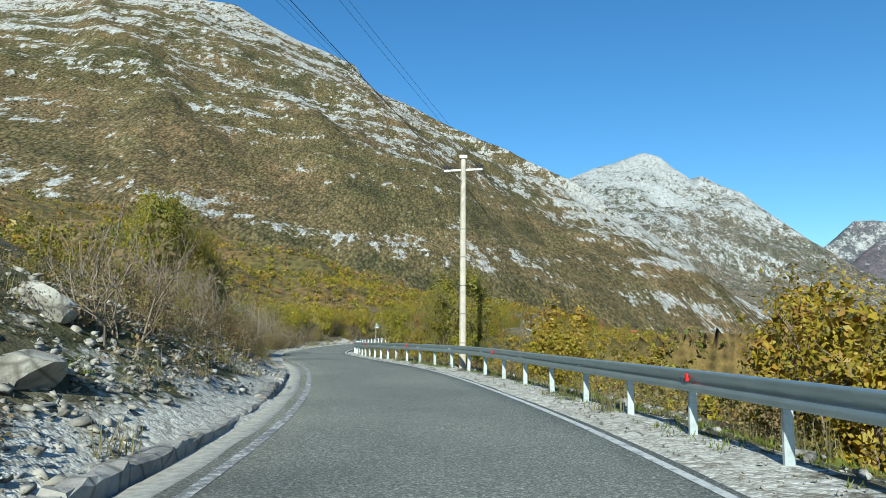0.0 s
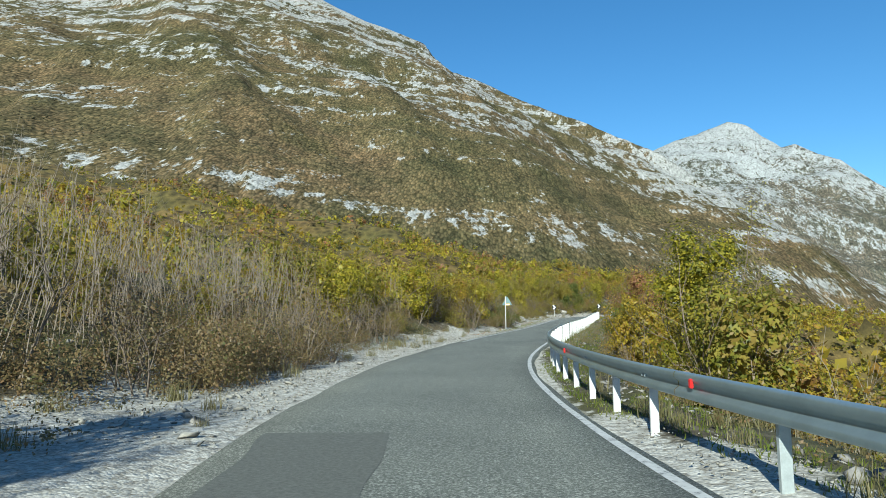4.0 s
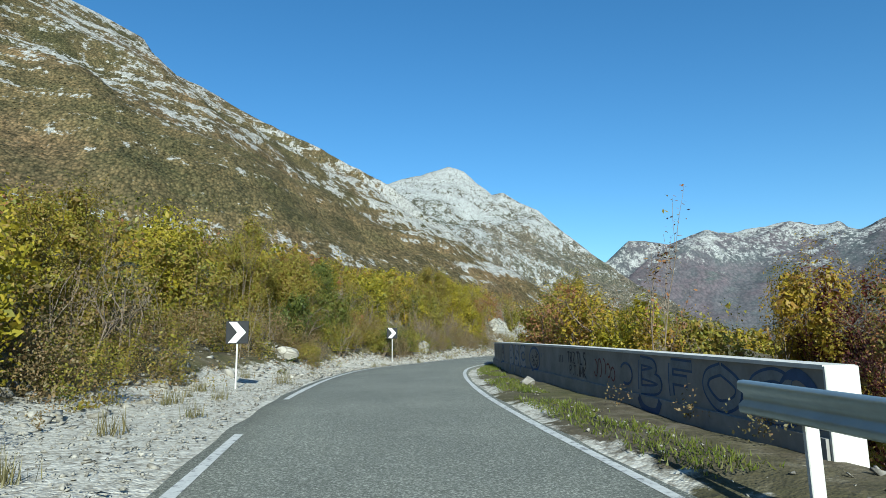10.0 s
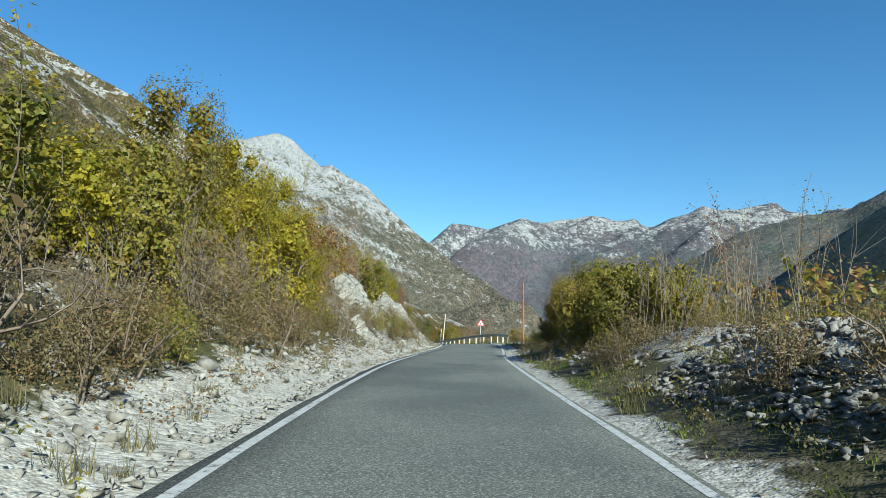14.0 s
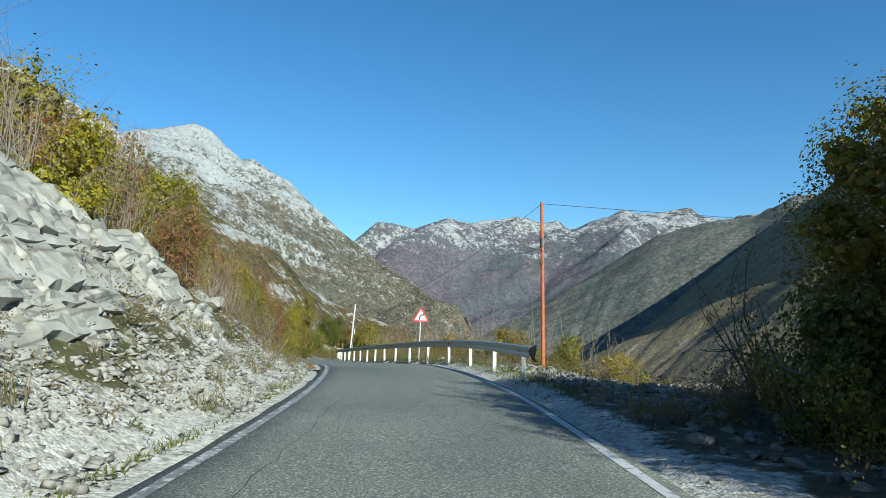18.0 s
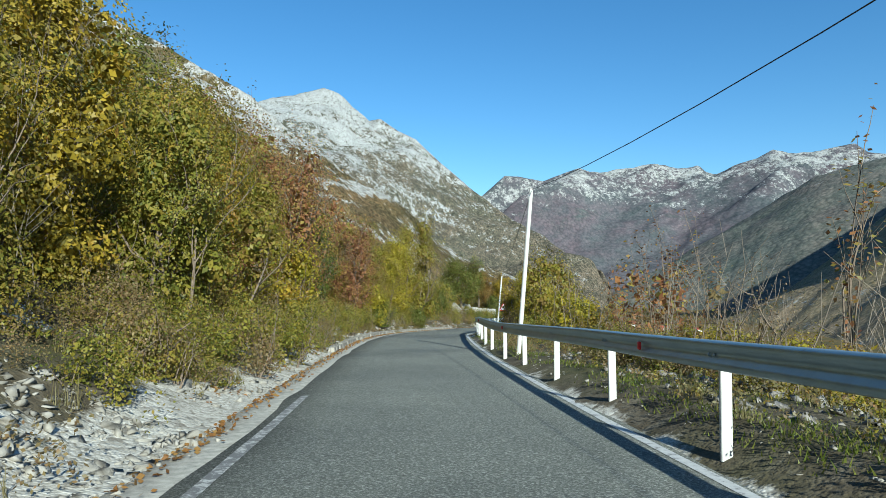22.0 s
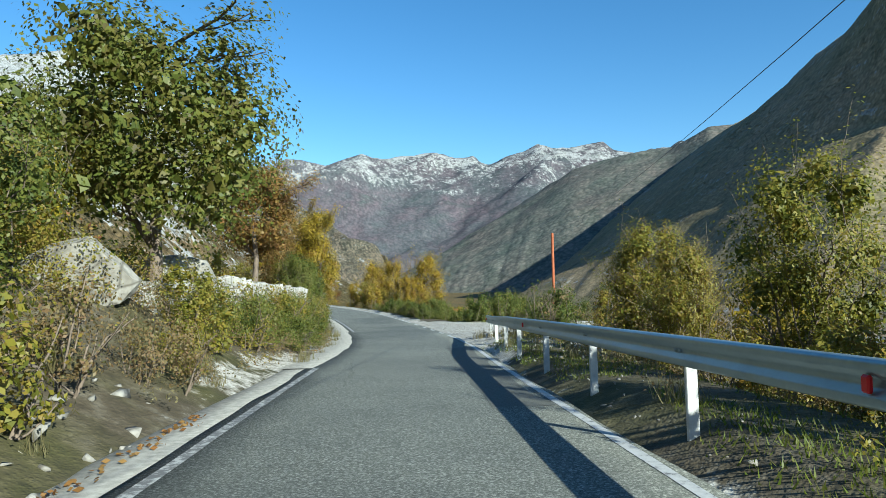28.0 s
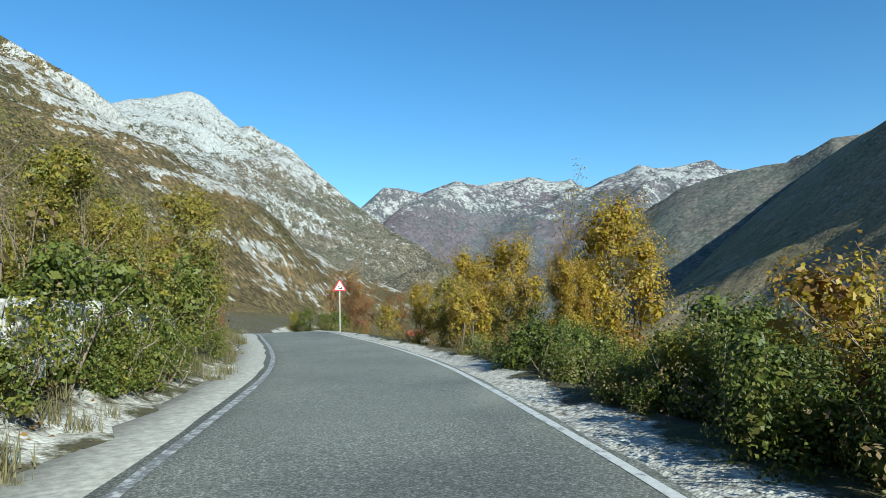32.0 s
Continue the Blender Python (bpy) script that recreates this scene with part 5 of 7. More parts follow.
# sign seen from behind, with a small plate
e = new("traffic_sign")
zz = land1(-10.5, 104.3) - 0.15
e.location = (-10.5, 104.3, zz)
e.rotation_euler = (0, 0, radians(-14))
h = 3.95 - zz
part("post", rod(0.03, 0.03, h - 0.05, 8), POLEWHITE, e, "pale steel post")
part("plate", tri_prism(0.9, 0.02, 0.04), SIGNBACK, e, "grey back of a triangular plate", Matrix.Translation((0.12, 0.05, h - 0.55)))
part("sticker", box(0.3, 0.006, 0.16, 0.0), YELLOW, e, "yellow and white sticker", Matrix.Translation((0.2, -0.0, h - 0.83)))
part("sticker", box(0.26, 0.004, 0.06, 0.0), WHITE, e, "white strip", Matrix.Translation((0.2, -0.006, h - 0.8)))
tagged(e, "grey back of a triangular road sign with a sticker", "road sign")

# ---- scrawl on the parapet: plain strokes in place of lettering ----
wall, wp, wnr, wz, wt = PW


def stroke(pts, width, material, label="", under=0.0):
    """A painted stroke on the wall face: pairs of metres along and metres up."""
    rows = []
    for k, (u, z) in enumerate(pts):
        i = min(max(u / 0.5, 0), len(wp) - 1.01)
        a, fr = int(i), i - int(i)
        p = wp[a] * (1 - fr) + wp[a + 1] * fr
        g = wz[a] * (1 - fr) + wz[a + 1] * fr
        o = (0.022 if z > 0.33 else -0.058) + under
        q0, q1 = pts[max(k - 1, 0)], pts[min(k + 1, len(pts) - 1)]
        dx, dz = q1[0] - q0[0], q1[1] - q0[1]
        l = math.hypot(dx, dz) + 1e-6
        for sgn in (1, -1):
            uu, zq = -dz / l * width * sgn / 2, dx / l * width * sgn / 2
            rows.append((p[0] + wnr[a, 0] * o + wt[a, 0] * uu - wp[0][0], p[1] + wnr[a, 1] * o + wt[a, 1] * uu - wp[0][1], g + z + zq))
    mesh("paint_stroke", rows, grid_faces(len(pts), 2), material, wall, label)


def loop(cu, cz, ru, rz, a0=0, a1=360, n=18):
    return [(cu + ru * math.cos(radians(a)), cz + rz * math.sin(radians(a))) for a in np.linspace(a0, a1, n)]


GLYPH = {
    "T": [[(0, 1), (1, 1)], [(.5, 1), (.5, 0)]],
    "R": [[(0, 0), (0, 1), (.7, .95), (.8, .7), (.6, .5), (0, .48)], [(.3, .48), (.9, 0)]],
    "Z": [[(0, 1), (.9, 1), (0, .02), (1, 0)]],
    "L": [[(0, 1), (0, 0), (.8, 0)]],
    "S": [[(.9, .95), (.3, 1), (.05, .8), (.3, .55), (.8, .4), (.9, .15), (.5, -.1)]],
    "P": [[(0, 0), (0, 1), (.7, .95), (.8, .72), (.6, .5), (0, .48)]],
    "I": [[(.3, 1), (.3, 0)]],
    "M": [[(0, 0), (.05, 1), (.5, .3), (.95, 1), (1, 0)]],
    "K": [[(0, 1), (0, 0)], [(.8, 1), (0, .45), (.9, -.05)]],
    ".": [[(.3, .05), (.45, .0)]],
}


def scrawl(text, u, z, w, h, width, material):
    for ch in text:
        if ch == " ":
            u -= w * 0.5
            continue
        for line_ in GLYPH[ch]:
            stroke([(u - x * w * 0.75, z + y * h) for x, y in line_], width, material)
        u -= w * (0.5 if ch in ".I" else 1)


INKRED = plain("faded_red_spray_paint", (0.13, 0.04, 0.035), 0.8, 0.0, 0.3, 6.0, 0.0)
SILVER = plain("dull_silver_spray_paint", (0.25, 0.26, 0.28), 0.7, 0.0, 0.3, 6.0, 0.0)
scrawl("TRZ", 9.6, .7, .22, .26, .052, INK)
scrawl("TLS", 8.85, .7, .25, .27, .052, INK)
scrawl("P.T.", 9.45, .42, .22, .22, .045, INK)
scrawl("IMK", 8.75, .4, .26, .24, .045, INK)
rg = random.Random(5)
PALEBLUE = plain("faded_blue_spray_paint", (0.17, 0.19, 0.21), 0.8, 0.0, 0.3, 5.0, 0.0)
# faded red loops, a rounded silver piece outlined in dark blue, and two ringed tags
for k in range(5):
    stroke(loop(7.5 - k * 0.26, rg.uniform(.6, .72), .11, rg.uniform(.12, .2), rg.uniform(0, 90), rg.uniform(230, 340), 10), 0.035, INKRED)
PIECE = {
    "B": [[(0, -.02), (.02, .5), (.06, 1)], [(.06, 1), (.6, .92), (.62, .66), (.12, .52)], [(.12, .52), (.8, .4), (.74, .1), (0, -.02)]],
    "S": [[(.85, .86), (.6, 1), (.25, .9), (.2, .66), (.62, .5), (.8, .28), (.55, .02), (.05, .04)]],
    "C": [[(.9, .8), (.6, .98), (.2, .84), (.06, .5), (.2, .12), (.6, 0), (.95, .14)]],
    "F": [[(.1, 0), (.08, .5), (.12, 1)], [(.12, 1), (.85, .98)], [(.1, .52), (.66, .52)]],
    "O": [[(.5, 1), (.12, .8), (.05, .4), (.4, 0), (.85, .2), (.92, .64), (.5, 1)]],
    "G": [[(.9, .82), (.55, 1), (.12, .78), (.06, .36), (.4, 0), (.9, .1), (.92, .46), (.55, .46)]],
}


def curve(pts, n=5):
    """A smooth line through a few points."""
    q = [pts[0], *pts, pts[-1]]
    out = []
    for a, b, c, d in zip(q, q[1:], q[2:], q[3:]):
        for i in range(n):
            t = i / n
            out.append(tuple(0.5 * (2 * b[k] + (c[k] - a[k]) * t + (2 * a[k] - 5 * b[k] + 4 * c[k] - d[k]) * t * t + (3 * b[k] - a[k] - 3 * c[k] + d[k]) * t ** 3) for k in (0, 1)))
    return out + [pts[-1]]


def piece(text, u, z, w, h, ink, fill, wide):
    """Fat painted letters: a dark outline with a paler body."""
    for ch in text:
        for line_ in PIECE[ch]:
            pts = [(u - x * w * 0.82, z + y * h) for x, y in curve(line_)]
            stroke(pts, wide, ink, "", 0.005)
            stroke(pts, wide * 0.6, fill)
        u -= w


piece("BSC", 17.9, .42, 1.15, .54, INKBLUE, SILVER, 0.33)
for u0 in (17.35, 16.3, 15.2):
    stroke([(u0 + .1, .3), (u0 + .02, .1)], 0.3, INKBLUE, "", 0.005)
    stroke([(u0 + .1, .28), (u0 + .03, .12)], 0.17, SILVER)
for u0, ru in ((13.3, .72), (20.0, .5)):
    stroke(loop(u0, .66, ru, .34, 0, 360, 26), 0.08, INKBLUE)
    for k in range(9):
        stroke(loop(u0 + ru * rg.uniform(-.55, .55), rg.uniform(.5, .82), .14, .1, rg.uniform(0, 180), rg.uniform(200, 400), 8), 0.04, INK)
piece("BFOG", 5.1, .42, 1.2, .52, INKBLUE, PALEBLUE, 0.2)
stroke(curve([(5.0, .3), (4.8, .12), (4.3, .1), (4.1, .3)]), 0.14, INKBLUE)
stroke(curve([(.9, .4), (.8, .8), (.5, .98), (.2, .8), (.12, .4)]), 0.14, INKBLUE)
stroke(loop(5.75, .66, .3, .2, 30, 300, 14), 0.05, INKBLUE)
u0 = 25.3
for k in range(15):
    w2 = rg.uniform(.2, .26) * (0.8 + k * 0.03)
    top = rg.uniform(.92, 1.0)
    low = top - rg.uniform(.34, .46) - k * 0.006
    lean = rg.uniform(-.04, .04)
    if k % 5 != 3:
        stroke([(u0, top), (u0 + lean, low)], .045, INK)
    if k % 3 == 0:
        stroke([(u0 - w2 * .5, top - .04), (u0 - w2 * .5 - lean, low + .05)], .045, INK)
    if k % 4 == 1:
        stroke(loop(u0 - w2 * .4, low + .1, w2 * .3, .09, rg.uniform(0, 180), 250, 8), .04, INK)
    if k % 4 == 3:
        stroke([(u0 + .04, (top + low) / 2 + lean), (u0 - w2, (top + low) / 2 - lean)], .04, INK)
    u0 -= w2 * 1.15
for k in range(4):
    stroke([(12.9 - k * .28, .86), (12.9 - k * .28, .74 + .06 * (k % 2))], .03, INKBLUE)
for k in range(3):
    stroke([(10.4 - k * .16, .86), (10.4 - k * .16, .68)], .045, INK)
boulder(3.35, 142.4, .2, "pale weathered stone at the foot of the wall", (1.1, .8, .8), 61, GREYROCK)


# ---- cracks in the asphalt ----
def crack(s0, d0, s1, d1, seed, width=0.011):
    rng = random.Random(seed)
    n = 30
    rows, off = [], 0.0
    for k in range(n + 1):
        u = k / n
        off = off * 0.8 + rng.uniform(-.06, .06)
        w2 = width * rng.uniform(.4, 1.3) / 2
        s, d = s0 + (s1 - s0) * u, d0 + (d1 - d0) * u + off
        across = abs(d1 - d0) > abs(s1 - s0)
        for g in (-1, 1):
            rows.append(tuple(at(s + (g * w2 + off if across else 0), d + (0 if across else g * w2), 0.0035)))
    tagged(mesh("crack", rows, grid_faces(n + 1, 2), TAR), "dark crack in the worn asphalt", "crack", "cracks in the road", kind="structure")


TAR = plain("dark_tar", (0.025, 0.026, 0.024), 0.9, 0.0, 0.2, 9.0, 0.0)
for k, (a, b, c, d) in enumerate(((352, -.4, 346.5, 1.4), (346.5, 1.4, 344, 2.2), (356, 1.2, 349, -1.6), (352.5, 2.3, 351, -.2), (340, -1.6, 333, -1.2), (322, 1.1, 314, 1.4), (226, -1.4, 214, -1.6), (196, .2, 190, 1.3),
                                  (160, -.3, 150, -.6), (30, -.8, 22, -1.1))):
    crack(a, b, c, d, k)
# darker repair patches
for a, b, c, d in ((52, 59, -2.2, -.6), (186, 188, -1.9, -1.2), (330, 344, 1.3, 2.15)):
    tagged(ribbon("asphalt_patch", a, b, c, d, 0.004, PATCH, 0.4, 0.12, int(a), cols=2), "darker smooth repair patch in the asphalt", "road patch", "asphalt patches", kind="structure")


# ---- plants ----
def leaf_faces(p, size, rng, flat=0.55, out=None):
    """Kite-shaped leaves at the given places, each turned its own way; with out, they lie roughly along the clump's skin."""
    count = len(p)
    if out is None:
        a = rng.normal(0, 1, (count, 3))
        a[:, 2] *= flat
        up = rng.normal(0, 0.8, (count, 3)) + np.array([0, -0.3, 0.8])
    else:
        up = out + rng.normal(0, 0.42, (count, 3)) + np.array([0, 0, 0.25])
        a = np.cross(up, rng.normal(0, 1, (count, 3)))
    a /= np.linalg.norm(a, axis=1)[:, None] + 1e-9
    b = np.cross(a, up)
    b /= np.linalg.norm(b, axis=1)[:, None] + 1e-9
    s = (size * rng.uniform(0.65, 1.3, count))[:, None]
    v = np.stack([p - a * s * 0.55, p + b * s * 0.34, p + a * s * 0.6, p - b * s * 0.34], 1).reshape(-1, 3)
    return v, np.arange(count * 4).reshape(-1, 4)


def limbs(rng, height, spread, stems, forks, lean=0.25):
    """Stems that fork upward: tapered tubes, and the twig ends."""
    V, F, tips, n = [], [], [], 0

    def grow(p, d, length, r, level):
        nonlocal n
        k = 3
        pts = [p]
        for i in range(k):
            d = d + rng.normal(0, 0.15, 3) + np.array([0, 0, 0.06])
            d = d / np.linalg.norm(d)
            pts.append(pts[-1] + d * length / k)
        v, f = tube(pts, np.linspace(r, r * 0.5, k + 1), 3 if level > 0 else 5)
        V.append(v)
        F.append(f + n)
        n += len(v)
        if level >= forks:
            tips.extend(pts[1:])
            return
        if level >= 1:
            tips.extend(pts[2:])
        for i in range(3):
            q = pts[1 + i] if i < 2 else pts[-1]
            dd = d + rng.normal(0, 0.55, 3) * np.array([1, 1, 0.6]) * (spread / height + 0.35)
            dd[2] = max(dd[2], 0.05)
            grow(q, dd / np.linalg.norm(dd), length * rng.uniform(0.5, 0.75), r * 0.55, level + 1)

    for i in range(stems):
        ang = rng.uniform(0, 6.28)
        d = np.array([math.cos(ang) * lean, math.sin(ang) * lean, 1.0])
        base = np.array([math.cos(ang), math.sin(ang), 0]) * spread * 0.15 * (stems > 1)
        base[2] = -0.25
        grow(base, d / np.linalg.norm(d), height * rng.uniform(0.38, 0.52), (0.012 + height * 0.011) * (1.6 if stems == 1 else 0.8), 0)
    return np.vstack(V), np.vstack(F), np.array(tips)


def plant(name, label, category, group, colour, seed, height, spread, stems, forks, leaves, size, fuzz, lean=0.25, lumps=16, bulge=0.4, low=0.1, ragged=0.4, fill=0.12, inner=2.5):
    """Stems, and a crown of leafy lumps over a dense dark inside, with ragged shoots past its outline."""
    rng = np.random.default_rng(seed)
    v, f, tips = limbs(rng, height, spread, stems, forks, lean)
    root = new(name)
    k = height / tips[:, 2].max()
    w = spread / max(1e-3, np.percentile(np.hypot(tips[:, 0], tips[:, 1]), 92)) / 2
    sc = np.array([w, w, k])
    mesh("trunk", v * sc, f, BARK, root, smooth=True)
    tips = tips * sc
    n1 = int(leaves * ragged)
    P = [tips[rng.integers(0, len(tips), n1)] + rng.normal(0, 1, (n1, 3)) * fuzz]
    axis = P[0] - np.array([0, 0, height * 0.45])
    O = [axis / (np.linalg.norm(axis, axis=1)[:, None] + 1e-6)]
    sizes = [np.full(n1, size)]
    if lumps:
        a, u = rng.uniform(0, 6.28, lumps), (np.arange(lumps) + rng.uniform(0, 1, lumps)) / lumps * 0.86
        belly = np.sqrt(np.clip(1 - ((u - bulge) / np.where(u > bulge, 1.0 - bulge, bulge + 0.3)) ** 2, 0, 1))
        r = np.sqrt(rng.uniform(0.1, 1, lumps)) * spread * 0.36 * belly
        c = np.stack([np.cos(a) * r, np.sin(a) * r, low + u * (height - low) * 0.95], 1)
        rl = spread * rng.uniform(0.11, 0.215, lumps)
        n2 = leaves - n1
        pick = rng.choice(lumps, n2, p=rl ** 2 / (rl ** 2).sum())
        d = rng.normal(0, 1, (n2, 3)) + np.stack([np.cos(a), np.sin(a), 0.5 + 0 * a], 1)[pick] * 0.5
        d /= np.linalg.norm(d, axis=1)[:, None]
        P.append(c[pick] + d * (rl[pick] * rng.uniform(0.72, 1.12, n2))[:, None] * np.array([1, 1, 1.15]))
        sizes.append(np.full(n2, size))
        O.append(d)
        n3 = int(leaves * fill * 1.3)
        pick = rng.choice(lumps, n3, p=rl ** 3 / (rl ** 3).sum())
        d = rng.normal(0, 1, (n3, 3))
        d /= np.linalg.norm(d, axis=1)[:, None]
        P.append((c[pick] * np.array([.94, .94, 1])) + d * (rl[pick] * 0.62 * rng.uniform(0, 1, n3) ** 0.33)[:, None])
        sizes.append(np.full(n3, size * inner))
        O.append(d)
    P, sizes = np.vstack(P), np.concatenate(sizes)
    P[:, 2] = np.maximum(P[:, 2], 0.03)
    lv, lf = leaf_faces(P, sizes, rng, 0.55, np.vstack(O))
    mesh("crown", lv, lf, LEAF[colour], root)
    root["h"] = height
    CROWNS[root.name] = (lv, colour)
    root.location = (0, 0, -200)
    return tagged(root, label, category, group)


KINDS = {}
CROWNS = {}
JOINED = {}


def kind(key, n, *args, **kw):
    KINDS[key] = [plant(*args[:5], 100 * len(KINDS) + i, *args[5:], **kw) for i in range(n)]


for colour, words, n in (("maroon", "with dark red autumn leaves", 1), ("yellow", "with yellow-green autumn leaves", 3), ("olive", "with dull olive-green leaves", 3), ("gold", "with golden-brown autumn leaves", 3), ("rust", "with thinning red-brown leaves", 2)):
    bare = colour == "rust"
    kind(colour, n, "shrub", "many-stemmed roadside shrub " + words, "shrub", "roadside shrubs", colour, 3.5, 3.0, 4, 2, 2300 if bare else 3000, 0.096, 0.13, lumps=24, ragged=0.55 if bare else 0.4, fill=0.07 if bare else 0.14)
    kind(colour + "_tall", 2, "tree", "tall many-stemmed small tree " + words, "tree", "roadside trees", colour, 6.5, 4.0, 4, 3, 9500 if bare else 13500, 0.074, 0.14, lean=0.2, bulge=0.45, lumps=34, ragged=0.5 if bare else 0.35, fill=0.1 if bare else 0.19)
kind("green", 3, "shrub", "dark green leafy thicket bush", "shrub", "roadside shrubs", "green", 2.2, 3.0, 4, 1, 3400, 0.082, 0.13, lean=0.6, bulge=0.25, lumps=22, ragged=0.25, fill=0.2)
kind("green_tall", 1, "tree", "tall dark green leafy tree on the slope", "tree", "roadside trees", "green", 6.5, 4.2, 4, 3, 9500, 0.09, 0.15, lean=0.2, lumps=30)
kind("brush", 3, "bush", "low tangled brown brush", "bush", "low brush", "brush", 0.9, 1.5, 7, 1, 1000, 0.042, 0.09, inner=1.4, lean=0.8, lumps=7, bulge=0.25, ragged=0.5)
kind("bramble", 3, "bush", "tangled bramble bush of brown and green leaves", "bush", "low brush", "brush", 1.3, 2.0, 7, 1, 2300, 0.046, 0.1, inner=1.6, lean=0.7, lumps=12, bulge=0.3, ragged=0.4)
kind("hedge", 3, "bush", "low leafy roadside bush with green and yellow leaves", "bush", "low brush", "olive", 1.3, 2.0, 5, 1, 2000, 0.056, 0.1, inner=1.8, lean=0.7, lumps=12, bulge=0.3, ragged=0.35)
kind("briar", 3, "bush", "low tangled green bramble bush", "bush", "low brush", "green", 1.1, 2.2, 3, 1, 2300, 0.052, 0.1, inner=2.0, lean=0.7, lumps=16, bulge=0.2, ragged=0.2, fill=0.2)
kind("twiggy", 2, "shrub", "half-bare tangled shrub of pale twigs", "shrub", "roadside shrubs", "brush", 3.0, 2.6, 6, 2, 700, 0.055, 0.14, lean=0.45, lumps=6, ragged=0.8, fill=0.05)
kind("sapling", 2, "sapling", "thin bare sapling with a few red leaves", "sapling", "bare saplings", "rust", 4.0, 1.1, 2, 2, 260, 0.07, 0.08, lean=0.1, lumps=0, ragged=1.0)
kind("tree_green", 1, "tree", "broad tree with dense dark green leaves on the bank", "tree", "", "green", 5.5, 5.2, 1, 3, 18000, 0.085, 0.2, lean=0.05, lumps=40, low=1.5, bulge=0.4, ragged=0.3)
kind("tree_brown", 1, "tree", "round-crowned tree with brown and rust leaves above the stone wall", "tree", "", "mixed", 5.5, 5.0, 1, 3, 19000, 0.08, 0.16, lean=0.03, lumps=46, low=1.3, bulge=0.38, ragged=0.4, fill=0.16)
kind("tree_gold", 1, "tree", "slender tree with golden leaves above the bank", "tree", "", "gold", 8.2, 3.7, 1, 3, 22000, 0.085, 0.13, lean=0.03, lumps=30, low=2.4, bulge=0.35, ragged=0.45)
kind("tree_olive", 2, "tree", "broad dense tree with yellow-green leaves down to the brush", "tree", "roadside trees", "olive", 4.6, 4.6, 3, 3, 17000, 0.095, 0.1, lean=0.2, lumps=46, low=0.4, bulge=0.42, ragged=0.25, fill=0.3)
kind("tree_wide", 1, "tree", "tall broad tree with yellow-green and brown leaves beside the road", "tree", "roadside trees", "olive", 6.6, 5.6, 3, 3, 26000, 0.092, 0.12, lean=0.2, lumps=80, low=0.4, bulge=0.42, ragged=0.3, fill=0.2)
PARKED = [r for v in KINDS.values() for r in v]


def grass_tuft(seed):
    rng = np.random.default_rng(seed)
    n = 45
    ang, lean = rng.uniform(0, 6.28, n), rng.uniform(0.05, 0.7, n)
    b = rng.normal(0, 0.12, (n, 3)) * np.array([1, 1, 0])
    h = rng.uniform(0.12, 0.4, n)[:, None]
    d = np.stack([np.cos(ang) * lean, np.sin(ang) * lean, np.ones(n)], 1)
    w = np.stack([-np.sin(ang), np.cos(ang), 0 * ang], 1) * 0.008
    return np.stack([b - w, b + w, b + d * h + w * 0.2, b + d * h - w * 0.2], 1).reshape(-1, 3), np.arange(4 * n).reshape(-1, 4)


def put(key, x, y, scale=1.0, sink=0.05, tall=1.0, z=None):
    src = random.choice(KINDS[key])
    z = (land1(x, y) if z is None else z) - sink
    m = Matrix.Translation((x, y, z)) @ Matrix.Rotation(random.uniform(0, 6.28), 4, "Z")
    o = copy_thing(src, m)
    o.scale = (scale, scale, scale * tall)
    return o


def features(items):
    """Plants that stand out: kind, place, height of the top."""
    for key, x, y, top in items:
        z = land1(x, y)
        h = max(top - z, 0.8)
        if h > min(4.2, KINDS[key][0]["h"] * 1.2) and key + "_tall" in KINDS:
            key += "_tall"
        ref = KINDS[key][0]["h"]
        k = h / ref
        w = k if key == "sapling" else min(k, 1.0) * 0.35 + k * 0.65
        put(key, x, y, w, tall=k / w)


random.seed(7)
features([("yellow", -13.9, 30.3, 6.2), ("olive", -16.5, 44.0, 6.4), ("green", -15.6, 42.0, 5.2), ("green", -16.6, 47.5, 6.0), ("yellow", -17.2, 40.0, 7.6), ("olive", -13.6, 36.5, 4.6),
          ("olive", 1.2, 38.2, 5.7), ("olive", -0.9, 46.7, 3.0), ("olive", 0.7, 44.1, 4.6), ("gold", 4.8, 26.4, 2.2), ("gold", 7.7, 14.3, 2.0), ("sapling", 2.0, 38.6, 6.0)])
features([("rust", -2.6, 85.2, 5.2), ("green", -4.3, 82.3, 2.9), ("yellow", -4.4, 67.2, 4.6), ("olive", -9.4, 147.0, 9.4), ("olive", -0.6, 163.5, 9.0), ("yellow", -0.6, 164.2, 9.2),
          ("yellow", -11.5, 138.2, 9.0), ("olive", -6.7, 153.7, 8.8), ("sapling", 5.9, 140.2, 7.9), ("gold", 7.6, 146.5, 6.2), ("rust", 9.0, 150.0, 6.8), ("gold", 11.6, 155.2, 7.6), ("yellow", 6.6, 142.5, 5.6)])
features([("gold", 21.4, 166.4, 7.2), ("olive", 18.6, 164.0, 6.8), ("yellow", 5.1, 174.1, 10.4), ("olive", 12.4, 182.3, 9.6), ("olive", 9.4, 179.6, 9.8),
          ("yellow", 10.8, 181.7, 9.4), ("rust", 21.1, 194.7, 11.0), ("olive", 29.2, 180.9, 7.8), ("sapling", 29.8, 179.2, 10.3), ("sapling", 29.0, 176.1, 9.7), ("sapling", 27.0, 177.0, 9.0), ("yellow", 34.7, 184.4, 7.6)])
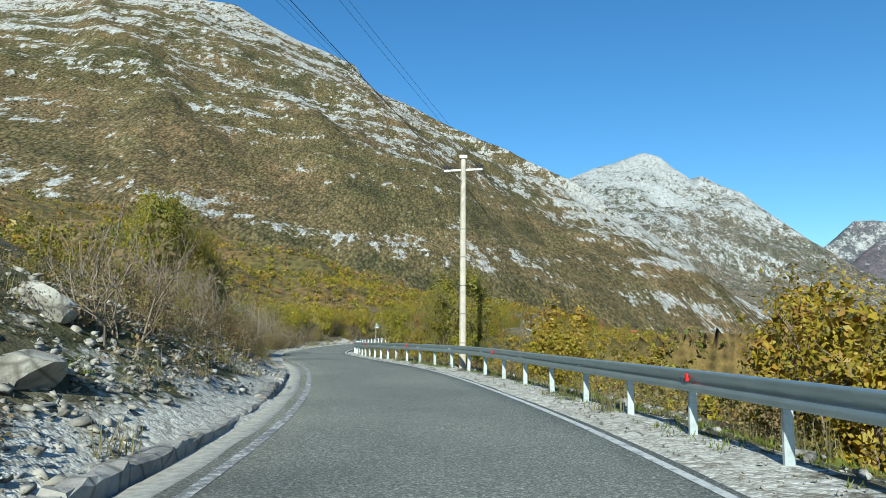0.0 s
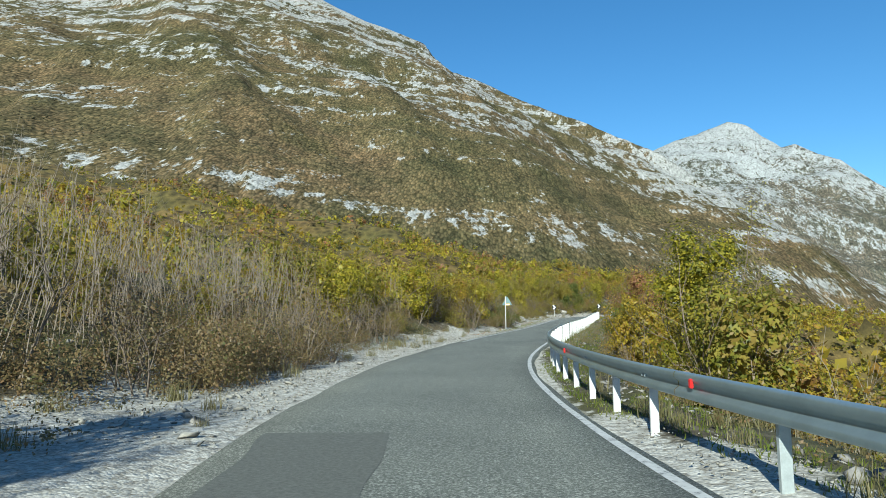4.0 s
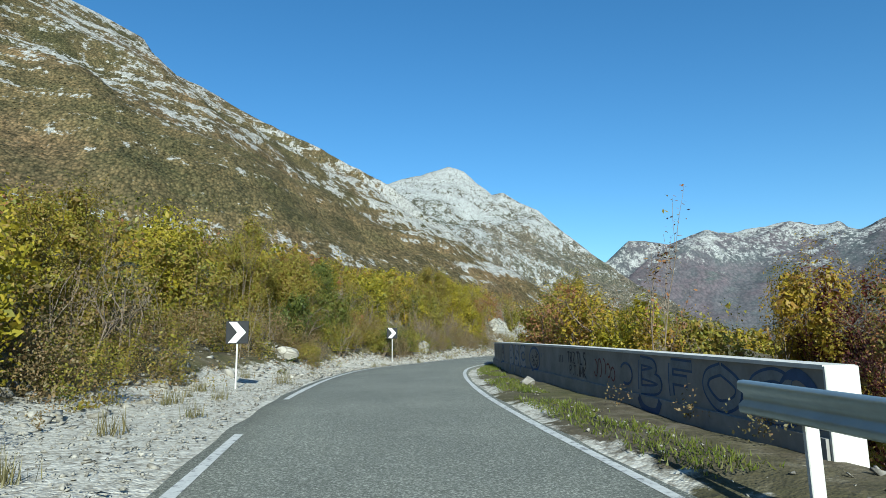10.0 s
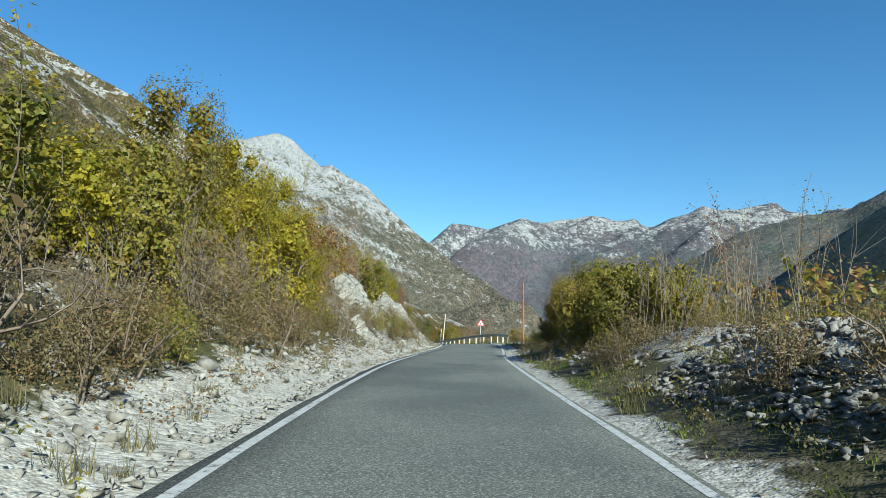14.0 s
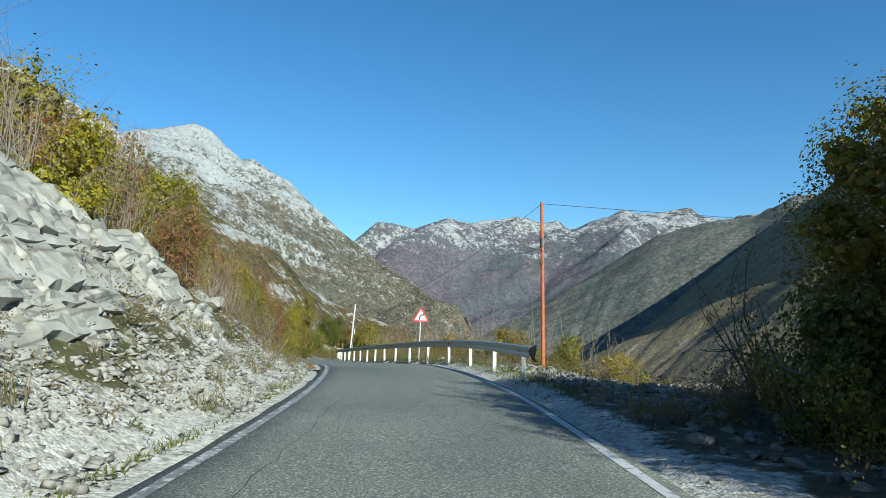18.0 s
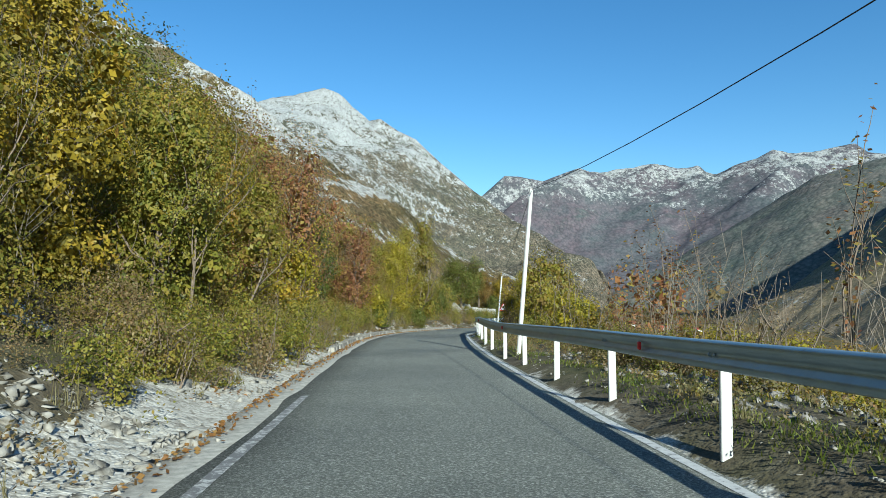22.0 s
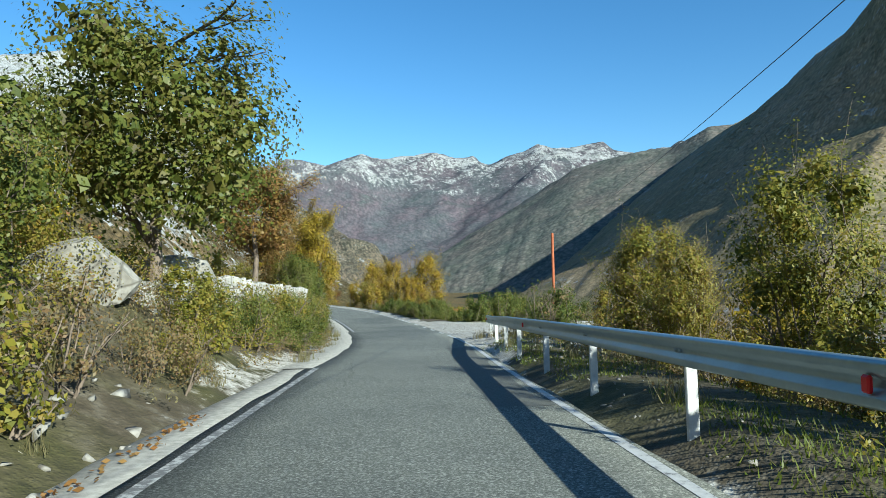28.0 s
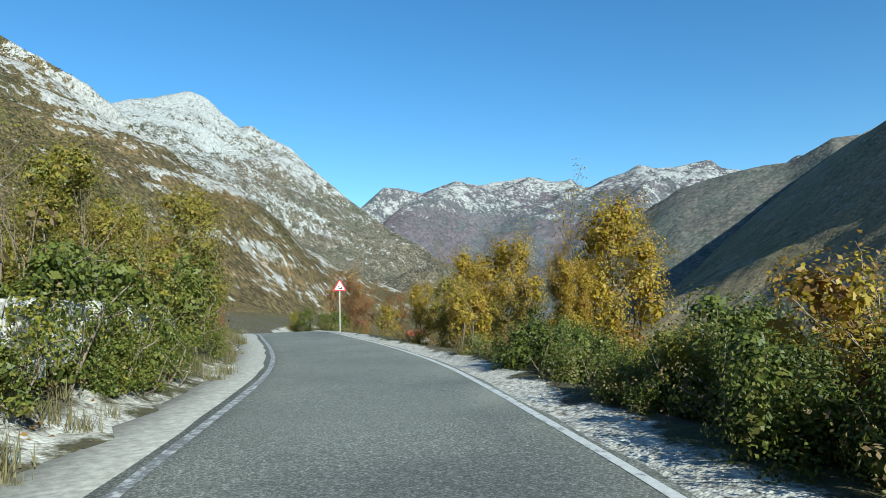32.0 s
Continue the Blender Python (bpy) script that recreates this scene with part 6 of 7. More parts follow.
features([("yellow", 17.9, 189.4, 9.6), ("olive", 30.0, 205.6, 10.6), ("gold", 41.0, 198.4, 9.2), ("olive", 43.4, 200.8, 9.8), ("olive", 44.6, 202.4, 9.4), ("rust", 46.9, 204.0, 7.4), ("gold", 41.7, 199.5, 9.4),
          ("yellow", 42.0, 227.3, 12.6), ("yellow", 46.5, 240.0, 11.5), ("rust", 47.2, 240.9, 13.0), ("yellow", 50.2, 246.6, 11.6), ("olive", 38.0, 222.0, 11.0), ("rust", 36.5, 219.0, 11.4)])
features([("green", 55.3, 262.0, 15.0), ("rust", 59.5, 266.0, 14.5), ("rust", 57.5, 264.0, 14.0), ("olive", 54.7, 255.6, 10.6), ("yellow", 61.2, 266.5, 11.6), ("olive", 60.4, 263.6, 10.8), ("yellow", 56.9, 258.3, 11.4),
          ("sapling", 68.7, 245.1, 9.0), ("sapling", 70.8, 252.0, 8.0), ("rust", 71.0, 252.6, 6.6), ("sapling", 69.1, 248.5, 7.3), ("sapling", 66.0, 240.0, 7.5)])
features([("rust", 65.7, 275.2, 12.0), ("yellow", 67.8, 276.6, 9.6), ("rust", 72.4, 282.4, 10.0), ("olive", 73.2, 285.3, 11.2), ("olive", 81.4, 291.6, 13.0), ("yellow", 78.0, 288.7, 10.6), ("yellow", 76.6, 287.2, 9.8),
          ("yellow", 79.5, 270.4, 7.0), ("gold", 83.6, 275.6, 7.4), ("yellow", 81.4, 273.0, 7.2), ("green", 91.2, 303.3, 7.0), ("olive", 89.0, 300.0, 6.4), ("green", 88.0, 299.4, 6.4)])
features([("olive", 125.8, 350.8, 7.0), ("olive", 121.0, 347.0, 5.0), ("gold", 143.7, 351.7, 6.0), ("gold", 148.0, 360.0, 6.2), ("gold", 138.8, 341.0, 6.4), ("rust", 146.0, 374.0, 5.6), ("rust", 133.0, 372.0, 4.6),
          ("olive", 106.1, 300.4, 5.0), ("green", 109.9, 303.5, 3.3), ("green", 125.4, 326.7, 1.5), ("green", 128.0, 330.5, 1.6), ("green", 133.2, 324.9, 1.9), ("green", 131.0, 321.0, 1.8), ("green", 136.5, 330.0, 1.6), ("green", 129.0, 316.5, 1.6)])
put("tree_green", 95.6, 307.4, 1.2, z=2.9)
put("tree_brown", 103.5, 316.3, 0.86, z=3.3)
put("tree_gold", 114.5, 327.0, 1.0)
put("tree_brown", 113.2, 329.4, 0.85)
put("green", 112.6, 326.0, 1.1, z=1.9)


def blend_in(key, x, y, scale, tall):
    """Growth that merges with its neighbours: leaves only, joined later."""
    lv, colour = CROWNS[random.choice(KINDS[key]).name]
    a = random.uniform(0, 6.28)
    rot = np.array([[math.cos(a), -math.sin(a), 0], [math.sin(a), math.cos(a), 0], [0, 0, 1]])
    JOINED.setdefault(colour, []).append(lv.reshape(-1, 4, 3)[::2].reshape(-1, 3) @ rot.T * np.array([scale, scale, scale * tall]) + np.array([x, y, land1(x, y) - 0.05]))


def row(weights, s0, s1, d0, d1, n, lo, hi):
    keys, w = zip(*weights.items())
    for _ in range(n):
        d = random.uniform(d0, d1)
        p = at(random.uniform(s0, s1), d)
        key, scale, tall = random.choices(keys, w)[0], random.uniform(lo, hi), random.uniform(0.85, 1.15)
        if key == "brush" or abs(d) > 7.7 or (key in ("bramble", "hedge", "briar") and abs(d) > 5.1):
            blend_in(key, p.x, p.y, scale, tall)
        else:
            put(key, p.x, p.y, scale, tall=tall)


Y, O, G, R, N, B = "yellow", "olive", "gold", "rust", "green", "brush"
row({Y: 3, O: 2, G: 1}, 34, 48, -13, -8, 8, 0.8, 1.2)
row({Y: 2, O: 2, G: 3}, 50, 82, -13, -9, 14, 0.5, 0.9)
row({Y: 4, O: 3, G: 1}, 80, 102, -10.5, -7.2, 16, 0.9, 1.2)
row({Y: 3, G: 2, O: 2}, 98, 112, -9, -5.8, 14, 0.8, 1.15)
row({Y: 3, G: 2, O: 2}, 112, 130, -13, -9.4, 14, 0.8, 1.2)
row({Y: 4, O: 3, G: 1}, 134, 162, -12, -7.8, 18, 0.9, 1.3)
row({Y: 3, O: 2, G: 2, R: 1}, 166, 206, -12, -7.5, 18, 0.8, 1.1)
row({Y: 3, O: 2, R: 2}, 208, 272, -13, -8.0, 24, 0.8, 1.1)
row({Y: 3, O: 3, G: 2, R: 1}, 274, 320, -9, -4.8, 20, 0.8, 1.3)
row({O: 3, N: 3, Y: 1}, 300, 336, -8, -4.4, 14, 0.6, 1.0)
row({N: 3, O: 1}, 334, 378, -4.6, -3.8, 34, 0.4, 0.6)
row({O: 3, G: 2, N: 1}, 380, 420, -12, -5.0, 12, 0.8, 1.1)
row({G: 3, Y: 3, O: 2}, 8, 60, 6.5, 10, 16, 0.6, 0.9)
row({G: 4, Y: 2, O: 1}, 62, 132, 6.5, 11, 30, 0.7, 1.0)
row({G: 3, O: 2, Y: 3}, 194, 203, 5.6, 8, 8, 0.7, 0.95)
row({G: 4, Y: 3}, 236, 275, 6.5, 10, 14, 0.4, 0.6)
row({G: 4, Y: 3, O: 1}, 284, 338, 5.2, 9, 24, 0.8, 1.2)
row({N: 5}, 367, 384, 3.9, 8, 12, 0.4, 0.6)
row({G: 3, O: 3, R: 1}, 384, 420, 5.0, 11, 10, 0.7, 1.0)
K, H, W = "bramble", "hedge", "twiggy"
row({K: 3, "briar": 3, B: 2}, 115, 125, -8.6, -5.4, 26, 0.7, 1.15)
row({B: 2, K: 1, W: 1}, 0, 34, -9, -3.8, 36, 0.5, 0.9)
row({N: 3, O: 1, W: 1}, 36, 42, -9, -5.8, 8, 0.8, 1.2)
row({K: 3, B: 1, W: 1}, 27, 37, -8, -4.0, 22, 0.6, 1.0)
row({K: 3, H: 1, W: 1}, 80, 101, -8.6, -5.9, 26, 0.6, 1.05)
row({K: 4, W: 1}, 63, 74, -7.6, -4.7, 26, 0.8, 1.25)
row({"briar": 3, K: 2}, 105, 114, -6.6, -4.4, 18, 0.9, 1.35)
row({B: 1, K: 1}, 26, 44, -7, -4.2, 16, 0.6, 1.0)
row({B: 1, K: 1}, 46, 96, -9, -6.2, 30, 0.6, 1.2)
row({K: 3, W: 1, B: 1}, 58, 84, -9.5, -5.7, 46, 0.7, 1.2)
row({K: 3, W: 1, H: 1}, 94, 114, -7.5, -4.3, 30, 0.7, 1.2)
row({K: 3, W: 1, H: 1}, 130, 150, -10, -7, 20, 0.7, 1.2)
row({K: 4, B: 3, H: 1, W: 1}, 152, 206, -8.6, -4.8, 70, 0.5, 0.95)
row({B: 2, K: 1, W: 1}, 206, 262, -8.5, -4.2, 44, 0.5, 1.0)
row({K: 2, H: 1}, 204, 220, -5.6, -3.9, 14, 0.6, 1.0)
row({H: 2, K: 2}, 262, 286, -6.2, -3.9, 26, 0.6, 1.0)
row({H: 4, K: 2}, 266, 300, -6.5, -3.7, 60, 0.6, 1.1)
row({H: 3, N: 1, K: 1}, 300, 340, -6.5, -3.8, 46, 0.6, 1.1)
row({H: 1, "briar": 3}, 336, 358, -5.4, -4.3, 40, 0.7, 1.15)
row({H: 1, "briar": 3}, 358, 386, -5.6, -3.9, 44, 0.7, 1.1)
row({"briar": 4, G: 0.3}, 366, 386, 3.6, 5.2, 32, 0.5, 0.8)
row({"briar": 4, H: 1}, 370, 388, 5.4, 11, 36, 0.7, 1.1)
row({B: 2, K: 2}, 0, 126, 4.6, 7.5, 60, 0.5, 1.1)
row({K: 3, B: 1}, 183, 226, 4.4, 8, 28, 0.5, 0.9)
row({B: 2, K: 2, H: 1}, 228, 345, 4.4, 7, 70, 0.5, 1.0)
row({G: 2, O: 2, W: 1}, 230, 345, 5.4, 7.6, 34, 0.35, 0.6)
row({K: 3, H: 2}, 130, 168, -10.5, -5.8, 70, 0.8, 1.4)
row({B: 2, K: 2, W: 1}, 0, 34, -9, -4.0, 10, 0.5, 0.9)
row({K: 3, H: 2, W: 1}, 13, 34, -9, -4.8, 26, 0.45, 0.85)
row({O: 3, Y: 2, N: 1}, 30, 46, -14, -9, 12, 0.8, 1.15)
row({H: 3, K: 3, "briar": 1}, 154, 172, -6.4, -4.3, 46, 0.6, 1.1)
row({H: 2, K: 3, W: 1}, 174, 200, -6.4, -4.6, 36, 0.7, 1.2)
row({K: 3, H: 2, W: 2}, 236, 302, 4.7, 6.6, 54, 0.5, 0.8)
row({K: 2, H: 2, B: 2}, 250, 275, -6.4, -4.6, 22, 0.5, 0.9)


def put_along(key, s, d, height):
    p = at(s, d)
    if key + "_tall" in KINDS and height > min(3.3, KINDS[key][0]["h"] * 1.2):
        key += "_tall"
    if key == "tree_olive" and height > 5.1:
        key = "tree_wide"
    k = height / KINDS[key][0]["h"]
    put(key, p.x, p.y, k * 0.9, tall=1.1)


for key, s, d, h in (("maroon", 139, 8.4, 4.2), ("rust_tall", 287, -6.8, 9.2), ("rust_tall", 288.5, -7.4, 8.6), ("rust_tall", 284.5, -8.2, 8.8), ("green_tall", 290.5, -6.4, 6.4), ("rust_tall", 294.5, -6.2, 8.4), ("rust_tall", 298.5, -5.6, 7.6), ("tree_olive", 309, -6.8, 6.2), ("tree_olive", 303.5, -6.9, 6.8), ("olive", 306.5, -5.6, 3.2), ("green", 311.5, -5.4, 3.0), ("olive", 314, -6.0, 3.3), ("hedge", 307, -4.5, 1.2), ("hedge", 308.6, -4.3, 1.1), ("hedge", 310.4, -4.5, 1.3), ("bramble", 305.5, -4.3, 1.1), ("olive", 302, -5.0, 4.4), ("yellow", 300.5, -4.4, 3.2), ("rust", 304, -6.4, 4.6),
                     ("yellow_tall", 305, 6.6, 5.6), ("yellow_tall", 311, 6.8, 5.6), ("gold", 315, 5.8, 3.6), ("yellow", 303, 5.4, 3.4),
                     ("green_tall", 359.5, -5.0, 4.0), ("green_tall", 361.5, -4.8, 4.2), ("green_tall", 363.5, -4.7, 4.2), ("green", 360, -4.3, 1.8), ("green", 362.5, -4.3, 1.8), ("green_tall", 357, -4.9, 2.6), ("green", 361.8, 6.2, 1.9), ("green", 362, 8.2, 2.1), ("green", 362.4, 10.2, 2.2), ("green", 361.6, 12.0, 2.1), ("green", 364, 7.2, 1.8), ("green", 366.5, 3.9, 1.0), ("green", 368.5, 3.9, 1.1), ("green", 370.5, 4.1, 1.2), ("olive", 372.5, 4.2, 1.4), ("green", 366, 14, 2.4), ("green", 361, 15, 2.2), ("olive_tall", 250, -11.5, 6.4), ("maroon_tall", 263.5, -9.4, 7.0), ("maroon_tall", 266, -10.4, 7.4), ("rust_tall", 259.5, -11.6, 6.6), ("gold_tall", 268.5, -7.6, 7.2), ("olive_tall", 271.5, -6.2, 6.6), ("gold_tall", 274.5, -6.8, 7.0), ("tree_olive", 277, -8.4, 7.0), ("rust_tall", 247, -12, 6.0), ("yellow_tall", 254, -9.2, 5.4), ("rust_tall", 257, -11, 6.4), ("olive_tall", 330, 6.2, 4.6), ("olive", 334, 5.8, 3.4), ("gold", 326, 6.2, 4.2), ("olive", 338, 6.4, 3.0), ("olive", 342, 6.8, 2.4), ("twiggy", 245, -7.6, 3.6), ("twiggy", 251, -6.6, 3.0), ("rust_tall", 259, -7.8, 6.0), ("olive_tall", 264, -6.8, 5.4), ("tree_olive", 35.5, -7.8, 5.4), ("tree_olive", 39.5, -7.8, 4.9), ("tree_olive", 42, -6.6, 2.9), ("yellow_tall", 36.5, -9.2, 7.4), ("olive_tall", 34.5, -8.6, 7.0), ("olive_tall", 40, -8.2, 6.0),  ("green_tall", 38, -10.6, 6.4), ("green", 41, -6.4, 2.8),  ("green", 37, -8.0, 3.0), ("olive", 364, -6.0, 3.4), ("olive", 376, -7.0, 4.6), ("olive_tall", 381, -6.6, 5.0), ("olive", 379, -5.2, 3.4), ("olive", 386, -6.5, 4.2),
                     ("gold", 389, 5.4, 3.0), ("olive", 391, 5.2, 3.6), ("gold", 394, 4.8, 3.4), ("tree_gold", 386, 8.2, 4.6), ("gold", 384, 7.5, 2.2), ("rust", 412, -4.2, 3.4), ("rust", 416, -5, 3.0), ("olive", 409, -6, 3.0), ("green", 405, -6.2, 3.2), ("rust", 402, -5.4, 2.6), ("olive", 419, -4.8, 3.4), ("rust", 414.5, 7.4, 5.0), ("rust", 412, 9.0, 4.4), ("rust", 417.5, 8.6, 4.8), ("green", 418, 5.8, 2.8), ("green", 421, 5.6, 3.0), ("green", 415, 5.6, 2.2), ("olive", 424, 6.2, 3.4), ("hedge", 373, -4.5, 1.4), ("green", 374.5, -4.7, 2.0), ("green", 377, -4.7, 2.3), ("hedge", 375.6, -4.2, 1.2), ("olive", 379.5, -4.7, 2.6), ("green", 382, -4.6, 2.4), ("twiggy", 379, -5.0, 3.4), ("twiggy", 383, -5.2, 3.6), ("twiggy", 375, -5.4, 3.2), ("green", 346.5, 5.8, 2.2), ("twiggy", 344.5, 5.4, 2.4), ("bramble", 348, 5.0, 1.2),
                     ("green", 369, 4.6, 1.2), ("green", 371, 6.0, 1.3), ("green", 373, 4.4, 1.3), ("green", 375, 6.6, 1.5), ("green", 377, 4.6, 1.3), ("green", 380, 5.2, 1.4), ("rust", 381, 4.2, 1.2), ("green", 367.5, 7.6, 1.4),
                     ("gold_tall", 208.5, 8.2, 4.2), ("olive_tall", 212.5, 7.8, 4.6), ("yellow_tall", 215, 8.2, 5.0), ("olive_tall", 221.6, 7.2, 5.8), ("tree_olive", 219.2, 9.0, 6.6), ("green_tall", 218.6, 7.4, 5.6), ("tree_olive", 216.5, 9.6, 5.6), ("twiggy", 223.6, 6.4, 3.2), ("olive", 222.6, 7.4, 3.2), ("green", 220.6, 5.8, 2.2), ("rust", 218.5, 5.6, 2.2), ("hedge", 222.0, 5.8, 1.3), ("hedge", 219.5, 5.2, 1.2), ("bramble", 223, 5.6, 1.0), ("green", 213, 6.8, 2.4), ("olive", 211, 7.2, 2.8), ("rust", 209, 6.6, 2.2),
                     ("rust", 213, -8.0, 2.6), ("twiggy", 216, -7.6, 2.6), ("rust", 222, -8.2, 2.8), ("twiggy", 220, -7.4, 2.4), ("yellow", 226, -7.2, 2.6), ("rust", 233, -6.8, 3.6), ("olive", 236, -7.4, 3.4),
                     ("yellow_tall", 194, -8.0, 6.4), ("olive_tall", 190.5, -8.8, 6.6), ("yellow_tall", 198, -7.8, 5.8), ("yellow", 199, -6.6, 3.8), ("olive", 196, -6.4, 3.4),
                     ("tree_olive", 159.5, -7.0, 3.7), ("tree_green", 163.5, -7.6, 3.4), ("green", 158, -6.2, 2.4), ("green", 162, -5.9, 2.2), ("olive", 166, -6.4, 2.6), ("olive_tall", 157, -8.0, 5.4), ("rust", 165, -5.6, 1.8), ("twiggy", 168, -6.6, 3.2),
                     ("olive", 118, 6.2, 3.6), ("gold", 121, 6.6, 3.8), ("rust", 124, 6.4, 3.6), ("olive", 127, 6.0, 3.4), ("gold", 130, 6.6, 3.8), ("olive", 133, 7.2, 4.2), ("rust", 136, 7.6, 4.2), ("gold", 139, 7.8, 4.2), ("olive", 142, 7.4, 2.8), ("gold", 145, 7.2, 2.6), ("gold", 148, 7.0, 2.6), ("olive", 151, 7.4, 2.8), ("gold_tall", 163.4, 7.4, 4.2), ("green_tall", 166.6, 6.4, 4.8), ("olive_tall", 164.8, 6.8, 5.4), ("olive", 168.6, 7.6, 3.0), ("gold_tall", 163.6, 6.8, 5.2), ("olive", 164.6, 5.6, 3.2), ("green", 166.2, 5.2, 2.0), ("bramble", 176.4, 4.7, 1.1), ("bramble", 178, 5.2, 1.2), ("hedge", 173.6, 4.4, 0.8), ("bramble", 180.2, 4.6, 1.1), ("tree_olive", 161, 6.6, 4.0), ("rust", 157.6, 5.6, 3.2), ("olive", 158.6, 5.4, 3.3), ("gold", 160.4, 5.8, 3.3), ("yellow", 159, 7.8, 3.3), ("olive", 161.5, 7.6, 3.3), ("hedge", 159.5, 5.1, 1.6), ("green", 161.8, 5.5, 2.2),
                     ("gold_tall", 113, 7.2, 4.6), ("rust_tall", 117, 8.4, 4.8), ("gold_tall", 121, 8.0, 4.6), ("gold_tall", 126, 7.6, 5.0), ("rust", 110, 7.0, 3.4), ("olive", 115, 6.4, 3.0),
                     ("twiggy", 66.5, -5.6, 2.2), ("bramble", 65, -5.2, 1.5), ("bramble", 68, -5.8, 1.4), ("twiggy", 71, -6.6, 2.6), ("twiggy", 76, -7.4, 3.0), ("twiggy", 108, -6.0, 3.0), ("twiggy", 112, -6.4, 3.2), ("rust", 110, -5.2, 1.6), ("green", 107, -5.2, 1.4), ("twiggy", 105.5, -5.6, 2.6)):
    put_along(key, s, d, h)


def thicket(name, label, spots, leaves, size, seed, colours, category="thicket", core=0.2):
    """Far or uncountable growth: one mesh a colour. spots: along, across, how many, height."""
    rng = np.random.default_rng(seed)
    X, Y2, H = [], [], []
    for s0, s1, d0, d1, n, lo, hi in spots:
        s, d = rng.uniform(s0, s1, n), d0 + (d1 - d0) * rng.uniform(0, 1, n) ** 1.4
        for a, b in zip(s, d):
            p = at(a, b)
            X.append(p.x)
            Y2.append(p.y)
        H.append(rng.uniform(lo, hi, n))
    X, Y2, H = np.array(X), np.array(Y2), np.concatenate(H)
    Z2 = land(X, Y2)[0]
    pick = rng.choice(len(colours), len(X), p=[c[1] for c in colours])
    for c, (key, _) in enumerate(colours):
        V, k0 = [], 0
        for x, y, z, h in zip(X[pick == c], Y2[pick == c], Z2[pick == c], H[pick == c]):
            n = 9
            cen = rng.normal(0, 1, (n, 3)) * np.array([h * .3, h * .3, h * .24]) + np.array([0, 0, h * .5])
            cen[:, 2] = np.clip(cen[:, 2], 0.1, h)
            k = rng.integers(0, n, leaves)
            d = rng.normal(0, 1, (leaves, 3)) + np.array([0, 0, 0.3])
            d /= np.linalg.norm(d, axis=1)[:, None]
            p = cen[k] + d * h * 0.2 * rng.uniform(0.7, 1.1, (leaves, 1))
            p[:, 2] = np.maximum(p[:, 2], 0.03)
            k = int(leaves * core)
            p, d = np.vstack([p, cen[rng.integers(0, n, k)] + rng.normal(0, 0.05, (k, 3)) * h]), np.vstack([d, rng.normal(0, 1, (k, 3))])
            p[:, 2] = np.maximum(p[:, 2], 0.03)
            sizes = np.where(np.arange(len(p)) < leaves, size * (0.55 + 0.25 * h), size * (1.1 + 0.5 * h))
            v, _f = leaf_faces(p, sizes, rng, 0.55, d)
            V.append(v + np.array([x, y, z]))
        if V:
            V = np.vstack(V)
            tagged(mesh(name, V, np.arange(len(V)).reshape(-1, 4), LEAF[key]), label, category, kind="stuff")


thicket("thicket", "dense autumn scrub on the hillside above the road", [
    (-20, 60, -22, -60, 200, 1.5, 3.2), (40, 110, -22, -80, 330, 1.5, 3.2), (100, 210, -20, -80, 480, 1.6, 3.6), (200, 330, -20, -70, 480, 1.6, 3.8), (320, 420, -18, -70, 230, 1.2, 3.0)],
    84, 0.27, 4, [("yellow", .28), ("olive", .27), ("gold", .25), ("rust", .1), ("brush", .1)])
thicket("thicket", "distant autumn scrub below the mountain", [
    (-20, 120, -80, -330, 900, 2.0, 4.2), (100, 260, -75, -300, 800, 2.0, 4.2), (240, 425, -60, -330, 900, 2.0, 4.4), (390, 427, -12, -70, 120, 1.6, 3.4)],
    34, 0.46, 14, [("yellow", .2), ("olive", .28), ("gold", .24), ("rust", .12), ("brush", .16)])
thicket("thicket", "distant scrub and copses on the valley floor", [
    (120, 300, 45, 260, 500, 2.0, 4.5), (280, 427, 45, 330, 800, 2.0, 4.5)],
    34, 0.46, 15, [("olive", .35), ("gold", .2), ("green", .2), ("brush", .25)])
thicket("thicket", "autumn scrub falling away below the road", [
    (0, 60, 18, 40, 130, 1.4, 3.0), (60, 170, 20, 45, 280, 1.5, 3.2), (166, 232, 18, 40, 120, 1.5, 3.2), (232, 280, 18, 40, 130, 1.0, 2.2), (280, 345, 18, 45, 180, 1.6, 3.4), (345, 420, 20, 60, 220, 1.2, 2.6)],
    84, 0.26, 5, [("gold", .4), ("yellow", .25), ("olive", .2), ("rust", .1), ("brush", .05)])
thicket("thicket", "tangled autumn scrub close above and below the road", [
    (-10, 60, -12, -22, 60, 1.5, 3.0), (40, 110, -12, -22, 90, 1.5, 3.0), (100, 210, -10.5, -20, 140, 1.6, 3.4), (200, 330, -11, -20, 150, 1.6, 3.4), (330, 420, -8, -18, 70, 1.2, 2.6),
    (0, 60, 8, 18, 70, 1.2, 2.4), (60, 166, 8, 20, 130, 1.2, 2.6), (170, 232, 9, 18, 50, 1.5, 2.8), (232, 345, 8, 18, 120, 1.0, 2.4), (364, 420, 10, 20, 50, 1.0, 2.0)],
    230, 0.118, 11, [("gold", .27), ("yellow", .22), ("olive", .26), ("rust", .12), ("brush", .13)])
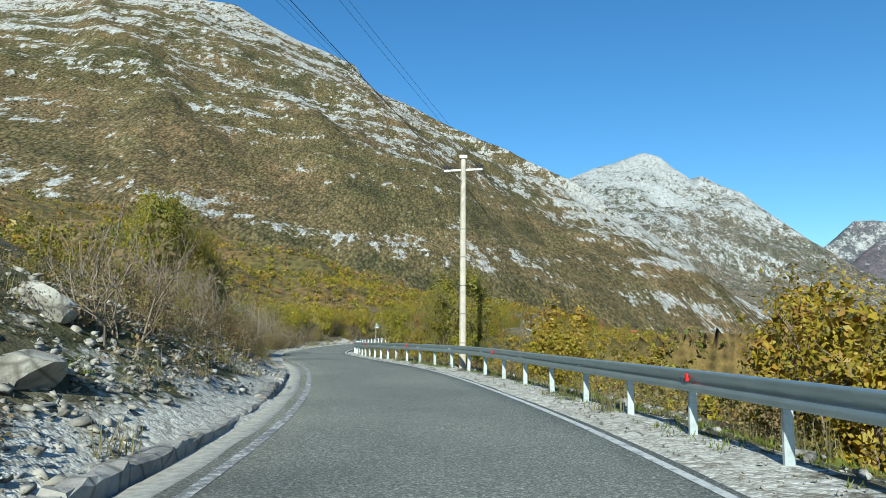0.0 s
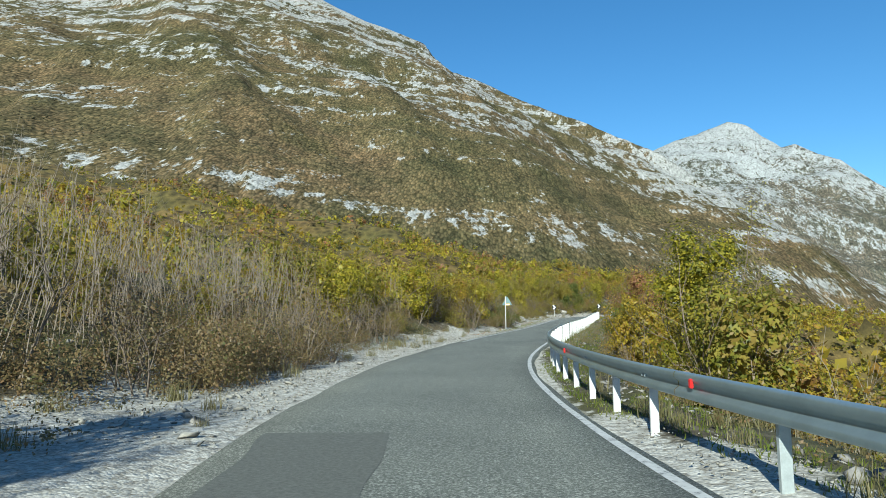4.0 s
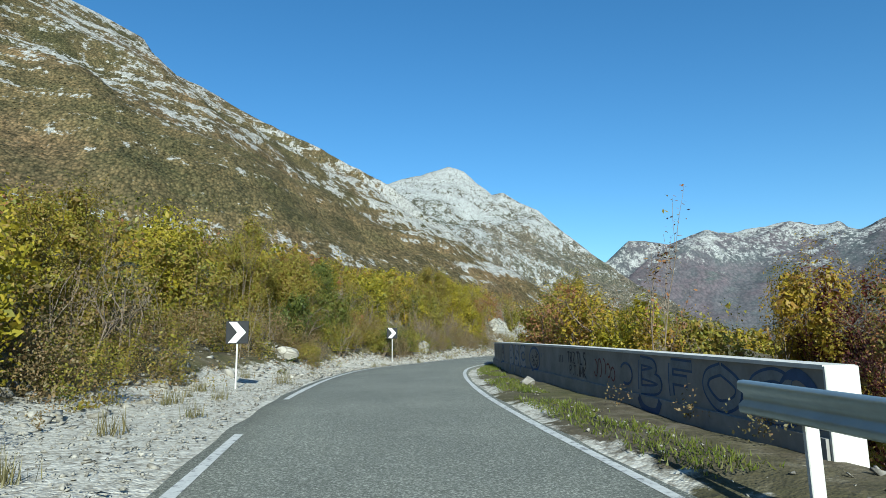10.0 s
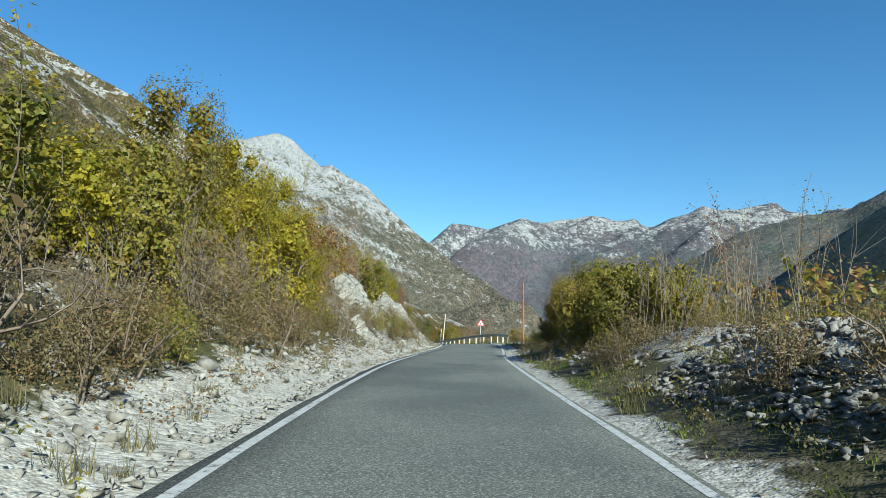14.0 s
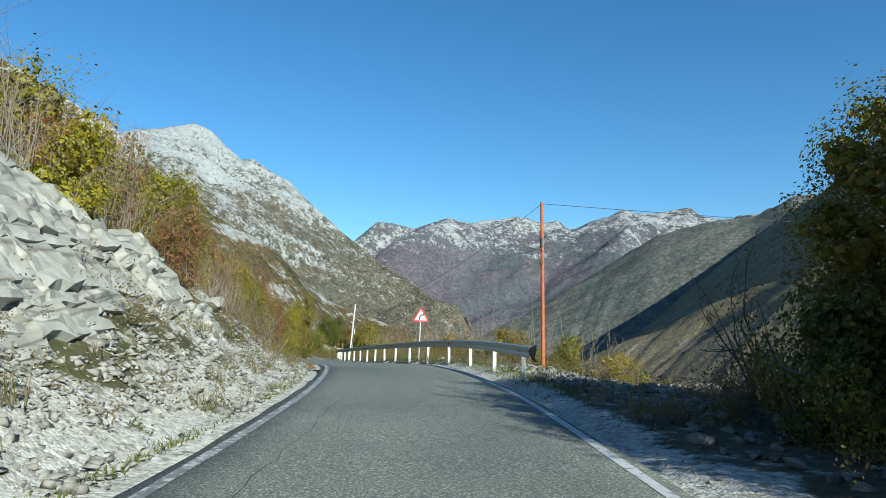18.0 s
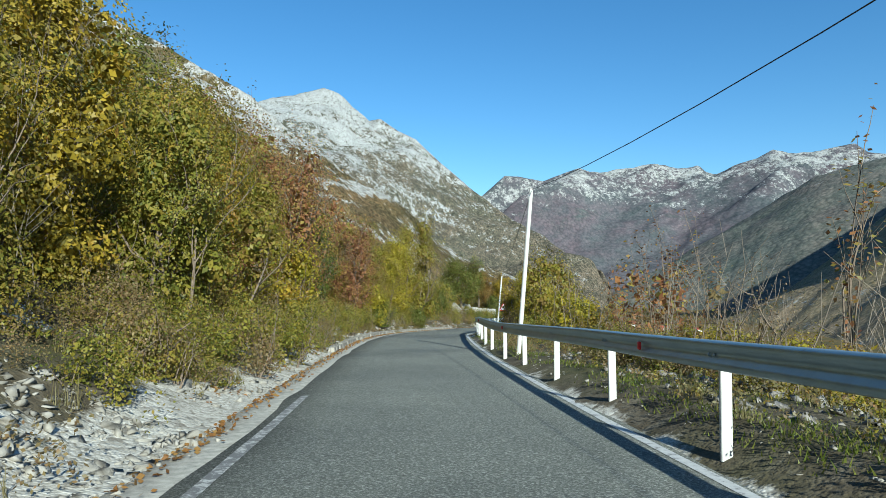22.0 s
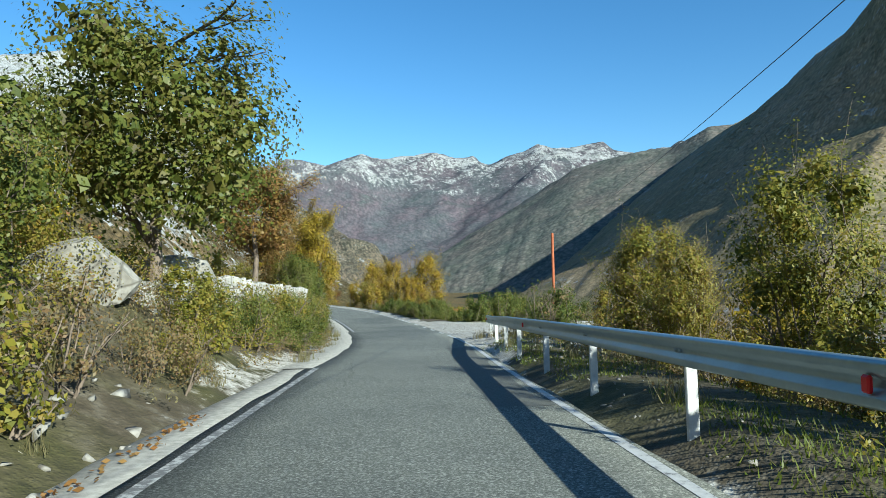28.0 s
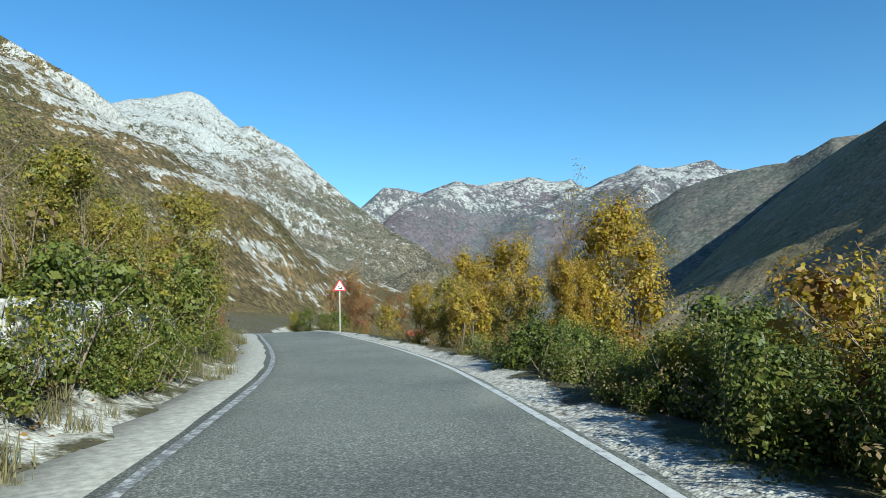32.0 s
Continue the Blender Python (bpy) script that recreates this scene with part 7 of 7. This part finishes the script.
thicket("scrub", "low dry scrub and brush among the stones", [
    (-6, 34, -3.7, -12, 200, .25, .7), (36, 150, -4.5, -12, 520, .25, .8), (150, 270, -3.4, -11, 520, .25, .8), (268, 345, -3.4, -9, 460, .3, .9), (345, 420, -3.6, -10, 300, .3, .8),
    (-6, 140, 4.0, 9, 420, .2, .7), (166, 350, 3.4, 9, 700, .2, .8), (232, 300, 3.1, 5, 260, .25, .7), (366, 420, 3.2, 10, 240, .3, .9)],
    78, 0.062, 6, [("brush", .55), ("dry", .25), ("olive", .15), ("green", .05)], "scrub", 0.0)


def bare_stems(seed, zones):
    """Thin leafless shoots standing up out of the scrub, each with a few side twigs."""
    rng = np.random.default_rng(seed)
    V, F, k0 = [], [], 0
    for s0, s1, d0, d1, n, lo, hi in zones:
        for _ in range(n):
            q = at(rng.uniform(s0, s1), rng.uniform(d0, d1))
            foot = np.array([q.x, q.y, land1(q.x, q.y) - 0.1])
            h = rng.uniform(lo, hi)
            lean = np.array([*rng.normal(0, 0.16, 2), 1.0])
            pts = [foot + lean * h * u + np.array([*rng.normal(0, 0.03, 2), 0]) * h * u for u in (0, 0.4, 0.75, 1)]
            twigs = [(pts, 0.006 + 0.0035 * h)]
            for _k in range(4):
                u = rng.uniform(0.3, 0.9)
                a = foot + lean * h * u
                twigs.append(([a, a + (lean + np.array([*rng.normal(0, 0.6, 2), 0])) * h * rng.uniform(0.15, 0.35)], 0.006))
            for p, r in twigs:
                v, f2 = tube(p, np.linspace(r, 0.003, len(p)), 3)
                V.append(v)
                F.append(f2 + k0)
                k0 += len(v)
    o = mesh("bare_stems", np.vstack(V), np.vstack(F), TWIG)
    return tagged(o, "thin grey leafless stems standing in the scrub", "twigs", kind="stuff")


TWIG = plain("grey_dry_twigs", (0.2, 0.165, 0.13), 0.9, 0.0, 0.3, 6.0, 0.0)
bare_stems(21, [(62, 80, -13, -8, 260, 2.0, 4.2), (56, 100, -14, -6.5, 300, 1.2, 3.2), (20, 40, -10, -5, 120, 1.0, 2.4), (100, 126, -9, -5, 220, 1.0, 2.6), (150, 206, -11, -5.5, 320, 0.8, 2.4), (206, 232, -9.5, -7, 160, 1.2, 3.0),
                (232, 286, -12, -6, 420, 1.2, 3.4), (60, 132, 6, 12, 240, 1.0, 2.8), (236, 282, 5.2, 11, 300, 1.2, 3.2), (184, 212, 6, 9, 120, 1.2, 3.0), (320, 345, 6, 10, 80, 1.0, 2.4)])


def grass(seed, zones):
    rng = np.random.default_rng(seed)
    tufts = [grass_tuft(k) for k in range(4)]
    V = []
    for s0, s1, d0, d1, n in zones:
        for _ in range(n):
            p = at(rng.uniform(s0, s1), rng.uniform(d0, d1))
            v = tufts[rng.integers(0, 4)][0] * rng.uniform(0.5, 1.3)
            V.append(v + np.array([p.x, p.y, land1(p.x, p.y)]))
    V = np.vstack(V)
    o = mesh("grass", V, np.arange(len(V)).reshape(-1, 4), LEAF["dry"])
    return tagged(o, "dry grass tufts on the stony verges", "grass", kind="stuff")


grass(8, [(-6, 34, -9, -3.3, 120), (36, 150, -9, -3.2, 240), (150, 345, -8, -2.9, 360), (345, 410, -4.5, -3, 140), (-6, 134, 3.2, 6.5, 260), (166, 350, 3.0, 6.5, 300)])


def turf(seed, zones):
    """Short grass in patches along the verge: single blades."""
    rng = np.random.default_rng(seed)
    P = []
    for s0, s1, d0, d1, n in zones:
        s = rng.uniform(s0, s1, n)
        d = d0 + (d1 - d0) * rng.beta(1.6, 1.6, n)
        keep = vnoise(s * 0.55, d * 1.4, seed) > -0.16
        for a, b in zip(s[keep], d[keep]):
            p = at(a, b)
            P.append((p.x, p.y))
    P = np.array(P)
    z = land(P[:, 0].copy(), P[:, 1].copy())[0]
    n = len(P)
    b = np.stack([P[:, 0], P[:, 1], z - 0.01], 1)
    ang = rng.uniform(0, 6.28, n)
    h = rng.uniform(0.03, 0.11, n)[:, None]
    w = np.stack([np.cos(ang), np.sin(ang), 0 * ang], 1) * 0.012
    lean = np.concatenate([rng.normal(0, 0.45, (n, 2)), np.ones((n, 1))], 1)
    v = np.stack([b - w, b + w, b + lean * h], 1).reshape(-1, 3)
    return tagged(mesh("grass", v, np.arange(len(v)).reshape(-1, 3), LEAF["turf"]), "short green grass and moss along the verge", "grass", kind="stuff")


turf(9, [(60, 132, 3.2, 5.6, 14000), (232, 345, 3.0, 5.2, 14000), (4, 58, 4.0, 6.2, 8000), (134, 170, 2.75, 3.75, 9000), (170, 206, 2.9, 4.2, 8000), (226, 284, 2.8, 4.2, 9000), (284, 345, 2.6, 4.2, 12000), (6, 60, 3.2, 4.6, 6000), (60, 132, 2.6, 3.4, 7000), (100, 128, -3.8, -2.9, 2500), (205, 240, -3.4, -2.8, 3500), (350, 366, 6, 10, 3000)])


def litter(seed, zones):
    rng = np.random.default_rng(seed)
    P = []
    for s0, s1, d0, d1, n in zones:
        for _ in range(n):
            p = at(rng.uniform(s0, s1), d0 + (d1 - d0) * rng.beta(1, 2.2))
            P.append((p.x, p.y))
    P = np.array(P)
    z = land(P[:, 0].copy(), P[:, 1].copy())[0]
    s, d, zr = nearest(P[:, 0].copy(), P[:, 1].copy())
    z = np.maximum(z, np.where(np.abs(d) < 3.1, zr + 0.0, -99))
    v, f = leaf_faces(np.stack([P[:, 0], P[:, 1], z + 0.015], 1), 0.07, rng, 0.12)
    return tagged(mesh("leaf_litter", v, f, LEAF["litter"]), "fallen orange and brown leaves along the kerb", "leaves", kind="stuff")


litter(10, [(236, 330, -3.02, -2.6, 2600), (266, 325, -3.3, -4.6, 2500), (94, 126, -3.4, -5.5, 1500), (24, 44, -3.2, -5.5, 900), (150, 205, -3.6, -6, 1500), (335, 375, -3.3, -4, 700)])

for colour, pieces in JOINED.items():
    V = np.vstack(pieces)
    tagged(mesh("brush", V, np.arange(len(V)).reshape(-1, 4), LEAF[colour]), "tangled low brush merging along the banks", "brush", kind="stuff")

for r in PARKED:
    for o in (*r.children_recursive, r):
        bpy.data.objects.remove(o)


# ---- houses across the valley ----
def house(x, y, w, d, h, turn, label, z=None):
    e = new("house")
    e.location = (x, y, (land1(x, y) if z is None else z) - 0.3)
    e.rotation_euler = (0, 0, turn)
    part("wall", box(w, d, h), PLASTER, e, "pale plaster walls")
    bm = bmesh.new()
    o = 0.5
    a = [bm.verts.new(p) for p in ((-w / 2 - o, -d / 2 - o, h), (w / 2 + o, -d / 2 - o, h), (w / 2 + o, d / 2 + o, h), (-w / 2 - o, d / 2 + o, h), (-w / 2 - o, 0, h + d * 0.32), (w / 2 + o, 0, h + d * 0.32))]
    for f in ((0, 1, 5, 4), (2, 3, 4, 5), (0, 4, 3), (1, 2, 5), (3, 2, 1, 0)):
        bm.faces.new([a[k] for k in f])
    part("roof", bm, ROOFTILE, e, "red tiled roof")
    for k in (-1, 1):
        part("window", box(1.1, 0.06, 1.3, 0.0, h * 0.45), BLACK, e, "dark window", Matrix.Translation((k * w * 0.25, -d / 2 - 0.02, 0)))
    return tagged(e, label, "house", "village houses")


house(144.4, 512, 15, 8, 7.5, 0.25, "small white house with a red tiled roof on the slope")
rgen = random.Random(9)
for k in range(14):
    a = rgen.uniform(0, 1)
    house(330 + 420 * a + rgen.uniform(-60, 60), 540 + 420 * a + rgen.uniform(-90, 90), rgen.uniform(8, 13), rgen.uniform(7, 9), rgen.uniform(4, 7), rgen.uniform(0, 3), "pale village house with a red roof in the valley")
